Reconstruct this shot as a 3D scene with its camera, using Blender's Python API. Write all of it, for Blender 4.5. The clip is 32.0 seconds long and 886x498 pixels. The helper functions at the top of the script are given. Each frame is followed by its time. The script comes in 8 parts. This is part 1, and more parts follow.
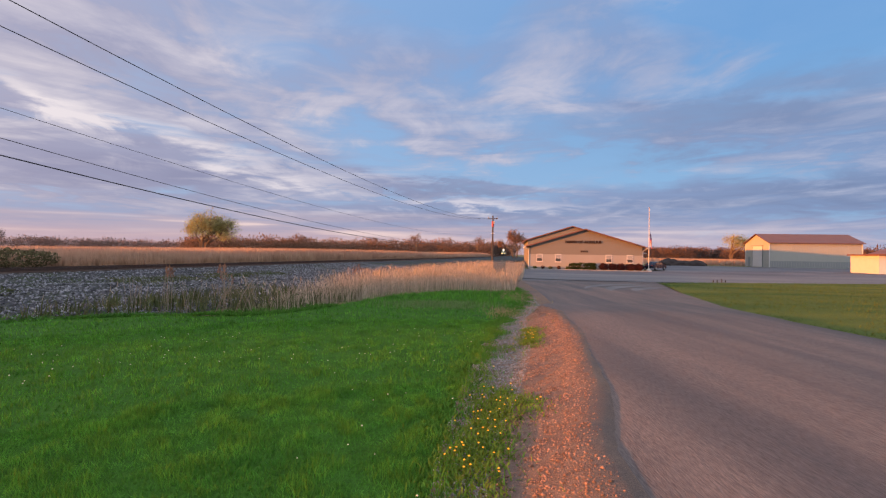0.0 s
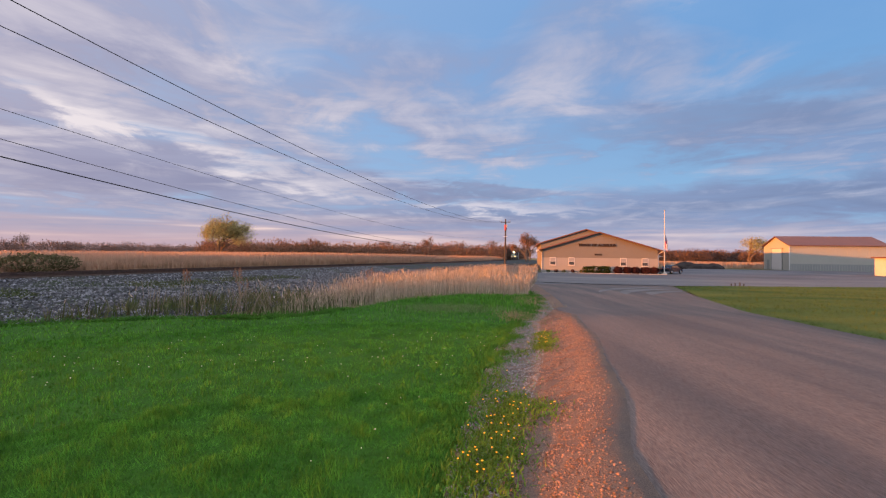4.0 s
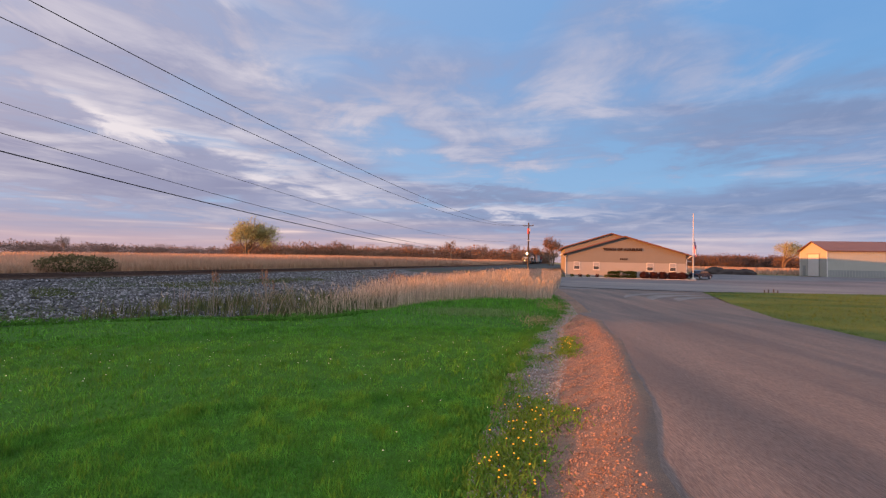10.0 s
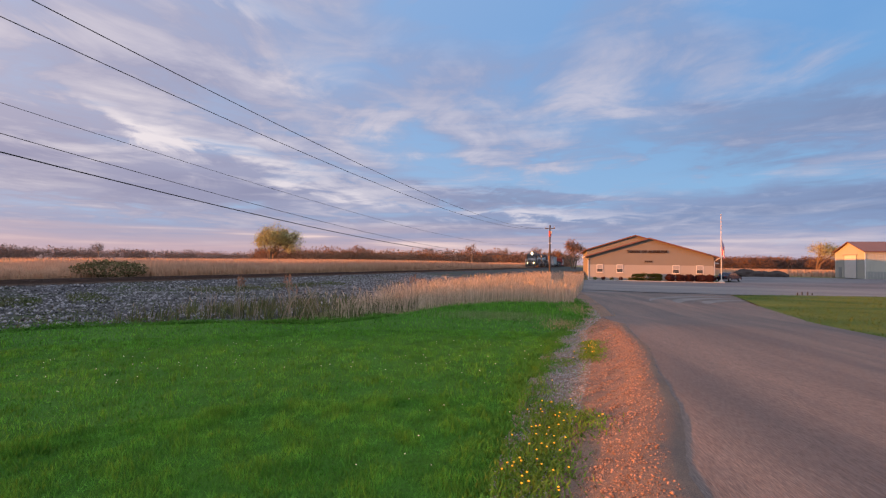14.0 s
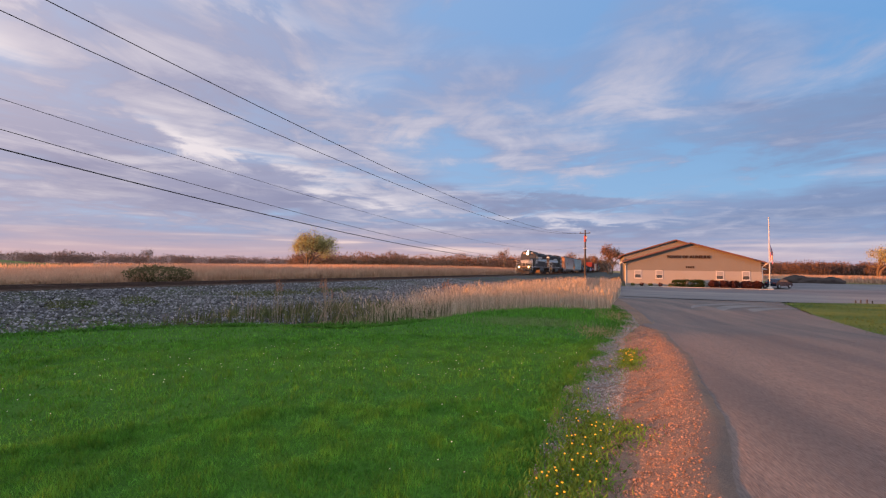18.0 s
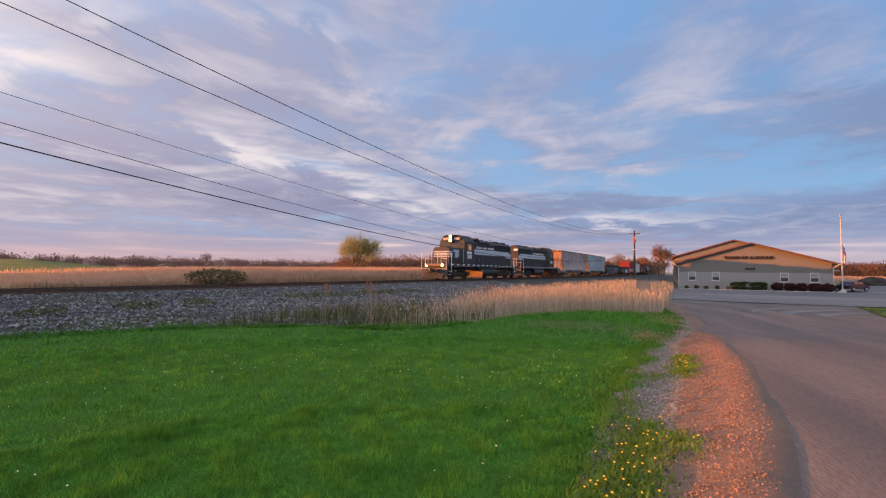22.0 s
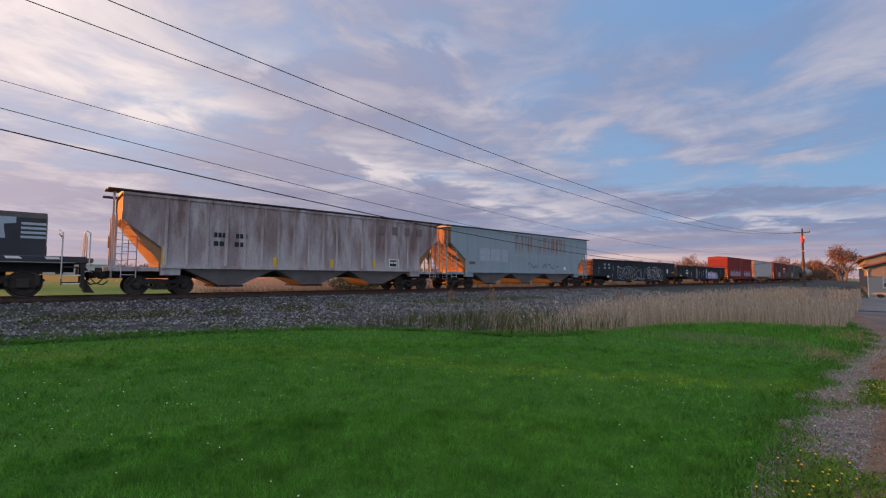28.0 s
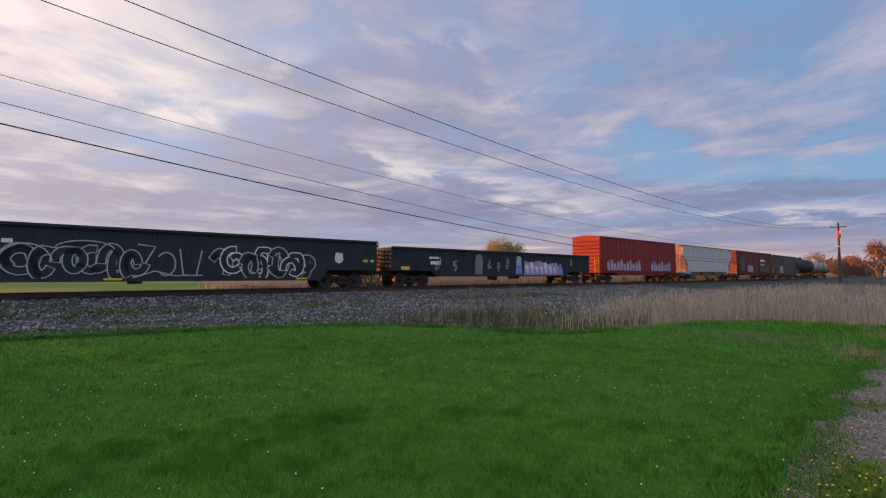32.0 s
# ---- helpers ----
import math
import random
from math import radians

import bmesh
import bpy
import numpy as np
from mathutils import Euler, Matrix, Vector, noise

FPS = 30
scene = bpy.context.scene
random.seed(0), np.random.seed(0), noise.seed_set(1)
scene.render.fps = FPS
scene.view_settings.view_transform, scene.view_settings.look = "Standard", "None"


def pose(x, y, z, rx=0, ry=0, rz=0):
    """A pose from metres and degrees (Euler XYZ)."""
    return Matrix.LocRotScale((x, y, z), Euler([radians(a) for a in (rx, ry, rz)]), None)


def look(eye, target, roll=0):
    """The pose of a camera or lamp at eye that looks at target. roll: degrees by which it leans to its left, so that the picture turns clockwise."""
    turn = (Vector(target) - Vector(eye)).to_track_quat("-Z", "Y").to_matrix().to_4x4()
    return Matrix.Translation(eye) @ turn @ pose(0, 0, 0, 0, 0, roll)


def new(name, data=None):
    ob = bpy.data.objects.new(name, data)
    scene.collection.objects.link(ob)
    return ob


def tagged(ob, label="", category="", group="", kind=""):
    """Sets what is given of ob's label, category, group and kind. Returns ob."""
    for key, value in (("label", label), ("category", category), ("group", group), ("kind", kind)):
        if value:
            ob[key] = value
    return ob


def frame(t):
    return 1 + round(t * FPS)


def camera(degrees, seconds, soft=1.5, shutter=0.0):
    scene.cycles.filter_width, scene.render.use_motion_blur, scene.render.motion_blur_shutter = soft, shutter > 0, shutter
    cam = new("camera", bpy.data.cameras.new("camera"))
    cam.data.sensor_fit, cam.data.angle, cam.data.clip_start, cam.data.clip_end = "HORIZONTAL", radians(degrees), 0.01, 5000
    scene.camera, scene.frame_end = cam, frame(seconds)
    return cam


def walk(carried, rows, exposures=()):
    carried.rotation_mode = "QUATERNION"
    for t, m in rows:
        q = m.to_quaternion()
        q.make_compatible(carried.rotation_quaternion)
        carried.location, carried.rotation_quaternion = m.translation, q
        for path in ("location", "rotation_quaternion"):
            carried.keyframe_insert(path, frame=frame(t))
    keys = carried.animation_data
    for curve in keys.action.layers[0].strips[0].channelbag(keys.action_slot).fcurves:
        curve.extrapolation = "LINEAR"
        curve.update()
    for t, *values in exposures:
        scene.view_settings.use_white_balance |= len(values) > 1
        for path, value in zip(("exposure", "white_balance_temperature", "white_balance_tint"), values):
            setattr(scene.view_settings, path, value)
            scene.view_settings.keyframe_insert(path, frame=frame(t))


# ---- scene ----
# the camera stands in one place and turns after the train
cam = camera(90.45, 32.0, soft=1.2)
PATH = [
    (0, pose(0, 0, 1.65, 90.58, -0.88, 0.00)),
    (0.5, pose(0, 0, 1.65, 90.62, -0.77, 0.26)),
    (1, pose(0, 0, 1.65, 90.68, -0.70, 0.50)),
    (1.5, pose(0, 0, 1.65, 90.72, -0.75, 0.75)),
    (2, pose(0, 0, 1.65, 90.78, -0.72, 0.93)),
    (2.5, pose(0, 0, 1.65, 90.84, -0.68, 1.09)),
    (3, pose(0, 0, 1.65, 90.87, -0.69, 1.21)),
    (3.5, pose(0, 0, 1.65, 90.98, -0.75, 1.43)),
    (5.5, pose(0, 0, 1.65, 91.08, -0.47, 2.30)),
    (6, pose(0, 0, 1.65, 91.14, -0.44, 2.66)),
    (6.5, pose(0, 0, 1.65, 91.21, -0.46, 3.01)),
    (7, pose(0, 0, 1.65, 91.33, -0.42, 3.25)),
    (7.5, pose(0, 0, 1.65, 91.46, -0.47, 3.41)),
    (8, pose(0, 0, 1.65, 91.50, -0.55, 3.58)),
    (8.5, pose(0, 0, 1.65, 91.36, -0.83, 3.73)),
    (9, pose(0, 0, 1.65, 91.36, -1.01, 3.93)),
    (9.5, pose(0, 0, 1.65, 91.43, -1.13, 4.22)),
    (10, pose(0, 0, 1.65, 91.44, -1.10, 4.54)),
    (10.5, pose(0, 0, 1.65, 91.50, -1.01, 4.96)),
    (11, pose(0, 0, 1.65, 91.59, -1.00, 5.26)),
    (11.5, pose(0, 0, 1.65, 91.57, -1.03, 5.59)),
    (12, pose(0, 0, 1.65, 91.59, -0.99, 5.87)),
    (12.5, pose(0, 0, 1.65, 91.66, -0.95, 5.97)),
    (13, pose(0, 0, 1.65, 91.71, -1.00, 6.11)),
    (13.5, pose(0, 0, 1.65, 91.76, -0.98, 6.22)),
    (14, pose(0, 0, 1.65, 91.86, -0.76, 7.23)),
    (14.5, pose(0, 0, 1.65, 91.95, -0.56, 8.57)),
    (16.5, pose(0, 0, 1.65, 92.48, -0.50, 10.03)),
    (17, pose(0, 0, 1.65, 92.52, -0.55, 10.45)),
    (17.5, pose(0, 0, 1.65, 92.55, -0.67, 10.93)),
    (18, pose(0, 0, 1.65, 92.50, -0.82, 11.49)),
    (18.5, pose(0, 0, 1.65, 92.53, -0.75, 12.20)),
    (19, pose(0, 0, 1.65, 92.57, -0.58, 12.91)),
    (19.5, pose(0, 0, 1.65, 92.61, -0.60, 13.56)),
    (20, pose(0, 0, 1.65, 92.70, -0.66, 14.13)),
    (20.5, pose(0, 0, 1.65, 92.76, -0.66, 14.79)),
    (21, pose(0, 0, 1.65, 92.72, -0.73, 16.13)),
    (21.5, pose(0, 0, 1.65, 92.76, -0.66, 16.99)),
    (22, pose(0, 0, 1.65, 92.74, -0.66, 17.11)),
    (22.5, pose(0, 0, 1.65, 92.74, -0.46, 17.70)),
    (23, pose(0, 0, 1.65, 92.78, -0.26, 19.39)),
    (23.5, pose(0, 0, 1.65, 92.80, -0.09, 21.73)),
    (24, pose(0, 0, 1.65, 92.94, -0.09, 24.74)),
    (24.5, pose(0, 0, 1.65, 93.03, -0.16, 26.89)),
    (26.5, pose(0, 0, 1.65, 93.34, -0.44, 31.90)),
    (27, pose(0, 0, 1.65, 93.39, -0.42, 32.37)),
    (27.5, pose(0, 0, 1.65, 93.46, -0.38, 32.59)),
    (28, pose(0, 0, 1.65, 93.44, -0.42, 32.92)),
    (28.5, pose(0, 0, 1.65, 93.42, -0.47, 33.19)),
    (29, pose(0, 0, 1.65, 93.32, -0.41, 33.38)),
    (29.5, pose(0, 0, 1.65, 93.22, -0.35, 33.50)),
    (30, pose(0, 0, 1.65, 93.02, -0.28, 33.68)),
    (30.5, pose(0, 0, 1.65, 92.93, -0.20, 33.90)),
    (31, pose(0, 0, 1.65, 92.93, -0.16, 34.36)),
    (31.5, pose(0, 0, 1.65, 92.93, -0.28, 35.04)),
    (32, pose(0, 0, 1.65, 92.98, -0.37, 35.63)),
]
EXPO = [(0, 1.45), (19, 1.45), (23, 1.4), (24.5, 1.26), (27, 1.24), (32, 1.24)]
walk(cam, PATH, EXPO)

# ---- world and sun ----
SUN_AZ, SUN_EL = -106.0, 3.5
world = bpy.data.worlds.new("sky")
scene.world = world
world.use_nodes = True


def sky_nodes():
    nt = world.node_tree
    nt.nodes.clear()
    N, L = nt.nodes.new, nt.links.new

    def math_(op, a, b=None, clamp=False):
        n = N("ShaderNodeMath")
        n.operation, n.use_clamp = op, clamp
        for i, v in enumerate((a, b)):
            if v is None:
                continue
            if isinstance(v, (int, float)):
                n.inputs[i].default_value = v
            else:
                L(v, n.inputs[i])
        return n.outputs[0]

    def ramp(fac, stops):
        n = N("ShaderNodeValToRGB")
        el = n.color_ramp.elements
        while len(el) < len(stops):
            el.new(0.5)
        for e, (p, c) in zip(el, stops):
            e.position = p
            e.color = (*c, 1) if isinstance(c, tuple) else (c, c, c, 1)
        L(fac, n.inputs[0])
        return n.outputs[0]

    def mix(fac, a, b):
        n = N("ShaderNodeMix")
        n.data_type = "RGBA"
        for s, v in ((n.inputs[0], fac), (n.inputs[6], a), (n.inputs[7], b)):
            if isinstance(v, (int, float)):
                s.default_value = v
            elif isinstance(v, tuple):
                s.default_value = (*v, 1)
            else:
                L(v, s)
        return n.outputs[2]

    tc = N("ShaderNodeTexCoord").outputs["Generated"]
    sep = N("ShaderNodeSeparateXYZ")
    L(tc, sep.inputs[0])
    X, Y, Z = sep.outputs
    up = math_("MAXIMUM", Z, 0.0)
    # clouds lie on a flat layer, seen in perspective
    den = math_("ADD", up, 0.10)
    comb = N("ShaderNodeCombineXYZ")
    L(math_("DIVIDE", X, den), comb.inputs[0])
    L(math_("DIVIDE", Y, den), comb.inputs[1])

    def clouds(scale, detail, rough, rot, sx, sy, off, dist=0.4):
        m = N("ShaderNodeMapping")
        m.inputs["Rotation"].default_value[2] = radians(rot)
        m.inputs["Scale"].default_value = (sx, sy, 1)
        m.inputs["Location"].default_value = (off, off * 0.7, 0)
        L(comb.outputs[0], m.inputs[0])
        n = N("ShaderNodeTexNoise")
        n.inputs["Scale"].default_value = scale
        n.inputs["Detail"].default_value = detail
        n.inputs["Roughness"].default_value = rough
        n.inputs["Distortion"].default_value = dist
        L(m.outputs[0], n.inputs["Vector"])
        return n.outputs["Fac"]

    big = clouds(0.42, 3, 0.5, 24, 1.0, 0.8, 2.3)
    fine = clouds(0.95, 6, 0.54, -20, 1.0, 0.8, 7.1, 0.7)
    puff = clouds(2.3, 8, 0.60, 15, 1.0, 0.9, 1.7, 0.6)
    streak = clouds(1.5, 5, 0.55, 12, 0.5, 1.0, 4.4, 0.5)
    nish = N("ShaderNodeTexSky")
    nish.sky_type, nish.sun_disc = "NISHITA", False
    nish.sun_elevation, nish.sun_rotation = radians(SUN_EL), radians(SUN_AZ)
    nish.altitude, nish.air_density, nish.dust_density, nish.ozone_density = 150, 1.0, 0.6, 2.0
    hsv = N("ShaderNodeHueSaturation")
    hsv.inputs["Saturation"].default_value = 0.9
    L(nish.outputs[0], hsv.inputs["Color"])
    tone = mix(0.62, hsv.outputs[0], (1.3, 3.3, 6.4))
    # side of the sky towards the sunset is brighter
    tow = math_("ADD", math_("MULTIPLY", X, -0.93), math_("MULTIPLY", Y, -0.36))
    towards = math_("MULTIPLY", math_("ADD", tow, 0.95), 0.52, True)
    # compass bearing and height over the horizon in degrees, ruffled by the cloud noise
    deg = 180 / math.pi
    bearing = math_("MULTIPLY", math_("ARCTAN2", X, Y), deg)
    height = math_("MULTIPLY", math_("ARCSINE", up), deg)
    place = N("ShaderNodeCombineXYZ")
    L(math_("ADD", bearing, math_("MULTIPLY", math_("SUBTRACT", fine, 0.5), 26.0)), place.inputs[0])
    ruffle = math_("MULTIPLY", math_("ADD", math_("SUBTRACT", puff, 0.5), math_("SUBTRACT", streak, 0.5)), math_("ADD", math_("MULTIPLY", up, 26.0), 1.6))
    L(math_("ADD", height, ruffle), place.inputs[1])
    # low cloud seen edge on lies in long level bars
    level = N("ShaderNodeCombineXYZ")
    L(math_("MULTIPLY", bearing, 0.055), level.inputs[0])
    L(math_("ADD", math_("MULTIPLY", height, 0.62), math_("MULTIPLY", big, 1.5)), level.inputs[1])
    lv = N("ShaderNodeTexNoise")
    lv.inputs["Scale"].default_value, lv.inputs["Detail"].default_value, lv.inputs["Roughness"].default_value, lv.inputs["Distortion"].default_value = 1.0, 7.0, 0.6, 0.35
    L(level.outputs[0], lv.inputs["Vector"])
    barred = math_("MULTIPLY", math_("SUBTRACT", lv.outputs["Fac"], 0.5), ramp(up, [(0.05, 1.0), (0.20, 0.9), (0.36, 0.15)]))

    def bank_of(lobes):
        """The sum of soft oval cloud banks: bearing, height, half width, half height, tilt, weight."""
        total = None
        for az, el, wide, tall, tilt, weight in lobes:
            m = N("ShaderNodeMapping")
            m.vector_type = "TEXTURE"
            m.inputs["Location"].default_value = (az, el, 0)
            m.inputs["Rotation"].default_value = (0, 0, radians(tilt))
            m.inputs["Scale"].default_value = (wide, tall, 1)
            L(place.outputs[0], m.inputs[0])
            ln = N("ShaderNodeVectorMath")
            ln.operation = "LENGTH"
            L(m.outputs[0], ln.inputs[0])
            r = N("ShaderNodeMapRange")
            r.interpolation_type = "SMOOTHERSTEP"
            r.inputs["From Min"].default_value, r.inputs["From Max"].default_value = 1.9, 0.0
            r.inputs["To Min"].default_value, r.inputs["To Max"].default_value = 0.0, weight
            L(ln.outputs["Value"], r.inputs["Value"])
            total = r.outputs[0] if total is None else math_("ADD", total, r.outputs[0])
        return total

    gaps = bank_of(((45, 25, 11, 8, 0, 1.25), (33, 29, 9, 4, 0, 0.9), (-2, 30, 10, 4, 0, 0.9), (-15, 31, 6, 3, 0, 0.5), (-9, 13.5, 9, 3, -10, 0.62), (13, 10.5, 17, 2.0, 0, 0.70), (36, 18.5, 9, 1.6, 0, 0.4), (3, 20, 7, 2.5, 0, 0.35), (-52, 27, 10, 3, 0, 0.4), (-66, 17, 6, 2.5, 0, 0.35)))
    slates = bank_of(((33, 14.5, 15, 3.0, 0, 0.75), (36, 6.2, 15, 1.8, 0, 0.95), (-38, 8.0, 14, 2.6, -2, 1.1), (-12, 9, 11, 0.9, 0, 0.5), (2, 8.2, 9, 0.8, 0, 0.7), (0, 4.6, 20, 1.1, 0, 0.8), (-40, 18.5, 10, 1.7, 3, 0.30), (-55, 11.0, 13, 2.3, 0, 0.55), (-70, 6.5, 14, 2.0, 0, 0.6), (60, 9, 14, 5, 0, 0.6)))
    lights = bank_of(((-36, 13.4, 9, 1.0, -13, 0.85), (-21, 9.6, 9, 1.1, -8, 0.85), (6, 6.4, 10, 0.6, -2, 0.95), (27, 10.2, 6, 0.7, 4, 0.6), (-25, 24, 4.5, 2.4, 0, 0.45), (13, 23, 6, 4, 0, 0.30), (-9, 17.5, 5, 2.5, 0, 0.3), (-54, 25, 4, 2, 0, 0.5), (-63, 20, 6, 2, 0, 0.6), (-36, 29, 6, 1.2, 0, 0.5), (-80, 25, 14, 9, 0, 1.05)))
    body = math_("ADD", math_("MULTIPLY", big, 0.45), math_("MULTIPLY", fine, 0.55))
    cover = math_("ADD", math_("SUBTRACT", math_("ADD", math_("MULTIPLY", math_("SUBTRACT", body, 0.5), 3.2), 0.86), gaps), math_("MULTIPLY", slates, 0.6))
    cover = math_("ADD", cover, math_("MULTIPLY", math_("SUBTRACT", puff, 0.5), 2.2))
    cover = math_("ADD", cover, math_("MULTIPLY", barred, 2.6))
    dens = ramp(cover, [(0.0, 0.08), (0.5, 0.50), (1.0, 0.92)])
    clear = mix(ramp(up, [(0.14, 0.0), (0.40, 1.0)]), (1.95, 3.6, 5.6), (0.9, 2.5, 5.1))
    clear = mix(0.25, clear, tone)
    clear = mix(math_("MULTIPLY", towards, 0.7), clear, (3.6, 4.2, 5.6))
    wisp = math_("ADD", math_("ADD", math_("MULTIPLY", streak, 0.30), math_("MULTIPLY", fine, 0.26)), math_("MULTIPLY", puff, 0.44))
    lit = ramp(math_("ADD", math_("MULTIPLY", math_("SUBTRACT", wisp, 0.5), 4.2), math_("ADD", math_("MULTIPLY", lights, 0.72), math_("ADD", math_("MULTIPLY", barred, 2.0), 0.10))), [(0.0, 0.0), (0.5, 0.5), (1.0, 1.0)])
    shade = mix(towards, (1.68, 2.40, 4.05), (3.45, 2.95, 3.6))
    glow = mix(towards, (4.1, 4.1, 5.05), (7.4, 6.4, 6.1))
    cloud = mix(lit, shade, glow)
    col = mix(dens, clear, cloud)
    # long slate banks
    grey = math_("MULTIPLY", slates, math_("ADD", 0.55, math_("MULTIPLY", math_("SUBTRACT", streak, 0.42), 2.4)), True)
    col = mix(math_("MULTIPLY", grey, math_("SUBTRACT", 1.0, math_("MULTIPLY", lit, 0.75)), True), col, mix(towards, (1.38, 1.82, 3.05), (2.55, 2.3, 3.2)))
    # thin bright streaks over a pink horizon
    low = ramp(up, [(0.0, 1.0), (0.055, 0.8), (0.095, 0.0)])
    mp = N("ShaderNodeMapping")
    mp.inputs["Scale"].default_value = (1.5, 1.5, 34.0)
    L(tc, mp.inputs[0])
    nz = N("ShaderNodeTexNoise")
    nz.inputs["Scale"].default_value, nz.inputs["Detail"].default_value, nz.inputs["Distortion"].default_value = 1.0, 4.0, 0.5
    L(mp.outputs[0], nz.inputs["Vector"])
    thin = ramp(nz.outputs["Fac"], [(0.42, (2.5, 2.5, 3.6)), (0.54, (3.7, 2.95, 3.5)), (0.66, (6.8, 5.1, 4.7))])
    pink = mix(ramp(up, [(0.0, 1.0), (0.05, 0.0)]), thin, (4.9, 3.2, 3.3))
    rosy = N("ShaderNodeMapRange")
    rosy.inputs["From Min"].default_value, rosy.inputs["From Max"].default_value = 45.0, -12.0
    rosy.inputs["To Min"].default_value, rosy.inputs["To Max"].default_value = 0.4, 1.0
    L(bearing, rosy.inputs["Value"])
    col = mix(math_("MULTIPLY", low, rosy.outputs[0]), col, pink)
    # an added glow, unseen high behind the camera, brightens the ground
    near = math_("ADD", math_("ADD", math_("MULTIPLY", X, 0.05), math_("MULTIPLY", Y, -0.50)), math_("MULTIPLY", Z, 0.865))
    fill_glow = math_("POWER", math_("MULTIPLY", math_("ADD", near, 1.0), 0.5), 8.0)
    hm = N("ShaderNodeVectorMath")
    hm.operation = "SCALE"
    hm.inputs[0].default_value = (13.5, 12.3, 11.4)
    L(fill_glow, hm.inputs["Scale"])
    ha = N("ShaderNodeVectorMath")
    ha.operation = "ADD"
    L(hm.outputs[0], ha.inputs[0])
    L(col, ha.inputs[1])
    # paler sky over the place where the sun goes down
    west = math_("MAXIMUM", math_("ADD", math_("ADD", math_("MULTIPLY", X, -0.93), math_("MULTIPLY", Y, -0.02)), math_("MULTIPLY", Z, 0.36)), 0.0)
    hw = N("ShaderNodeVectorMath")
    hw.operation = "SCALE"
    hw.inputs[0].default_value = (1.5, 1.15, 1.0)
    L(math_("POWER", west, 7.0), hw.inputs["Scale"])
    hb = N("ShaderNodeVectorMath")
    hb.operation = "ADD"
    L(hw.outputs[0], hb.inputs[0])
    L(ha.outputs[0], hb.inputs[1])
    col = hb.outputs[0]
    below = ramp(math_("ADD", math_("MULTIPLY", Z, 20.0), 1.0, True), [(0.0, 1.0), (1.0, 0.0)])
    col = mix(below, col, (0.6, 0.55, 0.4))
    bg = N("ShaderNodeBackground")
    bg.inputs["Strength"].default_value = 0.051
    L(col, bg.inputs["Color"])
    out = N("ShaderNodeOutputWorld")
    L(bg.outputs[0], out.inputs["Surface"])


sky_nodes()
sun_dir = Vector((math.sin(radians(SUN_AZ)) * math.cos(radians(SUN_EL)), math.cos(radians(SUN_AZ)) * math.cos(radians(SUN_EL)), math.sin(radians(SUN_EL))))
sun = new("sun", bpy.data.lights.new("sun", "SUN"))
sun.data.energy, sun.data.angle, sun.data.color = 5.0, radians(0.5), (1.0, 0.285, 0.035)
sun.matrix_world = look(tuple(sun_dir * 400), (0, 0, 0))


# ---- materials ----
MATS = {}


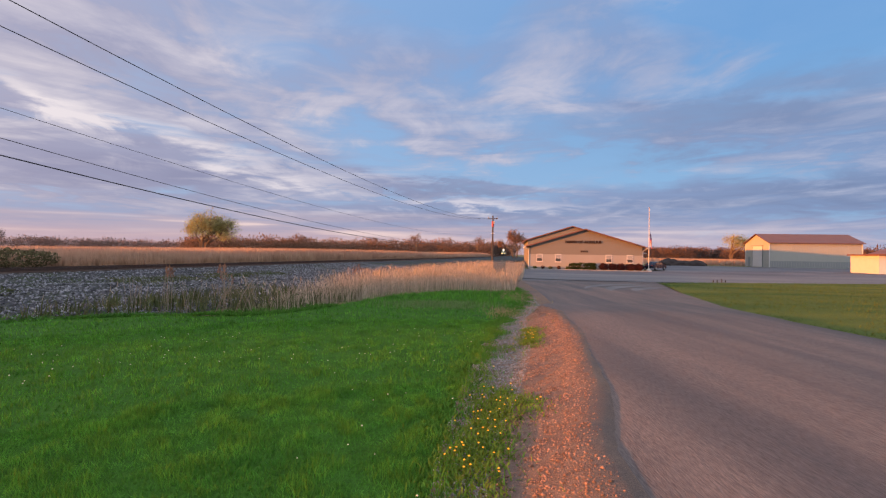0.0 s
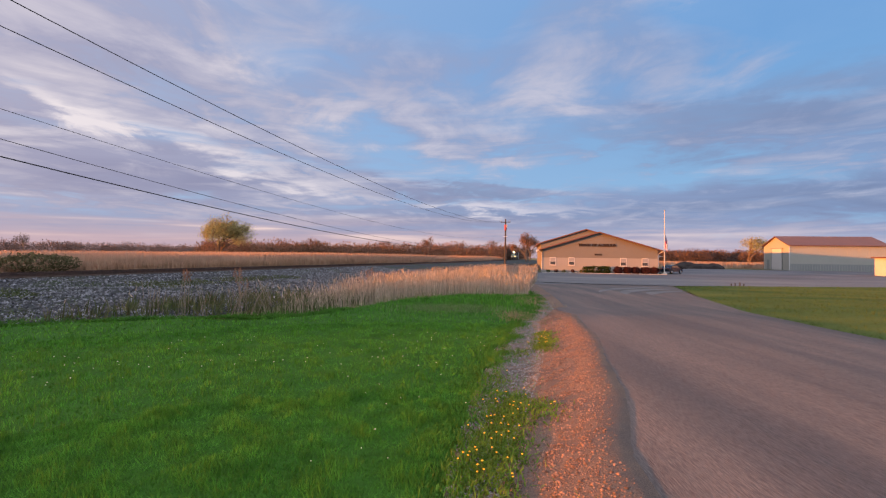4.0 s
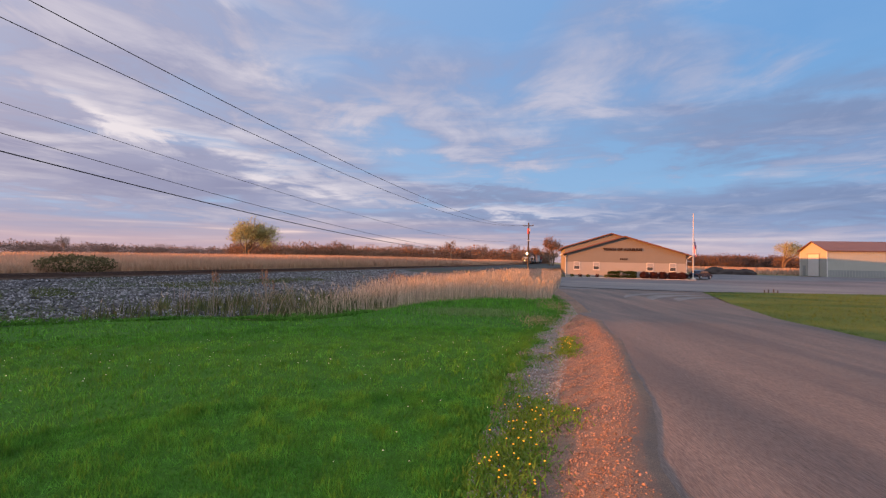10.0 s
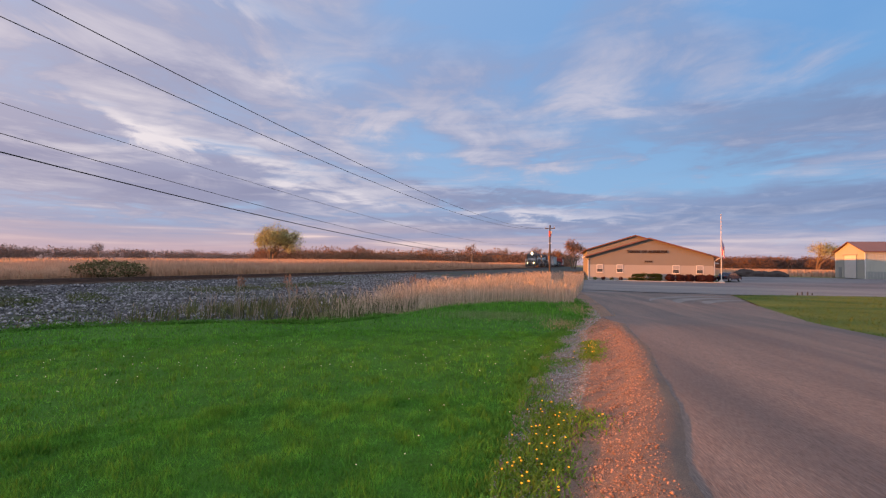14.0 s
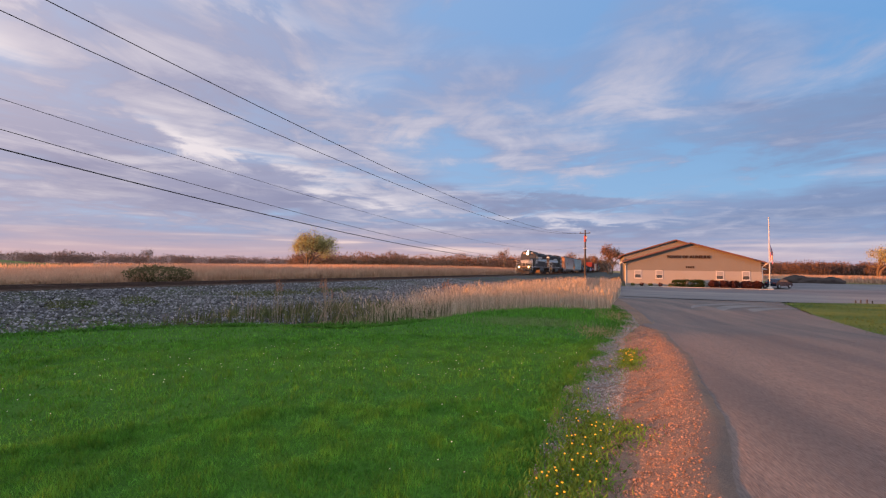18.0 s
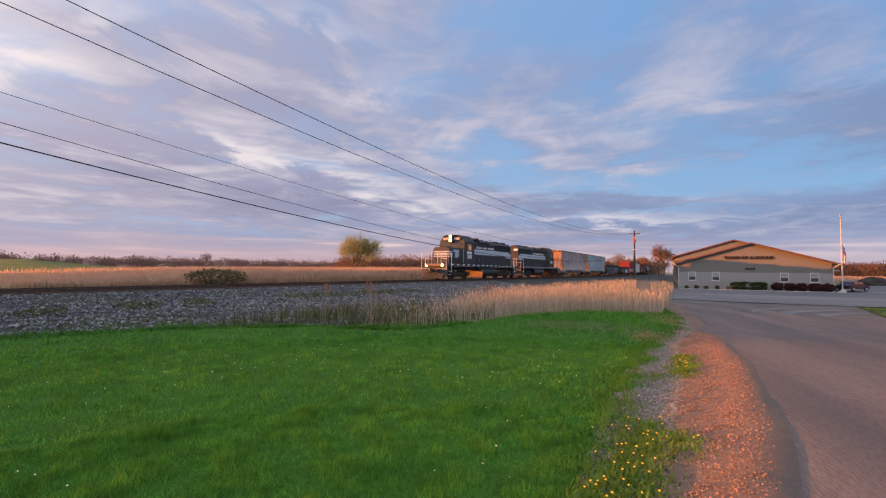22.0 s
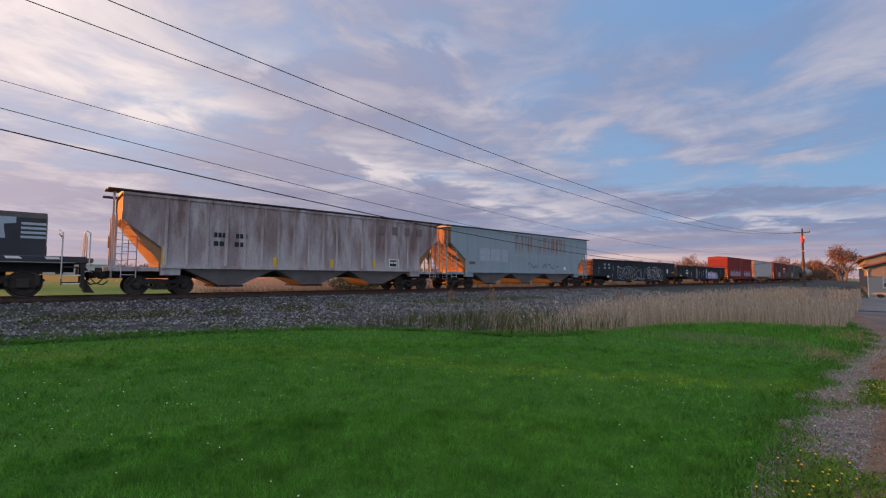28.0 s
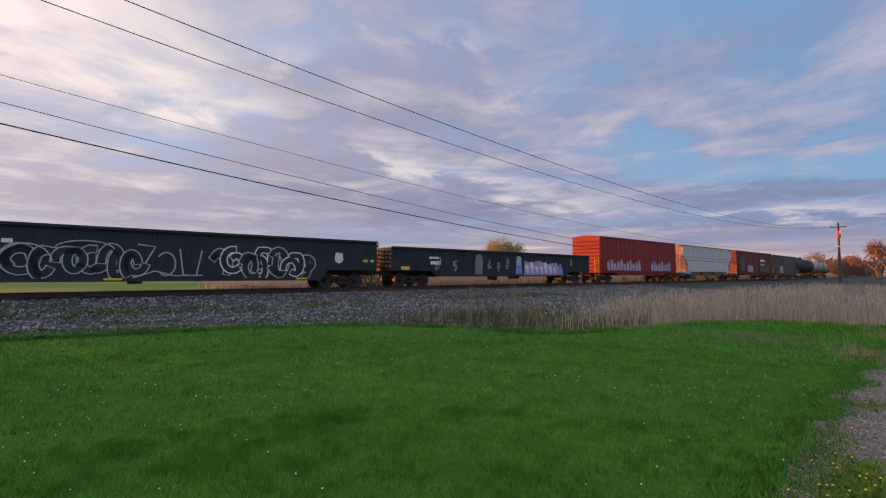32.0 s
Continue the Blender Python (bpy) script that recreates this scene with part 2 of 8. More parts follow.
def mat(name, base, rough=0.8, metal=0.0, second=None, scale=3.0, amount=0.5, grain=60.0, grain_amount=0.15, bump=0.15, bump_scale=None, third=None, third_scale=0.4, spec=0.5, stretch=(1, 1, 1), per=0.0, emit=None, emit_strength=0.0, island=False, trans=0.0, zfade=None, hard=0.16):
    """A procedural surface: base colour, stains of a second and third colour, fine grain and relief."""
    if name in MATS:
        return MATS[name]
    m = bpy.data.materials.new(name)
    m.use_nodes = True
    nt = m.node_tree
    N, L = nt.nodes.new, nt.links.new
    bsdf = nt.nodes["Principled BSDF"]
    bsdf.inputs["Roughness"].default_value = rough
    bsdf.inputs["Metallic"].default_value = metal
    bsdf.inputs["Specular IOR Level"].default_value = spec
    if emit:
        bsdf.inputs["Emission Color"].default_value = (*emit, 1)
        bsdf.inputs["Emission Strength"].default_value = emit_strength
    tc = N("ShaderNodeTexCoord")
    mp = N("ShaderNodeMapping")
    mp.inputs["Scale"].default_value = stretch
    L(tc.outputs["Object"], mp.inputs[0])

    def noise_(sc, det=6, rg=0.6):
        n = N("ShaderNodeTexNoise")
        n.inputs["Scale"].default_value, n.inputs["Detail"].default_value, n.inputs["Roughness"].default_value = sc, det, rg
        L(mp.outputs[0], n.inputs["Vector"])
        return n.outputs["Fac"]

    def ramp_(fac, a, b, va=0.0, vb=1.0):
        n = N("ShaderNodeMapRange")
        n.inputs["From Min"].default_value, n.inputs["From Max"].default_value = a, b
        n.inputs["To Min"].default_value, n.inputs["To Max"].default_value = va, vb
        L(fac, n.inputs["Value"])
        return n.outputs[0]

    def mix_(fac, a, b, kind="MIX"):
        n = N("ShaderNodeMix")
        n.data_type, n.blend_type = "RGBA", kind
        for s, v in ((n.inputs[0], fac), (n.inputs[6], a), (n.inputs[7], b)):
            if isinstance(v, (int, float)):
                s.default_value = v
            elif isinstance(v, tuple):
                s.default_value = (*v, 1)
            else:
                L(v, s)
        return n.outputs[2]

    col = base
    if second:
        fac = ramp_(noise_(scale), 0.5 - hard, 0.5 + hard, 0.0, amount)
        if zfade:
            sp = N("ShaderNodeSeparateXYZ")
            L(tc.outputs["Object"], sp.inputs[0])
            k = N("ShaderNodeMath")
            k.operation = "MULTIPLY"
            L(fac, k.inputs[0])
            L(ramp_(sp.outputs[2], *zfade), k.inputs[1])
            fac = k.outputs[0]
        col = mix_(fac, col, second)
    if third:
        col = mix_(ramp_(noise_(third_scale, 4), 0.46, 0.64, 0.0, 0.85), col, third)
    g = noise_(grain, 3)
    col = mix_(1.0, col, mix_(ramp_(g, 0.3, 0.7), (1 - grain_amount,) * 3, (1 + grain_amount,) * 3), "MULTIPLY")
    if per:
        if island:
            src = N("ShaderNodeNewGeometry").outputs["Random Per Island"]
        else:
            src = N("ShaderNodeObjectInfo").outputs["Random"]
        col = mix_(1.0, col, mix_(ramp_(src, 0, 1), (1 - per,) * 3, (1 + per,) * 3), "MULTIPLY")
    if isinstance(col, tuple):
        bsdf.inputs["Base Color"].default_value = (*col, 1)
    else:
        L(col, bsdf.inputs["Base Color"])
    L(ramp_(g, 0.3, 0.7, max(0.02, rough - 0.08), min(1, rough + 0.08)), bsdf.inputs["Roughness"])
    if bump:
        b = N("ShaderNodeBump")
        b.inputs["Strength"].default_value = min(1.0, bump * 2)
        b.inputs["Distance"].default_value = 0.02
        L(noise_(bump_scale or grain, 5), b.inputs["Height"])
        L(b.outputs[0], bsdf.inputs["Normal"])
    if trans:
        t = N("ShaderNodeBsdfTranslucent")
        if isinstance(col, tuple):
            t.inputs["Color"].default_value = (*col, 1)
        else:
            L(col, t.inputs["Color"])
        mx = N("ShaderNodeMixShader")
        mx.inputs[0].default_value = trans
        L(bsdf.outputs[0], mx.inputs[1])
        L(t.outputs[0], mx.inputs[2])
        L(mx.outputs[0], nt.nodes["Material Output"].inputs["Surface"])
    MATS[name] = m
    return m


# ---- mesh tools ----
class MB:
    """Collects faces of one mesh."""

    def __init__(self):
        self.v, self.f = [], []

    def add(self, verts, faces):
        o = len(self.v)
        self.v += [tuple(p) for p in verts]
        self.f += [tuple(i + o for i in q) for q in faces]
        return self

    def box(self, x0, x1, y0, y1, z0, z1, c=0.0):
        """A box; c cuts its edges."""
        if c <= 0:
            v = [(x, y, z) for x in (x0, x1) for y in (y0, y1) for z in (z0, z1)]
            return self.add(v, [(0, 1, 3, 2), (4, 6, 7, 5), (0, 4, 5, 1), (2, 3, 7, 6), (0, 2, 6, 4), (1, 5, 7, 3)])
        bm = bmesh.new()
        bmesh.ops.create_cube(bm, size=1.0)
        for p in bm.verts:
            p.co = Vector(((x0 + x1) / 2 + p.co.x * (x1 - x0), (y0 + y1) / 2 + p.co.y * (y1 - y0), (z0 + z1) / 2 + p.co.z * (z1 - z0)))
        bmesh.ops.bevel(bm, geom=bm.edges[:], offset=c, segments=1, affect="EDGES")
        bm.verts.index_update()
        self.add([p.co for p in bm.verts], [[p.index for p in q.verts] for q in bm.faces])
        bm.free()
        return self

    def tube(self, a, b, r, n=8, r2=None, caps=True):
        """A round bar from a to b."""
        a, b = Vector(a), Vector(b)
        r2 = r if r2 is None else r2
        q = (b - a).to_track_quat("Z", "Y")
        v = []
        for p, rr in ((a, r), (b, r2)):
            for i in range(n):
                w = 2 * math.pi * i / n
                v.append(p + q @ Vector((rr * math.cos(w), rr * math.sin(w), 0)))
        f = [(i, (i + 1) % n, n + (i + 1) % n, n + i) for i in range(n)]
        if caps:
            f += [tuple(range(n))[::-1], tuple(range(n, 2 * n))]
        return self.add(v, f)

    def path(self, pts, r, n=6):
        for a, b in zip(pts, pts[1:]):
            self.tube(a, b, r, n)
        return self

    def prism(self, poly, lo, hi, axis="y"):
        """A polygon drawn out along an axis. poly: (x, z) for y, (x, y) for z, (y, z) for x."""
        n = len(poly)

        def at(p, h):
            return {"y": (p[0], h, p[1]), "z": (p[0], p[1], h), "x": (h, p[0], p[1])}[axis]

        v = [at(p, lo) for p in poly] + [at(p, hi) for p in poly]
        f = [(i, (i + 1) % n, n + (i + 1) % n, n + i) for i in range(n)] + [tuple(range(n))[::-1], tuple(range(n, 2 * n))]
        return self.add(v, f)

    def lathe(self, prof, origin=(0, 0, 0), axis="x", n=24):
        """Turns (along, radius) pairs round an axis."""
        v, f = [], []
        for a, r in prof:
            for i in range(n):
                w = 2 * math.pi * i / n
                c, s = r * math.cos(w), r * math.sin(w)
                p = {"x": (a, c, s), "y": (c, a, s), "z": (c, s, a)}[axis]
                v.append(tuple(p[k] + origin[k] for k in range(3)))
        for j in range(len(prof) - 1):
            f += [(j * n + i, j * n + (i + 1) % n, (j + 1) * n + (i + 1) % n, (j + 1) * n + i) for i in range(n)]
        f += [tuple(range(n))[::-1], tuple(range((len(prof) - 1) * n, len(prof) * n))]
        return self.add(v, f)

    def mesh(self, name, material, smooth=False):
        me = bpy.data.meshes.new(name)
        me.from_pydata(self.v, [], self.f)
        bm = bmesh.new()
        bm.from_mesh(me)
        bmesh.ops.recalc_face_normals(bm, faces=bm.faces[:])
        bm.to_mesh(me)
        bm.free()
        if smooth:
            for p in me.polygons:
                p.use_smooth = True
        me.materials.append(material)
        return me


def part(name, mb, material, parent=None, label="", smooth=False, at=None, kind=""):
    ob = new(name, mb.mesh(name, material, smooth))
    if parent is not None:
        ob.parent = parent
    if at is not None:
        ob.matrix_basis = at
    return tagged(ob, label, kind=kind)


def thing(name, label, category, at=None, group="", kind=""):
    ob = new(name)
    ob.empty_display_size = 0.3
    if at is not None:
        ob.matrix_basis = at
    return tagged(ob, label, category, group, kind)


def cloud_mesh(name, verts, tris, material):
    """A large mesh from arrays; tris holds n x 3 or n x 4 indices."""
    me = bpy.data.meshes.new(name)
    verts, tris = np.asarray(verts, np.float32), np.asarray(tris, np.int32)
    k = tris.shape[1]
    me.vertices.add(len(verts))
    me.vertices.foreach_set("co", verts.ravel())
    me.loops.add(tris.size)
    me.loops.foreach_set("vertex_index", tris.ravel())
    me.polygons.add(len(tris))
    me.polygons.foreach_set("loop_start", np.arange(0, tris.size, k, dtype=np.int32))
    me.update(calc_edges=True)
    me.materials.append(material)
    return me


def blades(base, height, width, lean, rng, segs=1):
    """Thin upright blades, one island each, as triangles (segs 1) or a bent strip."""
    n = len(base)
    w = rng.uniform(0, 2 * np.pi, n)
    side = np.stack([np.cos(w), np.sin(w), np.zeros(n)], 1) * (width / 2)[:, None]
    la = rng.uniform(0, 2 * np.pi, n)
    push = np.stack([np.cos(la), np.sin(la), np.zeros(n)], 1) * lean[:, None]
    up = np.zeros((n, 3))
    up[:, 2] = height
    if segs == 1:
        v = np.stack([base - side, base + side, base + up + push], 1)
        return v.reshape(-1, 3), np.arange(3 * n).reshape(n, 3)
    mid = base + up * 0.55 + push * 0.3
    v = np.stack([base - side, base + side, mid + side * 0.8, mid - side * 0.8, base + up + push], 1)
    i = 5 * np.arange(n)[:, None]
    t = np.concatenate([i + [[0, 1, 2]], i + [[0, 2, 3]], i + [[3, 2, 4]]])
    return v.reshape(-1, 3), t


def inside(poly, p):
    x, y = p[:, 0], p[:, 1]
    res = np.zeros(len(p), bool)
    for (x0, y0), (x1, y1) in zip(poly, poly[1:] + poly[:1]):
        c = ((y0 > y) != (y1 > y)) & (x < (x1 - x0) * (y - y0) / (y1 - y0 + 1e-12) + x0)
        res ^= c
    return res


# ---- the plan: the track and the ground ----
TRACK_AZ, TRACK_D, BEND, SPEED = radians(16.02), 23.6, 0.000217, 11.56
RAIL_TOP = 0.71
TT, TN = np.array([math.sin(TRACK_AZ), math.cos(TRACK_AZ)]), np.array([-math.cos(TRACK_AZ), math.sin(TRACK_AZ)])


def track_at(s, off=0.0):
    """A place on the track, s metres on from the place nearest to the camera; off: metres to the far side."""
    s = np.asarray(s, float)
    far = TRACK_D + BEND * np.clip(s, 0, None) ** 2 + off
    return s[..., None] * TT + far[..., None] * TN


def track_coords(x, y):
    """Along and across (0: the middle of the track) for places on the ground."""
    s = x * TT[0] + y * TT[1]
    return s, x * TN[0] + y * TN[1] - TRACK_D - BEND * np.clip(s, 0, None) ** 2


def bank(q):
    """The height of the railway bank over the distance from the middle of the track."""
    q = np.asarray(q, float)
    near = np.interp(q, [-14, -10.5, -7.5, -5.2, -3.4, -1.75, 1.75, 3.6, 6.5, 12], [0, 0.02, 0.12, 0.20, 0.30, 0.50, 0.50, 0.30, 0.05, -0.05])
    return near


def hum(x, y, f=0.35, a=1.0, seed=0.0):
    return a * (np.sin(f * x + 1.3 + seed) * np.cos(f * 1.13 * y + seed * 2) + 0.5 * np.sin(2.3 * f * x - 1.7 * f * y + seed))


# the lawn's ragged side and the drive's edge, as x over y
LEDGE_Y, LEDGE_X = [-8, 0, 3.4, 5, 6.3, 8.4, 11.7, 14.5, 17.2, 19.5], [-0.6, -0.35, -0.02, 0.19, 0.42, 0.85, 1.77, 2.65, 3.25, 3.45]
EDGE_Y, EDGE_X = [-40, -8, 0, 3.4, 5, 6.7, 8.4, 11.7, 17.2, 20, 36, 50], [-2, 0.35, 0.75, 1.09, 1.61, 2.05, 2.45, 2.9, 3.7, 4.0, 5.4, 8.8]
LAWN = [(-40, -30), (-22, -10), (-14.6, 1.6), (-13.4, 4.1), (-12.4, 6.5), (-10.5, 9.1), (-9, 10.1), (-7.2, 11.0), (-5.2, 11.1), (-4.3, 11.9), (-3.3, 13.6), (-1.9, 17.0), (0.3, 19.4)] + list(zip(LEDGE_X, LEDGE_Y))[::-1] + [(-2, -30)]
ROAD = [(x - 0.02, y) for x, y in list(zip(EDGE_X, EDGE_Y))[:10]][::-1] + [(8, -40), (9.4, 0), (8.8, 8), (8.7, 11), (9.4, 14.5), (10.9, 20), (13.8, 28.3), (3.6, 28.3)]
LOT = [(3.6, 28.25), (31, 30.4), (95, 33), (95, 80), (60, 84), (48, 88), (36, 80), (27, 66), (27, 53.0), (9.5, 53.0), (8.6, 50), (5.2, 36)]
ISLAND = [(13.9, 28.3), (10.9, 20.0), (9.4, 14.5), (8.7, 11), (8.8, 8), (9.4, 0), (10, -30), (70, -30), (95, 33), (31, 30.4)]
BERM = list(zip(LEDGE_X, LEDGE_Y))[::-1] + [(x + 0.30, y) for x, y in list(zip(EDGE_X, EDGE_Y))[1:]] + [(7.6, 50), (4.2, 30)]


def eye_scale(x, y):
    """How much the town site is scaled about the camera's eye: 1 close by, 1.45 there."""
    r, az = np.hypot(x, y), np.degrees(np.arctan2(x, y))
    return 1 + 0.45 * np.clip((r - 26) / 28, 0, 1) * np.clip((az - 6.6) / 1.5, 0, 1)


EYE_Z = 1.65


def scale_about_eye(ob):
    """Scales a sheet of ground, or what grows on it, about the camera's eye."""
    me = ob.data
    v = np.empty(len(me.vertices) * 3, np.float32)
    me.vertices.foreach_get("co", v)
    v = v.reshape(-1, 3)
    f = eye_scale(v[:, 0], v[:, 1])[:, None]
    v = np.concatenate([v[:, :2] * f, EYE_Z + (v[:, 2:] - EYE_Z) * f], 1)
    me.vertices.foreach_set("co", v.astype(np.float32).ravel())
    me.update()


def scale_thing_about_eye(ob, grow=True):
    """Moves a thing away from the camera's eye, scaled to match unless grow is off."""
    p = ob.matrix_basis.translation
    f = float(eye_scale(p.x, p.y))
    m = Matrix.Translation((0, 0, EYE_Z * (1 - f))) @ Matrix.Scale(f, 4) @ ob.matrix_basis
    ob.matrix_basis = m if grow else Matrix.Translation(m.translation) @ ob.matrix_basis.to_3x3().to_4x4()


def sheet(name, poly, step, z, material, label, zfun=None, kind="structure", far=4):
    """A piece of ground in a grid of quads trimmed to an outline."""
    bm = bmesh.new()
    vs = [bm.verts.new((x, y, 0)) for x, y in poly]
    fc = bm.faces.new(vs)
    xs, ys = [p[0] for p in poly], [p[1] for p in poly]
    for k in range(2):
        lo, hi = (min(xs), max(xs)) if k == 0 else (min(ys), max(ys))
        c = lo + step
        while c < hi:
            bmesh.ops.bisect_plane(bm, geom=bm.verts[:] + bm.edges[:] + bm.faces[:], plane_co=(c, c, 0), plane_no=(1, 0, 0) if k == 0 else (0, 1, 0))
            c += step * (1 if -16 < c < 22 else far)
    for p in bm.verts:
        p.co.z = z + (zfun(p.co.x, p.co.y) if zfun else 0)
    bmesh.ops.recalc_face_normals(bm, faces=bm.faces[:])
    if sum(q.normal.z for q in bm.faces) < 0:
        bmesh.ops.reverse_faces(bm, faces=bm.faces[:])
    me = bpy.data.meshes.new(name)
    for q in bm.faces:
        q.smooth = True
    bm.to_mesh(me)
    bm.free()
    me.materials.append(material)
    return tagged(new(name, me), label, "ground", kind=kind)


# ---- surfaces ----
m_soil = mat("field_soil", (0.085, 0.10, 0.03), 0.95, second=(0.16, 0.12, 0.05), scale=0.05, amount=0.8, grain=4, grain_amount=0.25, bump=0.3, third=(0.10, 0.12, 0.035), third_scale=0.015)
m_lawn = mat("lawn_turf", (0.030, 0.098, 0.012), 0.95, second=(0.046, 0.128, 0.017), scale=1.6, amount=0.8, grain=30, grain_amount=0.3, bump=0.4, third=(0.025, 0.09, 0.010), third_scale=0.25, spec=0.1)
m_blade = mat("grass_blades", (0.070, 0.226, 0.026), 0.75, second=(0.108, 0.270, 0.036), scale=0.55, amount=0.9, third=(0.040, 0.150, 0.016), third_scale=1.1, grain=4.0, grain_amount=0.36, bump=0, per=0.28, island=True, spec=0.12, trans=0.25)
# the yellow second colour paints sunlit patches into the grass
m_rough_grass = mat("rough_grass", (0.042, 0.090, 0.018), 0.85, second=(0.135, 0.145, 0.030), scale=0.16, amount=0.75, stretch=(0.6, 1.5, 1), grain=3, grain_amount=0.25, bump=0.2, per=0.25, island=True, spec=0.12, trans=0.2)
m_road = mat("packed_gravel_road", (0.096, 0.085, 0.085), 0.93, second=(0.182, 0.138, 0.122), scale=0.9, amount=0.75, grain=95, grain_amount=0.38, bump=0.35, bump_scale=70, third=(0.072, 0.070, 0.076), third_scale=0.6, stretch=(1, 0.12, 1), spec=0.25)
m_lot = mat("worn_asphalt_lot", (0.100, 0.104, 0.118), 0.9, second=(0.145, 0.145, 0.155), scale=0.16, amount=0.8, grain=40, grain_amount=0.25, bump=0.2, third=(0.075, 0.078, 0.09), third_scale=0.07, spec=0.25)
# reddened: the low sun's orange on the shoulder is put into this colour
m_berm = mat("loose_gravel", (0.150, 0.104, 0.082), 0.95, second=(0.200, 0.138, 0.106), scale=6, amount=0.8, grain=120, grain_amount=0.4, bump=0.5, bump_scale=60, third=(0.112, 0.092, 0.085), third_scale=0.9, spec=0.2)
m_ballast = mat("track_ballast", (0.030, 0.033, 0.040), 0.95, second=(0.065, 0.068, 0.08), scale=5, amount=0.7, grain=22, grain_amount=0.5, bump=0.6, bump_scale=14, third=(0.030, 0.048, 0.018), third_scale=0.35, spec=0.2)
m_stone = mat("ballast_stones", (0.085, 0.091, 0.106), 0.9, second=(0.30, 0.31, 0.33), scale=2.6, amount=0.45, grain=30, grain_amount=0.25, bump=0.2, per=0.8, island=True, spec=0.25)
# stones of the sunlit slope, their orange light painted in as red
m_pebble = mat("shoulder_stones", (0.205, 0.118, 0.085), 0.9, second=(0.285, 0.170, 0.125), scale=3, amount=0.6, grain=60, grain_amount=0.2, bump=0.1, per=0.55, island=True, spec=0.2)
# chips of the shaded foot, the shade put in as plain grey
m_chip = mat("shade_grey_chips", (0.17, 0.168, 0.175), 0.9, second=(0.25, 0.245, 0.245), scale=3, amount=0.6, grain=60, grain_amount=0.2, bump=0.1, per=0.5, island=True, spec=0.25)
m_reed = mat("dry_reeds", (0.320, 0.275, 0.225), 0.9, second=(0.40, 0.335, 0.265), scale=1.2, amount=0.8, grain=8, grain_amount=0.2, bump=0, per=0.35, island=True, spec=0.1, trans=0.08)
m_far_reed = mat("marsh_reeds", (0.46, 0.315, 0.225), 0.85, second=(0.51, 0.36, 0.26), scale=0.05, amount=0.9, grain=0.8, grain_amount=0.12, bump=0, per=0.10, island=True, spec=0.1, trans=0.5)
m_weed = mat("green_weeds", (0.055, 0.085, 0.028), 0.85, second=(0.12, 0.115, 0.06), scale=1.0, amount=0.8, grain=5, grain_amount=0.2, bump=0, per=0.3, island=True, spec=0.15, trans=0.2)
m_twig = mat("bare_twigs", (0.115, 0.068, 0.050), 0.9, second=(0.085, 0.058, 0.046), scale=0.06, amount=0.9, grain=2, grain_amount=0.2, bump=0, per=0.35, island=True, spec=0.1)
m_budleaf = mat("spring_buds", (0.33, 0.32, 0.14), 0.85, second=(0.25, 0.245, 0.11), scale=0.3, amount=0.8, grain=2, grain_amount=0.2, bump=0, per=0.35, island=True, spec=0.1, trans=0.25)
# lightened to hold some of the haze over the woods behind the reeds
m_orangebud = mat("russet_buds", (0.200, 0.120, 0.085), 0.85, second=(0.165, 0.105, 0.075), scale=0.3, amount=0.8, grain=2, grain_amount=0.2, bump=0, per=0.35, island=True, spec=0.1, trans=0.2)
m_bark = mat("grey_brown_bark", (0.13, 0.095, 0.07), 0.95, second=(0.08, 0.06, 0.045), scale=4, amount=0.8, grain=20, bump=0.4)
m_rail = mat("rail_steel", (0.13, 0.085, 0.065), 0.6, 0.6, second=(0.08, 0.055, 0.045), scale=5, amount=0.8, grain=60, bump=0.1)
m_tie = mat("creosoted_ties", (0.045, 0.035, 0.03), 0.9, second=(0.08, 0.065, 0.055), scale=3, amount=0.7, grain=40, bump=0.4, per=0.25)
m_pole = mat("weathered_pole", (0.075, 0.066, 0.062), 0.95, spec=0.1, second=(0.055, 0.048, 0.045), scale=2, amount=0.8, grain=30, bump=0.3, stretch=(6, 6, 0.5))
m_wire = mat("black_cable", (0.015, 0.015, 0.018), 0.6, bump=0)
m_siding = mat("tan_ribbed_siding", (0.172, 0.168, 0.158), 0.8, spec=0.12, second=(0.160, 0.156, 0.147), scale=0.8, amount=0.5, grain=25, grain_amount=0.06, bump=0.05)
m_siding2 = mat("pale_lap_siding", (0.26, 0.262, 0.265), 0.8, spec=0.15, second=(0.245, 0.24, 0.235), scale=0.8, amount=0.5, grain=25, grain_amount=0.06, bump=0.05)
m_roofbrown = mat("brown_metal_roof", (0.16, 0.075, 0.055), 0.55, 0.2, second=(0.12, 0.06, 0.05), scale=0.5, amount=0.6, grain=15, bump=0.05)
m_shed = mat("ivory_metal_siding", (0.31, 0.325, 0.30), 0.5, 0.0, second=(0.285, 0.30, 0.275), scale=0.5, amount=0.5, grain=15, grain_amount=0.05, bump=0.05)
m_shedlow = mat("grey_wainscot", (0.20, 0.225, 0.235), 0.6, second=(0.175, 0.195, 0.205), scale=0.5, amount=0.5, grain=15, grain_amount=0.06, bump=0.05)
m_white = mat("white_paint", (0.50, 0.50, 0.50), 0.6, second=(0.44, 0.44, 0.44), scale=2, amount=0.5, grain=30, grain_amount=0.06, bump=0.04)
m_glass = mat("window_glass", (0.05, 0.06, 0.075), 0.08, 0.0, grain=3, grain_amount=0.1, bump=0.0, spec=0.8)
m_sign = mat("dark_bronze_letters", (0.035, 0.022, 0.018), 0.8, spec=0.1, grain=20, bump=0.03)
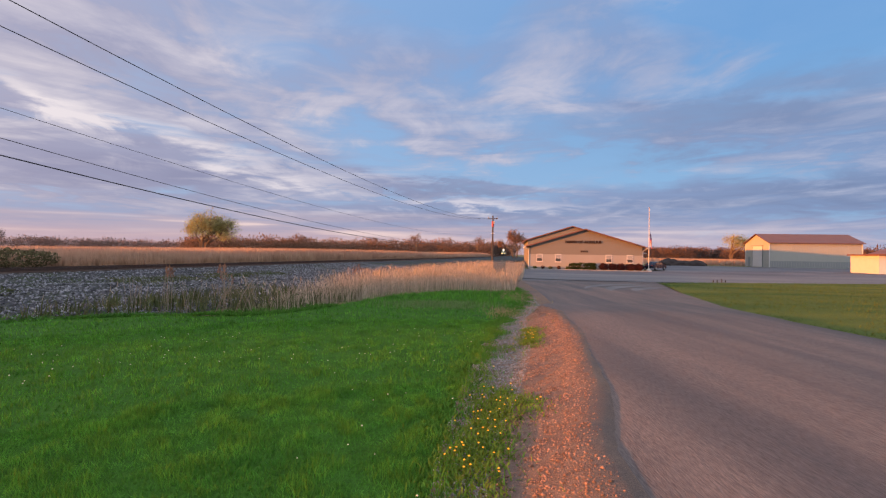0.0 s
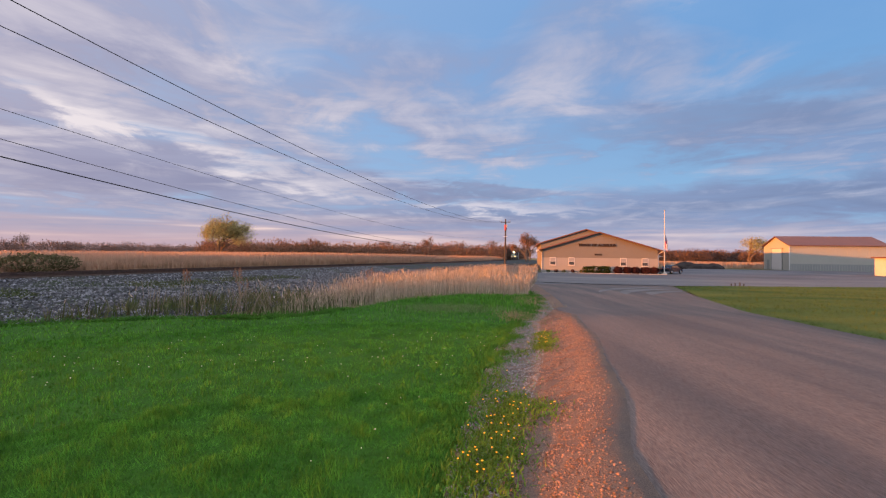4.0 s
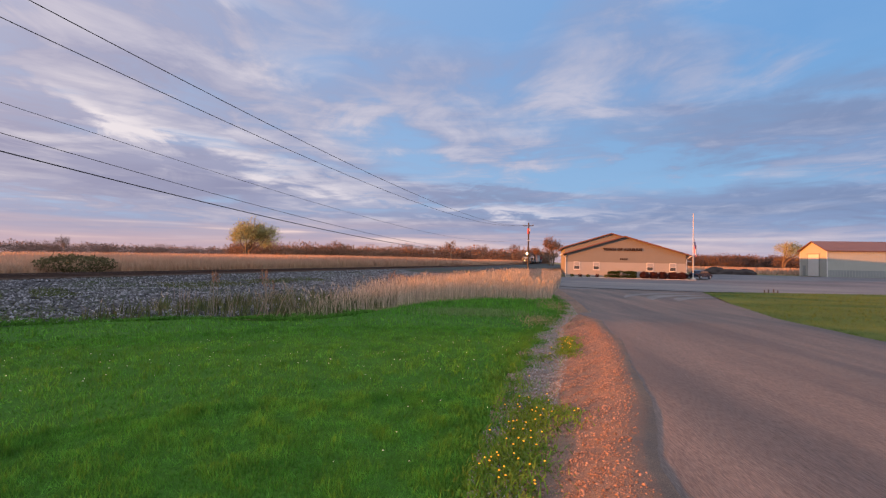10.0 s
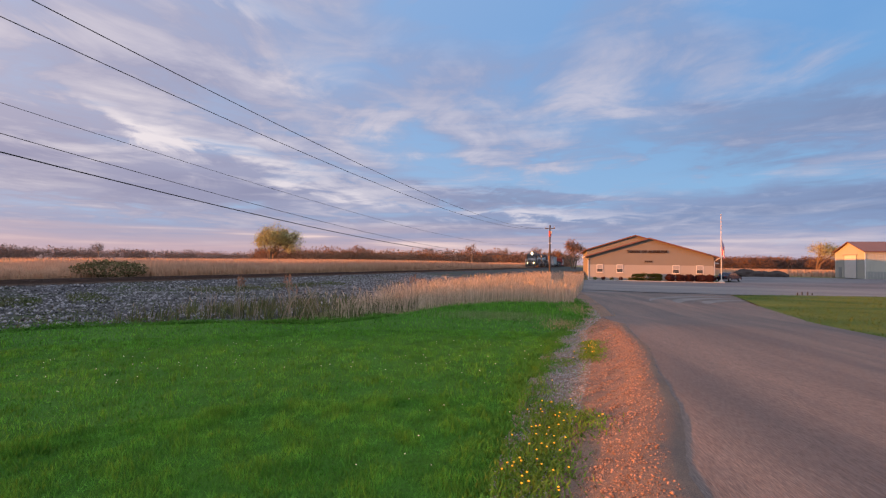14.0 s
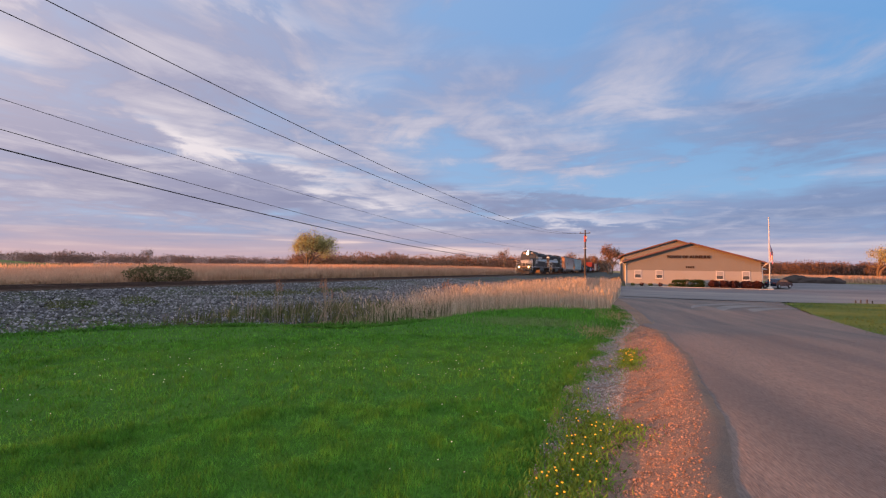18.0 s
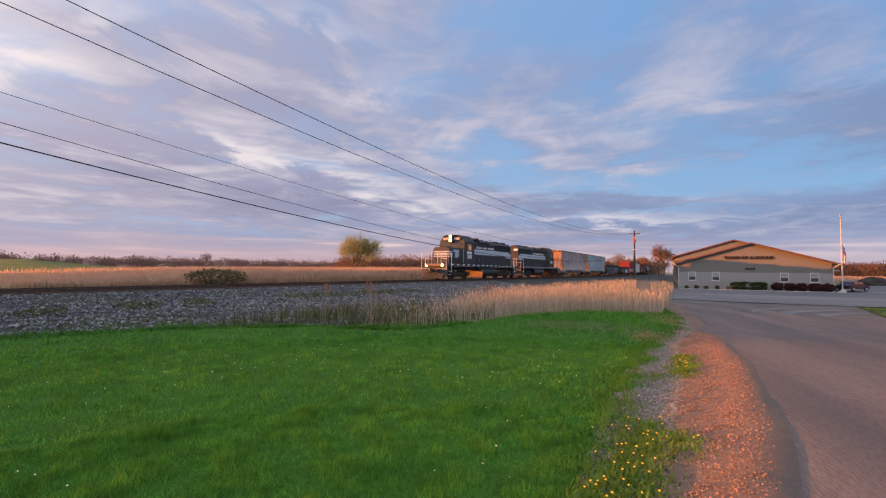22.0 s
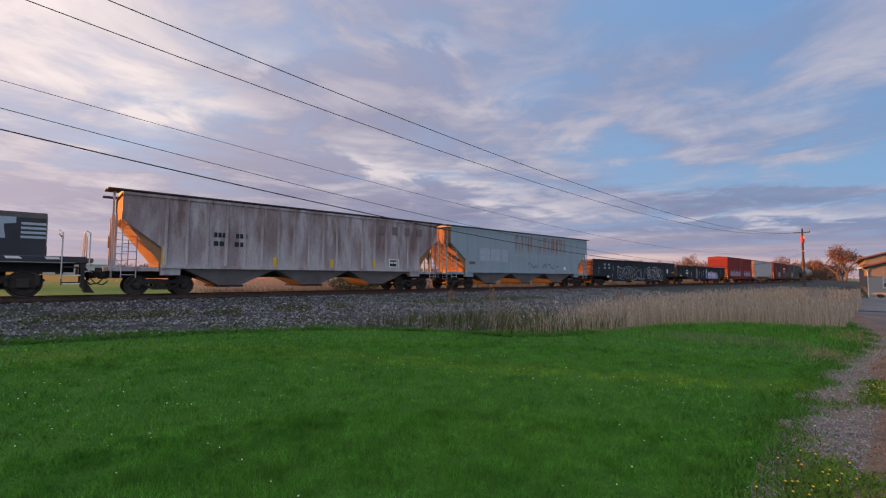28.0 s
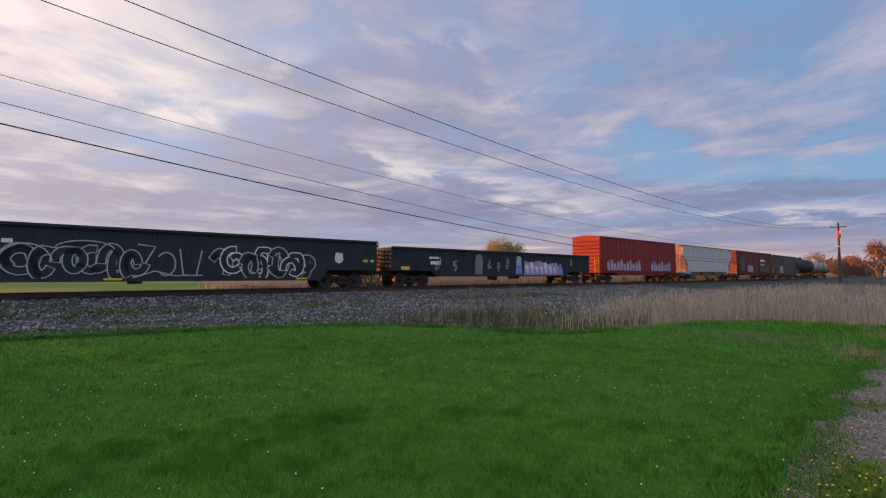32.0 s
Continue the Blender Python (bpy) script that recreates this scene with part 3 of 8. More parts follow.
m_hedge = mat("evergreen_hedge", (0.022, 0.038, 0.013), 0.9, spec=0.1, second=(0.035, 0.052, 0.018), scale=2, amount=0.8, grain=10, bump=0.2, per=0.35, island=True)
m_redbush = mat("dark_red_shrub", (0.055, 0.020, 0.021), 0.9, spec=0.1, second=(0.04, 0.018, 0.018), scale=2, amount=0.8, grain=10, bump=0.2, per=0.35, island=True)
m_dirt = mat("dark_dumped_soil", (0.034, 0.030, 0.032), 0.95, spec=0.1, second=(0.05, 0.044, 0.044), scale=1, amount=0.8, grain=8, grain_amount=0.3, bump=0.5)
m_petal = mat("yellow_petals", (0.80, 0.48, 0.02), 0.7, grain=20, bump=0, per=0.2, island=True)
m_seedhead = mat("pale_seed_heads", (0.70, 0.70, 0.58), 0.8, grain=20, bump=0, per=0.2, island=True)
m_flagred = mat("flag_red", (0.55, 0.045, 0.05), 0.8, grain=30, bump=0.05)
m_flagblue = mat("flag_blue", (0.03, 0.05, 0.20), 0.8, grain=30, bump=0.05)
m_flagwhite = mat("flag_white", (0.78, 0.76, 0.74), 0.8, grain=30, bump=0.05)
m_carpaint = mat("dark_blue_car_paint", (0.020, 0.025, 0.045), 0.25, 0.3, grain=8, bump=0.0)
m_rubber = mat("black_rubber", (0.02, 0.02, 0.022), 0.85, grain=40, bump=0.1)
m_concrete = mat("pale_concrete", (0.45, 0.43, 0.40), 0.9, second=(0.36, 0.34, 0.32), scale=1, amount=0.6, grain=30, bump=0.15)
m_metal = mat("galvanised_steel", (0.42, 0.43, 0.45), 0.45, 0.7, second=(0.34, 0.35, 0.37), scale=3, amount=0.6, grain=30, bump=0.05)
m_transformer = mat("red_marker_band", (0.30, 0.055, 0.055), 0.8, grain=20, bump=0.05)

m_fringe = mat("fringe_grass", (0.052, 0.165, 0.022), 0.8, second=(0.075, 0.180, 0.028), scale=1.2, amount=0.8, grain=5, grain_amount=0.25, bump=0, per=0.3, island=True, spec=0.12, trans=0.08)

# ---- ground ----
rng = np.random.default_rng(7)


def ground_sheet():
    """One sheet of land that reaches the horizon."""
    rad = [0, 12, 20, 24, 26, 28, 30, 33, 36, 39, 42, 45, 48, 51, 54, 57, 62, 72, 90, 120, 160, 220, 350, 600, 1000, 1700, 2600]
    n = 240
    mb = MB()
    v = [(0, 0, -0.06)]
    for r in rad[1:]:
        for i in range(n):
            w = 2 * math.pi * i / n
            low = 0.16 * min(1, max(0, (math.degrees(w) - 5.5) / 1.0)) * (w < 2.2) * min(1, max(0, (r - 24) / 4)) * min(1, max(0, (130 - r) / 40))
            v.append((r * math.sin(w), r * math.cos(w), -0.06 - low))
    f = [(0, 1 + (i + 1) % n, 1 + i) for i in range(n)]
    for k in range(len(rad) - 2):
        a, b = 1 + k * n, 1 + (k + 1) * n
        f += [(a + i, a + (i + 1) % n, b + (i + 1) % n, b + i) for i in range(n)]
    mb.add(v, f)
    return tagged(part("ground", mb, m_soil), "flat farmland of dry grass and soil", "ground", kind="structure")


ground_sheet()
lawn = sheet("lawn", LAWN, 0.8, 0.0, m_lawn, "mown green lawn with small wild flowers", lambda x, y: float(hum(x, y, 0.5, 0.005)))
m_lane = mat("pale_worn_lane", (0.140, 0.138, 0.145), 0.92, second=(0.105, 0.107, 0.118), scale=0.3, amount=0.8, grain=40, grain_amount=0.25, bump=0.2, third=(0.185, 0.175, 0.172), third_scale=0.12, stretch=(0.3, 1, 1), spec=0.25)
lane = sheet("lane", [(5.0, 31.5), (9.0, 29.6), (14.4, 28.6), (31, 30.6), (95, 33.4), (95, 45), (30, 41), (18, 39.5), (9, 40.5), (6.4, 38)], 1.5, -0.012, m_lane, "paler worn lane across the parking lot", far=1.5)
lot = sheet("parking_lot", LOT, 1.5, -0.050, m_lot, "wide worn asphalt parking lot", None, far=1.5)


m_mark = mat("worn_pale_tracks", (0.175, 0.17, 0.17), 0.92, second=(0.10, 0.10, 0.105), scale=0.9, amount=0.9, grain=30, grain_amount=0.25, bump=0.1, spec=0.2)


def tyre_marks():
    """Pale arcs worn by turning wheels where the drive meets the lot."""
    for cx, cy, r, a0, a1, w in ((13.6, 19.3, 4.7, 102, 165, 0.7), (13.6, 19.4, 5.8, 100, 168, 0.8), (13.8, 19.2, 7.2, 98, 160, 0.7)):
        mb = MB()
        n = 24
        v = []
        for k in range(n + 1):
            a = radians(a0 + (a1 - a0) * k / n)
            ww = w * math.sin(math.pi * (k + 0.4) / (n + 0.8))
            for rr in (r - ww / 2, r + ww / 2):
                x, y = cx + rr * math.cos(a), cy + rr * math.sin(a)
                v.append((x, y, road_height(x, y) - 0.005))
        mb.add(v, [(2 * k, 2 * k + 1, 2 * k + 3, 2 * k + 2) for k in range(n)])
        tagged(part("tyre_mark", mb, m_mark), "pale curved tyre mark on the lot", "mark", kind="structure")


# sunlit streaks on the verge are put in as yellow stains
m_verge = mat("sun_patched_turf", (0.042, 0.078, 0.018), 0.95, second=(0.165, 0.155, 0.032), scale=0.16, amount=0.75, stretch=(0.6, 1.5, 1), grain=20, grain_amount=0.3, bump=0.4, third=(0.05, 0.09, 0.02), third_scale=0.15, spec=0.1)
island = sheet("verge", ISLAND, 1.5, -0.005, m_verge, "rough grass verge beside the drive", lambda x, y: float(hum(x, y, 0.5, 0.02)))


def drive_edge(y):
    """The drive's worn edge, a little uneven."""
    return np.interp(y, EDGE_Y, EDGE_X) + 0.022 * np.sin(1.7 * y) + 0.010 * np.sin(4.3 * y + 1)


def road_height(x, y):
    # up from the shoulder to a low crown, then down to the verge
    fade = np.interp(y, [11.5, 15], [1, 0.15])
    q = x - drive_edge(y)
    return float(fade * np.interp(q, [-0.22, -0.06, 0.0, 0.06, 0.6, 3.0, 5.0, 7.5], [0.02, 0.12, 0.176, 0.192, 0.206, 0.214, 0.15, 0.01]) + hum(x, y, 0.6, 0.006))


def berm_height(x, y):
    # loose gravel: a flat grey foot, then a slope up to the drive's rim
    q = drive_edge(y) - x
    fade = np.interp(y, [11.5, 14], [1, 0.15])
    wob = min(1.0, max(0.0, q * 3)) * (0.05 * math.sin(y * 2.1) + 0.04 * math.sin(y * 5.3))
    slope = np.interp(q + wob, [-0.34, -0.28, -0.2, -0.1, 0.0, 0.06, 0.26, 0.45, 0.65, 0.85, 0.98, 1.5], [0.150, 0.172, 0.180, 0.181, 0.172, 0.158, 0.104, 0.078, 0.050, 0.012, 0.004, 0.0])
    trough = 0.030 * math.exp(-((q - 0.50) / 0.15) ** 2) * min(1.0, max(0.0, (4.9 - y) / 0.8))
    loose = min(1.0, max(0.1, 4 * (q - 0.05)))
    return float(0.012 + fade * (slope - trough) + loose * (hum(x, y, 3.1, 0.008) + hum(x, y, 9.0, 0.006, 2.0) + hum(x, y, 23.0, 0.004, 5.0)))


road = sheet("road", ROAD, 0.3, -0.012, m_road, "packed gravel drive with worn wheel tracks", road_height)
tyre_marks()
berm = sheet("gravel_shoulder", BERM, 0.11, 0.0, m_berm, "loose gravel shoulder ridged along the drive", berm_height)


def bank_z(pos, q):
    return bank(q) + np.where(np.abs(q) > 2, 1, 0) * hum(pos[..., 0], pos[..., 1], 1.7, 0.03)


def bank_sheet():
    s = np.concatenate([np.arange(-140, -30, 6), np.arange(-30, 60, 0.6), np.arange(60, 420, 6)])
    q = np.concatenate([np.arange(-14, -1.9, 0.5), [-1.75, -0.9, 0, 0.9, 1.75, 2.6, 3.6, 5, 6.5, 9, 12]])
    pos = np.stack([track_at(s, k) for k in q], 1)
    z = np.broadcast_to(bank(q), pos.shape[:2]) + np.where(np.abs(q) > 2, 1, 0) * hum(pos[..., 0], pos[..., 1], 1.7, 0.03) + rng.normal(0, 0.006, pos.shape[:2])
    z = z - 0.05 * (np.abs(q) > 11.9)
    z = np.where(inside(LAWN, pos.reshape(-1, 2)).reshape(z.shape), -0.05, z)
    v = np.concatenate([pos, z[..., None]], -1).reshape(-1, 3)
    a, b = len(s), len(q)
    i, j = np.meshgrid(np.arange(a - 1), np.arange(b - 1), indexing="ij")
    k = (i * b + j).ravel()
    me = cloud_mesh("railway_bank", v, np.stack([k, k + b, k + b + 1, k + 1], 1), m_ballast)
    tagged(new("railway_bank", me), "grey stone ballast bank under the railway", "ground", kind="structure")


bank_sheet()


def stones(n, smin, smax, place, material, name, label):
    """Loose stones, each a small irregular eight-sided lump."""
    p = place(n)
    r = rng.uniform(smin, smax, n) * rng.choice([1, 1, 1, 1.7], n)
    base = np.array([(1, 0, 0), (0, 1, 0), (-1, 0, 0), (0, -1, 0), (0, 0, 0.8), (0, 0, -0.6)], float)
    jit = 1 + rng.uniform(-0.4, 0.4, (n, 6, 3))
    w = rng.uniform(0, 6.28, n)
    v = base[None] * jit
    c, s_ = np.cos(w)[:, None], np.sin(w)[:, None]
    v = np.stack([v[..., 0] * c - v[..., 1] * s_, v[..., 0] * s_ + v[..., 1] * c, v[..., 2]], -1)
    v = v * r[:, None, None] + p[:, None, :]
    tri = np.array([(0, 1, 4), (1, 2, 4), (2, 3, 4), (3, 0, 4), (1, 0, 5), (2, 1, 5), (3, 2, 5), (0, 3, 5)])
    t = (6 * np.arange(n))[:, None, None] + tri[None]
    tagged(new(name, cloud_mesh(name, v.reshape(-1, 3), t.reshape(-1, 3), material)), label, "stones", kind="stuff")


def on_bank(n):
    s = rng.uniform(-38, 45, n)
    q = -1.5 - 12.5 * rng.beta(1.0, 1.05, n)
    pos = track_at(s, 0)
    pos = pos + q[:, None] * TN
    keep = ~inside(LAWN, pos)
    z = bank_z(pos, q) + 0.014
    out = np.concatenate([pos, z[:, None]], 1)
    return out[keep] if keep.all() else np.where(keep[:, None], out, out * [1, 1, 0] - [0, 0, 0.3])


stones(80000, 0.016, 0.044, on_bank, m_stone, "ballast_stones", "loose grey ballast stones on the railway bank")


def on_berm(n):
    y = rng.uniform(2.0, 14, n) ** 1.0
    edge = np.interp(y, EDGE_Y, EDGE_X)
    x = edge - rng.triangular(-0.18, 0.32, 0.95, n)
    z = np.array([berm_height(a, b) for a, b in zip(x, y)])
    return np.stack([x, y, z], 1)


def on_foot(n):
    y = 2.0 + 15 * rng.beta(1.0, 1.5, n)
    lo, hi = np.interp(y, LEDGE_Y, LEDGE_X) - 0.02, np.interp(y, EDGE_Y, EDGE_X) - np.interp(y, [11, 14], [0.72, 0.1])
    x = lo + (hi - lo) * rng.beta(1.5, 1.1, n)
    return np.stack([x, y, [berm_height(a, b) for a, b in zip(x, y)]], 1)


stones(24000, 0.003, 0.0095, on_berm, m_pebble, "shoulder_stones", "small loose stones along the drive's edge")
stones(26000, 0.003, 0.011, on_foot, m_chip, "gravel_chips", "gravel chips coloured grey as in shade beside the lawn")


# ---- railway track ----
track = thing("railway_track", "single railway track of rusty rails on dark wooden ties", "railway track", kind="structure")


def sweep(section, s, q0):
    pos = track_at(s, q0)
    mb = MB()
    n = len(section)
    v = []
    for p in pos:
        for a, b in section:
            v.append((p[0] + TN[0] * a, p[1] + TN[1] * a, b))
    f = [(k * n + i, k * n + (i + 1) % n, (k + 1) * n + (i + 1) % n, (k + 1) * n + i) for k in range(len(pos) - 1) for i in range(n)]
    return mb.add(v, f)


RAIL = [(-0.07, 0.54), (0.07, 0.54), (0.07, 0.555), (0.012, 0.575), (0.012, 0.665), (0.036, 0.68), (0.036, 0.71), (-0.036, 0.71), (-0.036, 0.68), (-0.012, 0.665), (-0.012, 0.575), (-0.07, 0.555)]
rail_s = np.concatenate([np.arange(-140, 60, 8.0), np.arange(60, 560, 8.0)])
for off in (-0.7525, 0.7525):
    part("rail", sweep(RAIL, rail_s, off), m_rail, track)


def ties():
    tie = MB().box(-0.115, 0.115, -1.3, 1.3, 0.36, 0.545, 0.012).mesh("tie", m_tie)
    count = 0
    rest = MB()
    s = -60.0
    while s < 330:
        p = track_at(s)
        if -42 < s < 80:
            ob = new("tie", tie)
            ob.parent = track
            ob.matrix_basis = pose(p[0], p[1], random.uniform(-0.008, 0.008), 0, 0, 90 - math.degrees(TRACK_AZ) + random.uniform(-0.6, 0.6))
            count += 1
        else:
            for a, b in ((-1.3, 1.3),):
                c = [p + TT * x + TN * y for x, y in ((-0.115, a), (0.115, a), (0.115, b), (-0.115, b))]
                rest.add([(k[0], k[1], z) for z in (0.38, 0.545) for k in c], [(4, 5, 6, 7), (0, 1, 5, 4), (1, 2, 6, 5), (2, 3, 7, 6), (3, 0, 4, 7)])
        s += 0.55
    part("far_ties", rest, m_tie, track, kind="stuff")


# ---- lawn grass, reeds, weeds ----
def scatter(poly, n, lo, hi):
    out = []
    got = 0
    while got < n:
        p = np.stack([rng.uniform(lo[0], hi[0], n), rng.uniform(lo[1], hi[1], n)], 1)
        p = p[inside(poly, p)]
        out.append(p)
        got += len(p)
    return np.concatenate(out)[:n]


def lawn_grass():
    vs, ts, o = [], [], 0
    # denser and finer close to the camera
    for n, r0, r1, h, w in ((120000, 1.8, 5.5, 0.066, 0.006), (95000, 5.0, 11, 0.062, 0.011), (80000, 10, 24, 0.07, 0.027)):
        az = rng.uniform(radians(-92), radians(25), n)
        r = np.sqrt(rng.uniform(r0 ** 2, r1 ** 2, n))
        p = np.stack([r * np.sin(az), r * np.cos(az)], 1)
        clump = 0.5 + 0.5 * np.sin(p[:, 0] * 3.1 + np.sin(p[:, 1] * 2.3) * 2) * np.sin(p[:, 1] * 2.7 + np.sin(p[:, 0] * 1.9) * 2)
        tuft = np.array([noise.noise((a * 2.6, b * 2.6, 3.0)) + 0.6 * noise.noise((a * 7.0, b * 7.0, 8.0)) for a, b in p])
        clump = np.clip(0.30 * clump + 0.38 + 1.05 * tuft, 0.0, 1.5)
        # unmown beyond a line near the ditch
        clump = clump + 1.1 * ((p[:, 1] > 13.3 + 0.12 * p[:, 0]) & (p[:, 0] > -2.6))
        ragged = 0.10 * np.sin(p[:, 1] * 3.3) + 0.08 * np.sin(p[:, 1] * 7.9 + 1) + 0.06 * np.sin(p[:, 1] * 17.0)
        near_edge = p + rng.normal(0, 0.07, p.shape) + np.stack([ragged, ragged * 0.3], 1)
        keep = inside(LAWN, near_edge)
        p, clump = p[keep], clump[keep]
        k = len(p)
        base = np.concatenate([p, (hum(p[:, 0], p[:, 1], 0.5, 0.005) - 0.004)[:, None]], 1)
        v, t = blades(base, h * rng.uniform(0.5, 1.1, k) * (0.45 + 0.95 * clump), np.full(k, w) * rng.uniform(0.7, 1.3, k), h * rng.uniform(0.1, 0.8, k), rng)
        vs.append(v), ts.append(t + o)
        o += len(v)
    tagged(new("lawn_grass", cloud_mesh("lawn_grass", np.concatenate(vs), np.concatenate(ts), m_blade)), "short green grass blades of the mown lawn", "grass", kind="stuff")


lawn_grass()


def corner_grass():
    """Paler unmown grass and dead tufts where the lawn meets the ditch and the gravel."""
    pale = mat("pale_unmown_grass", (0.120, 0.215, 0.070), 0.85, second=(0.185, 0.255, 0.115), scale=1.5, amount=0.8, grain=5, grain_amount=0.2, bump=0, per=0.3, island=True, spec=0.12, trans=0.2)
    straw = mat("dead_straw_grass", (0.30, 0.235, 0.15), 0.9, second=(0.20, 0.19, 0.09), scale=3, amount=0.7, grain=5, grain_amount=0.2, bump=0, per=0.3, island=True, spec=0.1, trans=0.1)
    for name, label, m, n, cx, cy, sx, sy, h in (("pale_grass_patch", "pale unmown grass at the lawn's far corner", pale, 5200, -0.1, 13.9, 0.85, 0.42, 0.13), ("dead_grass_tuft", "tan dead grass at the lawn's gravel corner", straw, 700, 1.75, 12.4, 0.30, 0.55, 0.10), ("dead_grass_tuft", "tan dead grass at the lawn's gravel corner", straw, 1000, 2.9, 16.4, 0.35, 1.3, 0.12)):
        p = np.stack([rng.normal(cx, sx, n), rng.normal(cy, sy, n), np.full(n, -0.004)], 1)
        v, t = blades(p, h * rng.uniform(0.5, 1.2, n), rng.uniform(0.010, 0.022, n), h * rng.uniform(0.2, 0.8, n), rng)
        tagged(new(name, cloud_mesh(name, v, t, m)), label, "grass", kind="stuff")


corner_grass()


def verge_grass():
    p = scatter(ISLAND, 60000, (8, 0), (40, 32))
    p = p + rng.normal(0, 0.16, p.shape) + 0.12 * np.sin(p[:, ::-1] * 2.1)
    base = np.concatenate([p, np.full((len(p), 1), -0.01)], 1)
    v, t = blades(base, rng.uniform(0.03, 0.075, len(p)), rng.uniform(0.012, 0.03, len(p)), rng.uniform(0.01, 0.06, len(p)), rng)
    tagged(new("verge_grass", cloud_mesh("verge_grass", v, t, m_rough_grass)), "unmown verge grass with sun patches painted in yellow", "grass", kind="stuff")


verge_grass()

REED_FRONT = [(-9.6, 9.9), (-8.5, 10.5), (-7.2, 11.2), (-5.2, 11.4), (-4.3, 12.1), (-3.3, 13.9), (-1.9, 17.3), (0.3, 19.7), (3.2, 19.6)]
REEDS = REED_FRONT + [(5.5, 30), (8.2, 44), (4.5, 46), (0.5, 37), (-4.0, 25), (-6.2, 19), (-8.2, 15.2), (-9.8, 12.6)]


def reed_band():
    p = scatter(REEDS, 21000, (-10, 9), (9, 47))
    dense = np.clip((p[:, 0] + 5.3 + 0.4 * np.sin(p[:, 1] * 3)) / 1.0, 0.05, 1)
    p = p[rng.uniform(0, 1, len(p)) < dense]
    s, q = track_coords(p[:, 0], p[:, 1])
    z = bank(q)
    n = len(p)
    h = rng.uniform(0.55, 1.03, n) * np.interp(p[:, 1], [10, 12, 18, 30, 40], [0.62, 0.66, 0.78, 0.94, 1.05])
    v, t = blades(np.concatenate([p, z[:, None]], 1), h * np.where(p[:, 0] < -5, 0.8, 1.0), rng.uniform(0.009, 0.019, n) * np.where(p[:, 0] < -5, 0.55, 1.0), rng.uniform(0.0, 0.16, n) + (p[:, 0] < -4.9) * rng.uniform(0, 0.55, n), rng, 2)
    # feathery tops
    k = rng.choice(n, n // 4)
    top = np.concatenate([p[k], (z[k] + h[k] * 0.88)[:, None]], 1) + rng.normal(0, 0.05, (len(k), 3))
    v2, t2 = blades(top, rng.uniform(0.10, 0.2, len(k)), rng.uniform(0.03, 0.05, len(k)), rng.uniform(0.02, 0.1, len(k)), rng)
    me = cloud_mesh("reed_band", np.concatenate([v, v2]), np.concatenate([t, t2 + len(v)]), m_reed)
    tagged(new("reed_band", me), "band of dry tan reeds in the ditch", "reeds", kind="stuff")


reed_band()


def ditch_weeds():
    p = scatter(REEDS, 1600, (-10, 9), (-3, 17))
    q = track_coords(p[:, 0], p[:, 1])[1]
    n = len(p)
    v, t = blades(np.concatenate([p, bank(q)[:, None]], 1), rng.uniform(0.15, 0.55, n), rng.uniform(0.015, 0.04, n), rng.uniform(0.05, 0.3, n), rng, 2)
    s = rng.uniform(-30, 8, 24000)
    pos = track_at(s, 0) - (14.2 - 7.0 * rng.beta(1.0, 1.8, 24000))[:, None] * TN
    keep = ~inside(LAWN, pos)
    pos = pos[keep]
    q = track_coords(pos[:, 0], pos[:, 1])[1]
    v2, t2 = blades(np.concatenate([pos, bank_z(pos, q)[:, None] - 0.01], 1), rng.uniform(0.04, 0.15, len(pos)), rng.uniform(0.012, 0.035, len(pos)), rng.uniform(0.04, 0.14, len(pos)), rng)
    s = rng.uniform(-30, 25, 26000)
    pos = track_at(s, 0) - np.abs(rng.normal(5.3, 0.75, 26000))[:, None] * TN
    pos = pos[(np.sin(s * 0.9) + np.sin(s * 0.37 + 1) + np.sin(s * 2.3 + pos[:, 0]) > -0.5)]
    q = track_coords(pos[:, 0], pos[:, 1])[1]
    v3, t3 = blades(np.concatenate([pos, bank_z(pos, q)[:, None] - 0.01], 1), rng.uniform(0.05, 0.13, len(pos)), rng.uniform(0.03, 0.07, len(pos)), rng.uniform(0.05, 0.15, len(pos)), rng)
    # along the lawn's ragged edge
    edge = np.array(LAWN[1:11], float)
    k = rng.integers(0, len(edge) - 1, 26000)
    u = rng.uniform(0, 1, 26000)[:, None]
    pos = edge[k] * (1 - u) + edge[k + 1] * u + (rng.exponential(0.40, 26000) - 0.25)[:, None] * TN
    q = track_coords(pos[:, 0], pos[:, 1])[1]
    v4, t4 = blades(np.concatenate([pos, bank_z(pos, q)[:, None] - 0.01], 1), rng.uniform(0.03, 0.10, len(pos)), rng.uniform(0.01, 0.025, len(pos)), rng.uniform(0.03, 0.10, len(pos)), rng)
    tagged(new("bank_fringe", cloud_mesh("bank_fringe", v4, t4, m_fringe)), "ragged green grass where the lawn meets the bank", "grass", kind="stuff")
    V, T, o = [v, v2, v3], [t, t2, t3], 0
    for i in range(3):
        T[i] = T[i] + o
        o += len(V[i])
    me = cloud_mesh("ditch_weeds", np.concatenate(V), np.concatenate(T), m_weed)
    tagged(new("ditch_weeds", me), "low green and straw weeds at the foot of the bank", "weeds", kind="stuff")


ditch_weeds()


m_stalk = mat("dead_stalks", (0.235, 0.195, 0.155), 0.9, second=(0.17, 0.145, 0.115), scale=2, amount=0.7, grain=8, grain_amount=0.2, bump=0, spec=0.1)


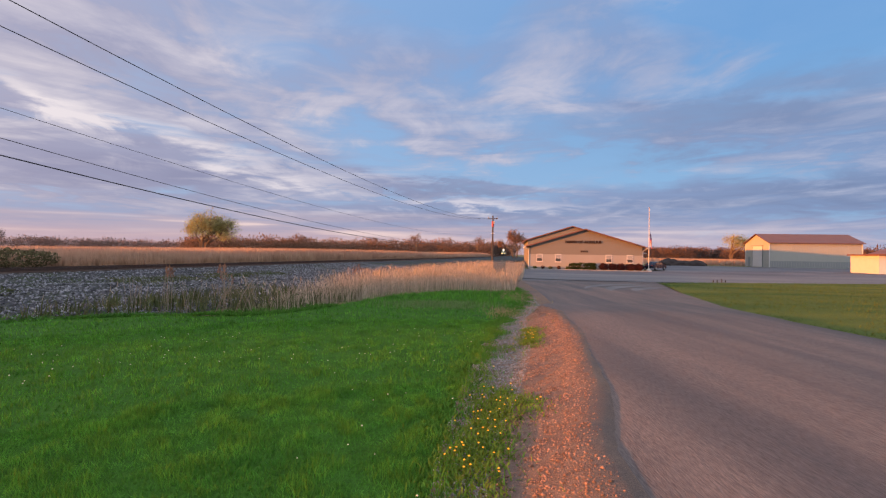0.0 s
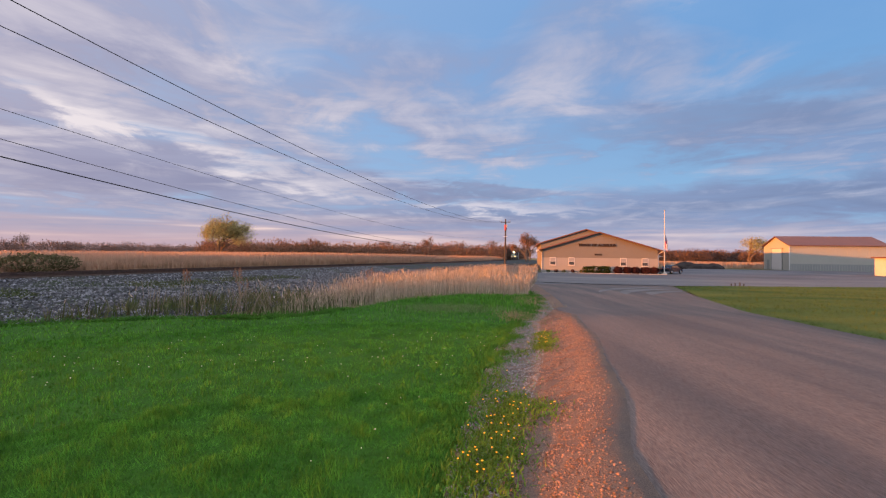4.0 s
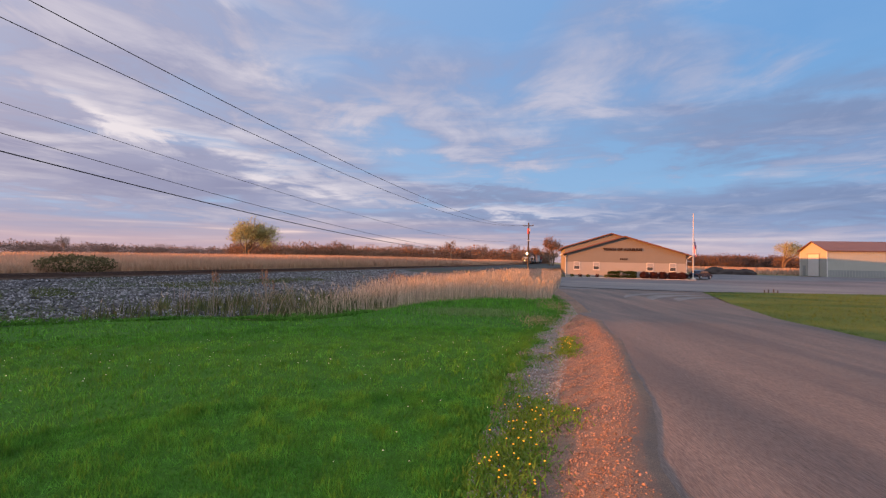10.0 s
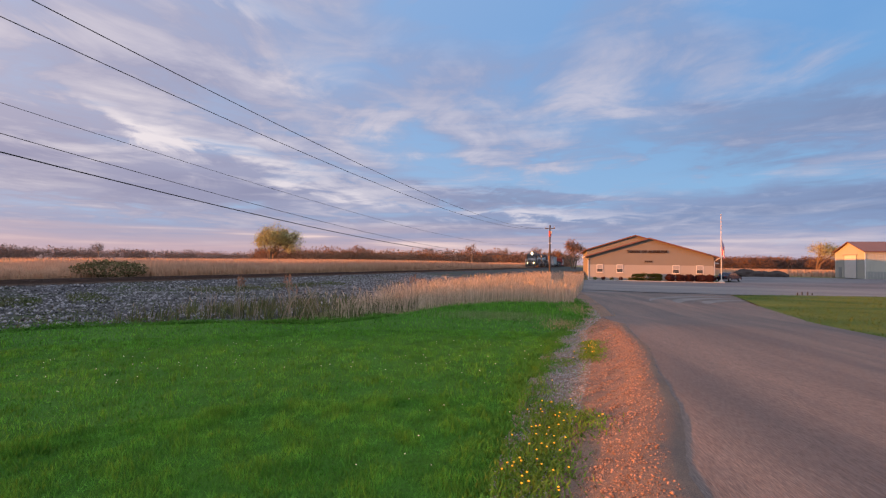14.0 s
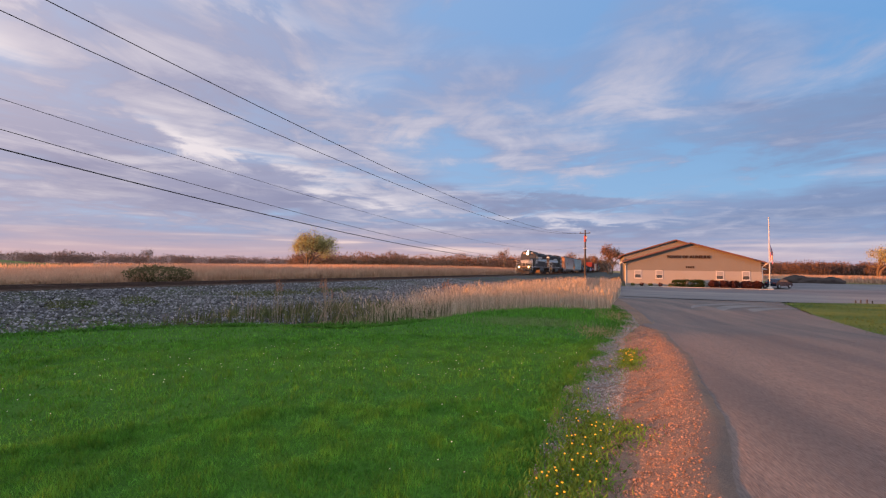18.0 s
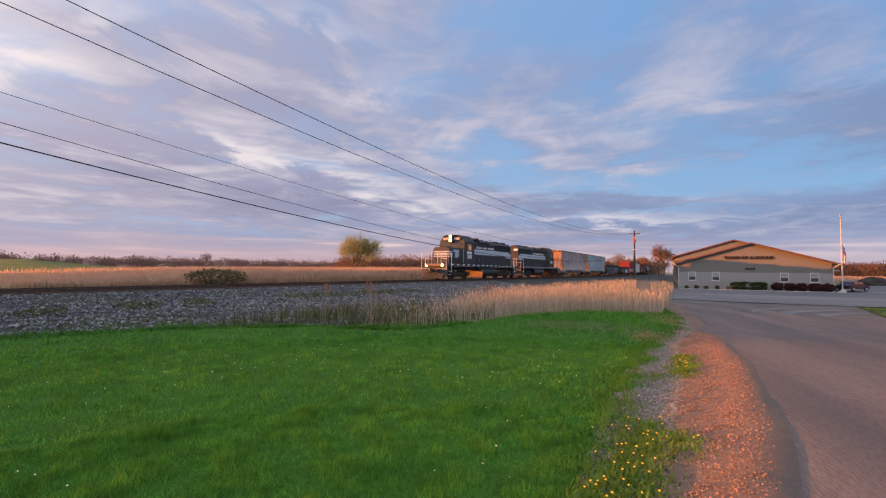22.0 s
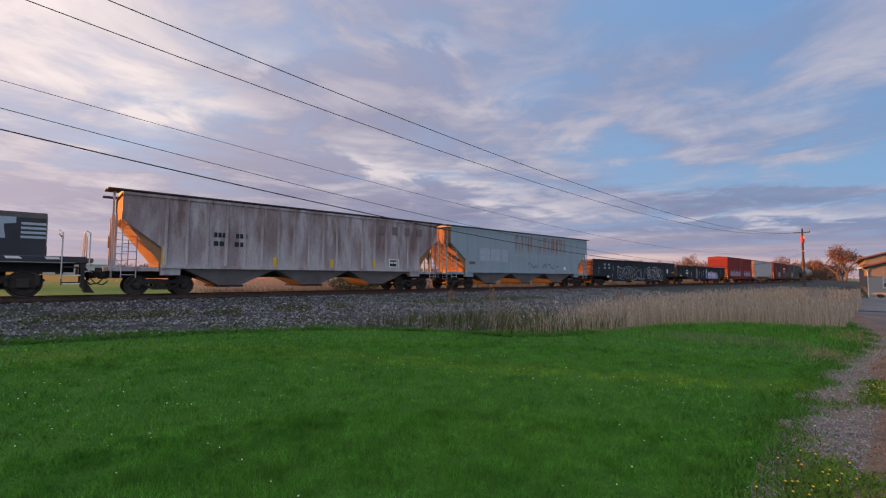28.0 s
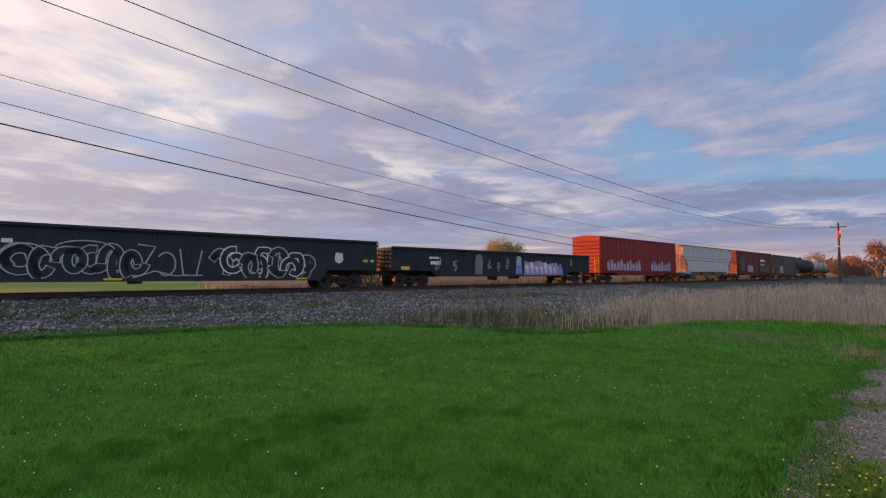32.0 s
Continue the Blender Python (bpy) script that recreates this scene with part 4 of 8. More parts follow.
def weed_stalk(x, y, h, lean, az, seed):
    """A clump of tall dead stalks; the tallest end in sun-coloured tips."""
    r = random.Random(seed)
    t = thing("dead_weed_stalk", "tall dead weed stalks in the ditch, tops coloured for sun", "weed", pose(x, y, float(bank(track_coords(np.array(x), np.array(y))[1]))), "ditch stalks")
    for k in range(3):
        dx, dy = r.uniform(-0.12, 0.12), r.uniform(-0.12, 0.12)
        lx, ly = math.cos(az) * lean + r.uniform(-0.12, 0.12), math.sin(az) * lean + r.uniform(-0.1, 0.1)
        hh = h * r.uniform(0.85, 1.03)
        pts = [(dx, dy, 0), (dx + lx * 0.4, dy + ly * 0.4, hh * 0.55), (dx + lx, dy + ly, hh)]
        part("stalk", MB().path(pts, 0.0055, 5), m_stalk, t)
        head = MB()
        for i in range(5 if h < 1.05 else 7):
            b = Vector(pts[2]) + Vector((r.uniform(-0.03, 0.03), r.uniform(-0.03, 0.03), -i * 0.035))
            head.tube(b, b + Vector((r.uniform(-0.05, 0.05), r.uniform(-0.05, 0.05), 0.06)), 0.016, 5, 0.003)
        # sunlight on the tallest tops is put in as orange tips
        if h > 1.05:
            part("seed_head", head, m_orangebud, t, kind="stuff")


for i, (az, r, h, ln) in enumerate(((-32.6, 13.6, 1.28, 0.12), (-31.8, 13.6, 1.2, 0.05), (-26.7, 12.9, 1.25, 0.2), (-26.0, 13.0, 1.1, 0.1), (-10.8, 15.6, 1.28, 0.1), (-29.5, 13.0, 0.8, 0.5), (-27.8, 12.6, 0.9, 0.55), (-24.8, 12.6, 0.95, 0.5), (-34.5, 13.8, 0.75, 0.1), (-23.2, 12.6, 0.85, 0.4))):
    weed_stalk(r * math.sin(radians(az)), r * math.cos(radians(az)), h, ln, 0.3 + i, i)
for i in range(9):
    q_ = random.Random(900 + i)
    az, r = q_.uniform(-35.5, -22.5), q_.uniform(12.6, 14.2)
    weed_stalk(r * math.sin(radians(az)), r * math.cos(radians(az)), q_.uniform(0.6, 1.0), q_.uniform(0.1, 0.6), q_.uniform(-0.5, 3.6), 40 + i)


m_dandelion = mat("dandelion_leaves", (0.085, 0.18, 0.025), 0.8, second=(0.15, 0.22, 0.035), scale=3, amount=0.8, grain=6, grain_amount=0.2, bump=0, per=0.3, island=True, spec=0.15, trans=0.3)


def flowers():
    pts = [(1.66, 8.3), (1.74, 8.75), (1.58, 7.9), (1.85, 9.3), (0.60, 4.85), (0.50, 4.6), (0.68, 5.1), (0.88, 4.62), (0.42, 4.2), (0.28, 3.9), (0.38, 3.62), (0.22, 3.45), (0.12, 3.3), (0.46, 3.8), (0.56, 4.35), (0.30, 3.1), (1.15, 7.6), (0.55, 5.9)]
    for i, (x, y) in enumerate(pts):
        r = random.Random(50 + i)
        t = thing("dandelion_clump", "clump of yellow dandelions growing in the gravel", "flower", pose(x, y, berm_height(x, y)), "dandelions")
        n = 420 if i < 16 else 160
        a = np.stack([rng.normal(0, 0.11, n), rng.normal(0, 0.17, n), np.zeros(n)], 1)
        a[:, 2] = [berm_height(x + p, y + q) - berm_height(x, y) for p, q, _ in a]
        v, tr = blades(a, rng.uniform(0.012, 0.060, n), rng.uniform(0.008, 0.018, n), rng.uniform(0.02, 0.08, n), rng, 2)
        ob = new("leaves", cloud_mesh("leaves", v, tr, m_dandelion))
        ob.parent = t
        for k in range(4 if i < 16 else 1):
            px_, py_, h = r.gauss(0, 0.11), r.gauss(0, 0.16), r.uniform(0.05, 0.11)
            st = part("stem", MB().tube((px_, py_, 0), (px_, py_, h), 0.0025, 5), m_rough_grass, t)
            part("flower_head", MB().lathe([(0, 0.003), (0.004, 0.009), (0.008, 0.0085), (0.011, 0.003)], (px_, py_, h), "z", 8), m_petal, t)
    # white flower heads over the lawn
    n = 300
    az, rr = rng.uniform(radians(-92), radians(10), n), np.sqrt(rng.uniform(2.2 ** 2, 9.5 ** 2, n))
    p = np.stack([rr * np.sin(az), rr * np.cos(az)], 1)
    keepers = inside(LAWN, p) & (np.sin(p[:, 0] * 0.9 + 1) + np.sin(p[:, 1] * 1.1) > -0.6)
    p = p[keepers]
    fl = MB()
    for x, y in p:
        h = random.uniform(0.04, 0.085)
        q = random.uniform(0.005, 0.009)
        fl.lathe([(h, q * 0.4), (h + q * 0.6, q), (h + q * 1.2, q * 0.5)], (x, y, 0.0), "z", 6)
    tagged(part("lawn_flowers", fl, m_seedhead), "small white flower heads scattered over the lawn", "flowers", kind="stuff")


flowers()


# ---- far land ----
def far_reeds():
    """The tall reed field beyond the track."""
    n = 150000
    s = 12 + 318 * rng.beta(0.9, 1.5, n)
    q = rng.exponential(14.0, n) + np.interp(s, [12, 30, 60, 160, 330], [19, 15, 15, 7, 4]) + hum(s, s * 0, 0.05, 1)
    s = s + 1.5 * np.sin(q * 0.21) + rng.normal(0, 1, n)
    pos = track_at(s) + q[:, None] * TN
    tall = lambda k, s_, p_: k * (1 + 0.06 * hum(p_[:, 0], p_[:, 1], 0.06)) * np.interp(s_, [10, 18, 30, 60, 330], [0.28, 0.42, 0.75, 0.98, 1.05])
    base = np.concatenate([pos, np.full((n, 1), -0.06)], 1)
    v, t = blades(base, tall(rng.uniform(1.75, 2.3, n), s, pos), rng.uniform(0.06, 0.16, n), rng.uniform(0, 0.3, n), rng, 2)
    # lower stems that close the front of the field
    m = 60000
    s2 = 12 + 318 * rng.beta(0.8, 1.7, m)
    q2 = rng.exponential(3.0, m) - 1.2 + np.interp(s2, [12, 30, 60, 160, 330], [19, 15, 15, 7, 4]) + hum(s2, s2 * 0, 0.05, 1)
    pos2 = track_at(s2) + q2[:, None] * TN
    v2, t2 = blades(np.concatenate([pos2, np.full((m, 1), -0.06)], 1), tall(rng.uniform(0.7, 1.9, m), s2, pos2), rng.uniform(0.06, 0.15, m), rng.uniform(0, 0.4, m), rng, 2)
    v, t = np.concatenate([v, v2]), np.concatenate([t, t2 + len(v)])
    tagged(new("reed_field", cloud_mesh("reed_field", v, t, m_far_reed)), "wide field of tall golden reeds beyond the track", "reeds", kind="stuff")


far_reeds()


def dry_field():
    """A strip of dry grass lit by the sun, beyond the lot."""
    n = 16000
    a, r = np.radians(rng.uniform(22, 36, n)), rng.uniform(112, 190, n)
    base = np.stack([r * np.sin(a), r * np.cos(a), np.full(n, -0.06)], 1)
    v, t = blades(base, rng.uniform(0.6, 1.5, n), rng.uniform(0.15, 0.35, n), rng.uniform(0, 0.3, n), rng)
    tagged(new("dry_field", cloud_mesh("dry_field", v, t, m_far_reed)), "strip of dry golden grass behind the parking lot", "grass", kind="stuff")


dry_field()




def shoulder_tufts():
    """Thin grass that creeps from the lawn over the gravel."""
    n = 9000
    y = rng.uniform(2.2, 22, n)
    edge = np.interp(y, EDGE_Y, EDGE_X)
    lawn_edge = np.interp(y, LEDGE_Y, LEDGE_X)
    x = lawn_edge + rng.exponential(0.16, n)
    keep = (x < edge - 0.15) & (np.sin(x * 9 + y * 2.3) + np.sin(y * 3.7) > -0.5)
    x, y = x[keep], y[keep]
    z = np.array([berm_height(a, b) for a, b in zip(x, y)]) - 0.004
    k = len(x)
    v, t = blades(np.stack([x, y, z], 1), rng.uniform(0.03, 0.10, k), rng.uniform(0.005, 0.012, k), rng.uniform(0.02, 0.07, k), rng)
    # a thicker unmown fringe along the lawn itself
    n = 17000
    y = 1.5 + 19 * rng.beta(1.0, 1.6, n)
    x = np.interp(y, LEDGE_Y, LEDGE_X) + rng.normal(0.0, 0.13, n) - 0.10 * np.sin(y * 3.3) - 0.08 * np.sin(y * 7.9 + 1)
    v2, t2 = blades(np.stack([x, y, np.full(n, -0.005)], 1), rng.uniform(0.03, 0.07, n), rng.uniform(0.006, 0.013, n), rng.uniform(0.02, 0.06, n), rng, 2)
    v, t = np.concatenate([v, v2]), np.concatenate([t, t2 + len(v)])
    tagged(new("shoulder_tufts", cloud_mesh("shoulder_tufts", v, t, m_fringe)), "thin grass creeping over the gravel shoulder", "grass", kind="stuff")


shoulder_tufts()


m_meadow = mat("meadow_turf", (0.085, 0.15, 0.028), 0.95, second=(0.23, 0.19, 0.06), scale=0.045, amount=0.8, grain=3, grain_amount=0.2, bump=0.3, third=(0.07, 0.13, 0.025), third_scale=0.03, stretch=(1, 1, 1), spec=0.1)
m_reedbed = mat("reed_litter", (0.30, 0.21, 0.14), 0.95, second=(0.24, 0.17, 0.11), scale=0.3, amount=0.8, grain=4, grain_amount=0.25, bump=0.3, spec=0.1)


def reed_litter():
    """The ground of fallen reeds under the reed field."""
    s = np.linspace(14.6, 330, 70)
    q = np.linspace(13, 75, 10)
    pos = np.stack([track_at(s, k) for k in q], 1)
    z = -0.035 + hum(pos[..., 0], pos[..., 1], 0.2, 0.01)
    v = np.concatenate([pos, z[..., None]], -1).reshape(-1, 3)
    i, j = np.meshgrid(np.arange(69), np.arange(9), indexing="ij")
    k = (i * 10 + j).ravel()
    tagged(new("reed_litter", cloud_mesh("reed_litter", v, np.stack([k, k + 10, k + 11, k + 1], 1), m_reedbed)), "tan ground of fallen reeds beyond the track", "ground", kind="structure")


reed_litter()


def hill_field():
    """A green field that rises gently towards the far woods."""
    a = np.radians(np.linspace(-100, -52, 25))
    r = np.array([95, 120, 150, 190, 240, 300, 360, 430, 520, 640])
    z = np.array([-0.10, 0.0, 0.5, 1.2, 2.3, 3.6, 4.9, 6.0, 6.8, 7.0])
    A, R = np.meshgrid(a, r, indexing="ij")
    Z = np.broadcast_to(z, A.shape) * np.clip((np.degrees(-A) - 52) / 9, 0.0, 1.0) - 0.05
    v = np.stack([R * np.sin(A), R * np.cos(A), Z], -1).reshape(-1, 3)
    i, j = np.meshgrid(np.arange(24), np.arange(9), indexing="ij")
    k = (i * 10 + j).ravel()
    tagged(new("hill_field", cloud_mesh("hill_field", v, np.stack([k, k + 1, k + 11, k + 10], 1), m_hill)), "green field rising gently to the far woods", "ground", kind="structure")


m_hill = mat("green_crop_field", (0.075, 0.13, 0.03), 0.95, second=(0.10, 0.125, 0.04), scale=0.03, amount=0.8, grain=1.5, grain_amount=0.2, bump=0.2, third=(0.16, 0.12, 0.06), third_scale=0.012, spec=0.1)
hill_field()


def meadow():
    s = np.linspace(-160, 14.5, 60)
    q = np.linspace(6, 100, 12)
    pos = np.stack([track_at(s, k) for k in q], 1)
    z = -0.045 + hum(pos[..., 0], pos[..., 1], 0.2, 0.01)
    v = np.concatenate([pos, z[..., None]], -1).reshape(-1, 3)
    i, j = np.meshgrid(np.arange(59), np.arange(11), indexing="ij")
    k = (i * 12 + j).ravel()
    tagged(new("meadow", cloud_mesh("meadow", v, np.stack([k, k + 12, k + 13, k + 1], 1), m_meadow)), "yellow-green meadow strip beyond the track", "ground", kind="structure")


def meadow_strip():
    s = np.linspace(14.6, 60, 24)
    q = np.linspace(6, 12.8, 4)
    pos = np.stack([track_at(s, k) for k in q], 1)
    v = np.concatenate([pos, np.full((24, 4, 1), -0.04)], -1).reshape(-1, 3)
    i, j = np.meshgrid(np.arange(23), np.arange(3), indexing="ij")
    k = (i * 4 + j).ravel()
    tagged(new("meadow_strip", cloud_mesh("meadow_strip", v, np.stack([k, k + 4, k + 5, k + 1], 1), m_meadow)), "green grass strip between the track and the reeds", "ground", kind="structure")


meadow()
meadow_strip()


def woods(name, label, n, place, hmin, hmax, material, twigs=150):
    """Far leafless woods: stems and sprays of twigs."""
    V, T, o = [], [], 0
    for k in range(n):
        x, y = place()
        h = random.uniform(hmin, hmax)
        w = h * random.uniform(0.5, 0.95)
        stem = np.array([(x - 0.1, y, -0.1), (x + 0.1, y, -0.1), (x, y, h * 0.7)])
        V.append(stem), T.append(np.array([[0, 1, 2]]) + o)
        o += 3
        m = twigs
        u = rng.normal(0, 1, (m, 3))
        u /= np.linalg.norm(u, axis=1)[:, None]
        rad = rng.uniform(0.35, 1.0, m)[:, None]
        c = np.array([x, y, h * 0.48]) + u * rad * [w, w, h * 0.50]
        c[:, 2] = np.clip(c[:, 2], h * 0.05, None)
        d = u * [0.6, 0.6, 0.5] + [0, 0, 0.6]
        d = d / np.linalg.norm(d, axis=1)[:, None] * rng.uniform(0.04, 0.11, m)[:, None] * h
        sd = rng.normal(0, 1, (m, 3)) * 0.017 * h
        tri = np.stack([c - d * 0.5 - sd, c - d * 0.5 + sd, c + d * 0.5], 1).reshape(-1, 3)
        V.append(tri), T.append(np.arange(3 * m).reshape(m, 3) + o)
        o += 3 * m
    tagged(new(name, cloud_mesh(name, np.concatenate(V), np.concatenate(T), material)), label, "woods", kind="stuff")


def polar(a0, a1, r0, r1):
    def f():
        a, r = radians(random.uniform(a0, a1)), random.uniform(r0, r1)
        return r * math.sin(a), r * math.cos(a)
    return f


random.seed(3)
m_russet = mat("russet_twigs", (0.095, 0.065, 0.060), 0.95, second=(0.080, 0.058, 0.054), scale=0.03, amount=0.9, grain=2, grain_amount=0.2, bump=0, per=0.3, island=True, spec=0.1)
# paler than near twigs: distance haze is mixed into this colour
m_hazewood = mat("dim_far_twigs", (0.165, 0.110, 0.098), 0.95, second=(0.135, 0.098, 0.09), scale=0.03, amount=0.9, grain=2, grain_amount=0.2, bump=0, per=0.25, island=True, spec=0.1)
woods("far_woods", "haze-tinted band of leafless woods along the horizon", 650, polar(-95, -20, 430, 560), 7, 13, m_hazewood, 240)
woods("far_woods", "russet leafless woods beyond the reed field", 520, polar(-30, 9, 240, 330), 5.5, 11.5, m_orangebud, 300)
woods("far_woods", "leafless wooded ridge behind the parking lot", 750, polar(20, 50, 380, 560), 7, 12, m_russet, 360)


def tree(x, y, h, w, seed, bud, label, leaves=2200, trunks=1):
    """A tree with a tapered trunk, limbs, and a crown of many small sprays."""
    r = random.Random(seed)
    g = np.random.default_rng(seed)
    t = thing("tree", label, "tree", pose(x, y, -0.08))
    wood, tips = MB(), []

    def limb(a, d, ln, rad, depth):
        b = a + d * ln
        wood.tube(a, b, rad, 6, rad * 0.62, False)
        if depth == 0:
            tips.append(b)
            return
        for _ in range(r.choice((2, 3, 3))):
            e = (d + Vector((r.uniform(-1, 1), r.uniform(-1, 1), r.uniform(-0.45, 0.45))) * 0.95).normalized()
            limb(b, e, ln * r.uniform(0.62, 0.85), rad * 0.6, depth - 1)

    for k in range(trunks):
        a = Vector((r.uniform(-0.25, 0.25) * (trunks > 1), r.uniform(-0.25, 0.25) * (trunks > 1), 0))
        d = Vector((r.uniform(-0.35, 0.35) * (trunks > 1), r.uniform(-0.3, 0.3) * (trunks > 1), 1)).normalized()
        limb(a, d, h * 0.2, h * 0.022, 5)
    trunk = part("trunk", wood, m_bark, t)
    P = np.array([tuple(p) for p in tips])
    top = np.percentile(P[:, 2], 93)
    wid = np.percentile(np.abs(P[:, :2]).max(1), 88)
    sc = np.array([w / 2 / wid, w / 2 / wid, h * 0.97 / top])
    trunk.data.transform(Matrix.Diagonal((*sc, 1)))
    P = P * sc
    c = P[g.integers(0, len(P), leaves)] * g.uniform(0.72, 1.03, (leaves, 1)) ** 0.6 + g.normal(0, 1, (leaves, 3)) * [w * 0.05, w * 0.05, h * 0.05]
    d = g.normal(0, 1, (leaves, 3)) + [0, 0, 0.8]
    d = d / np.linalg.norm(d, axis=1)[:, None] * g.uniform(0.02, 0.05, leaves)[:, None] * h
    sd = g.normal(0, 1, (leaves, 3)) * 0.006 * h
    tri = np.stack([c - d * 0.5 - sd, c - d * 0.5 + sd, c + d * 0.5], 1).reshape(-1, 3)
    ob = new("crown", cloud_mesh("crown", tri, np.arange(3 * leaves).reshape(-1, 3), bud))
    ob.parent = t
    return t


def west_trees():
    """An unseen row of trees added in the west; its tops are set to shade the ground from the low sun."""
    g = np.random.default_rng(77)
    to_sun, along = np.array([-0.961, -0.276]), np.array([-0.276, 0.961])
    V = []
    for p in np.arange(-44, 57.5, 1.1):
        top = np.interp(p, [-45, 9.3, 11.0, 15, 20, 24, 40, 46, 51], [7.0, 7.08, 8.4, 8.4, 8.1, 7.75, 7.9, 8.1, 8.1])
        c0 = to_sun * 120 + along * p
        m = 420
        u = g.uniform(-1, 1, (m, 3))
        c = np.stack([c0[0] + u[:, 0] * 1.6, c0[1] + u[:, 1] * 1.1, top * (0.5 + 0.5 * u[:, 2]) - 0.15], 1)
        V.append((c[:, None, :] + g.normal(0, 0.22, (m, 3, 3))).reshape(-1, 3))
    V = np.concatenate(V)
    tagged(new("west_trees", cloud_mesh("west_trees", V, np.arange(len(V)).reshape(-1, 3), m_twig)), "unseen row of trees added in the west to cast shade", "woods", kind="stuff")


west_trees()


def az_place(az, r):
    return r * math.sin(radians(az)), r * math.cos(radians(az))


tree(*az_place(-28.8, 125), 10.2, 12.4, 5, m_budleaf, "broad tree in first yellow-green leaf at the reed field's edge", 15000, 4)
tree(*az_place(9.3, 140), 8.9, 8.6, 8, m_orangebud, "rounded leafless tree with russet buds beyond the crossing", 5200, 2)
tree(*az_place(33.2, 170), 9.0, 11.0, 12, m_budleaf, "rounded tree in first leaf behind the metal shed", 4000, 2)
tree(*az_place(-45.3, 240), 8.5, 7.0, 15, m_twig, "lone leafless tree on the far field", 900)
for i, (a, r_, h_) in enumerate(((-18, 250, 11), (-9, 240, 10), (-3.5, 235, 12), (0.5, 230, 10), (4.5, 225, 10.5), (6.9, 330, 12), (9.3, 210, 8))):
    tree(*az_place(a, r_), h_, h_ * 0.8, 30 + i, m_orangebud, "leafless russet tree at the edge of the woods", 1200)


def shrub(x, y, w, h, seed, material, label, name="shrub", n=1500, flat=False, cat="shrub"):
    g = np.random.default_rng(seed)
    t = thing(name, label, cat, pose(x, y, -0.05))
    wood = MB()
    r = random.Random(seed)
    for k in range(7):
        a = r.uniform(0, 6.28)
        wood.tube((0, 0, 0), (math.cos(a) * w * 0.3, math.sin(a) * w * 0.2, h * 0.7), 0.02, 5, 0.008)
    part("stems", wood, m_bark, t)
    u = g.normal(0, 1, (n, 3))
    u /= np.linalg.norm(u, axis=1)[:, None]
    if flat:
        u = np.sign(u) * np.abs(u) ** 0.55
        u /= np.maximum(1, np.abs(u).max(1))[:, None]
    c = u * g.uniform(0.72, 1.0, n)[:, None] * [w / 2, w / 2 if not flat else 0.45, h * 0.5] * (1 + 0.12 * np.sin(u[:, :1] * 7 + seed)) + [0, 0, h * 0.52]
    sz = 0.06 * max(h, 0.6)
    tri = c[:, None, :] + g.normal(0, sz, (n, 3, 3))
    ob = new("foliage", cloud_mesh("foliage", tri.reshape(-1, 3), np.arange(3 * n).reshape(-1, 3), material))
    ob.parent = t
    return t


m_oliveleaf = mat("olive_brown_leaves", (0.13, 0.115, 0.06), 0.9, second=(0.085, 0.085, 0.045), scale=0.8, amount=0.8, grain=5, grain_amount=0.2, bump=0, per=0.35, island=True, spec=0.1, trans=0.2)
shrub(*az_place(-44.4, 47), 5.2, 1.5, 3, m_oliveleaf, "low olive-brown bush on the meadow beyond the track", n=2600)
shrub(*az_place(-40.6, 50), 3.4, 0.9, 4, m_twig, "low bare brown bush beyond the track", n=900)


# ---- town building ----
m_greyblind = mat("grey_window_blind", (0.24, 0.25, 0.27), 0.6, grain=20, grain_amount=0.08, bump=0.02)


def by_building(x, y):
    """A place beside the town building, along its front and out from it."""
    c, s_ = math.cos(radians(-9)), math.sin(radians(-9))
    return 10.6 + x * c - y * s_, 54.05 + x * s_ + y * c

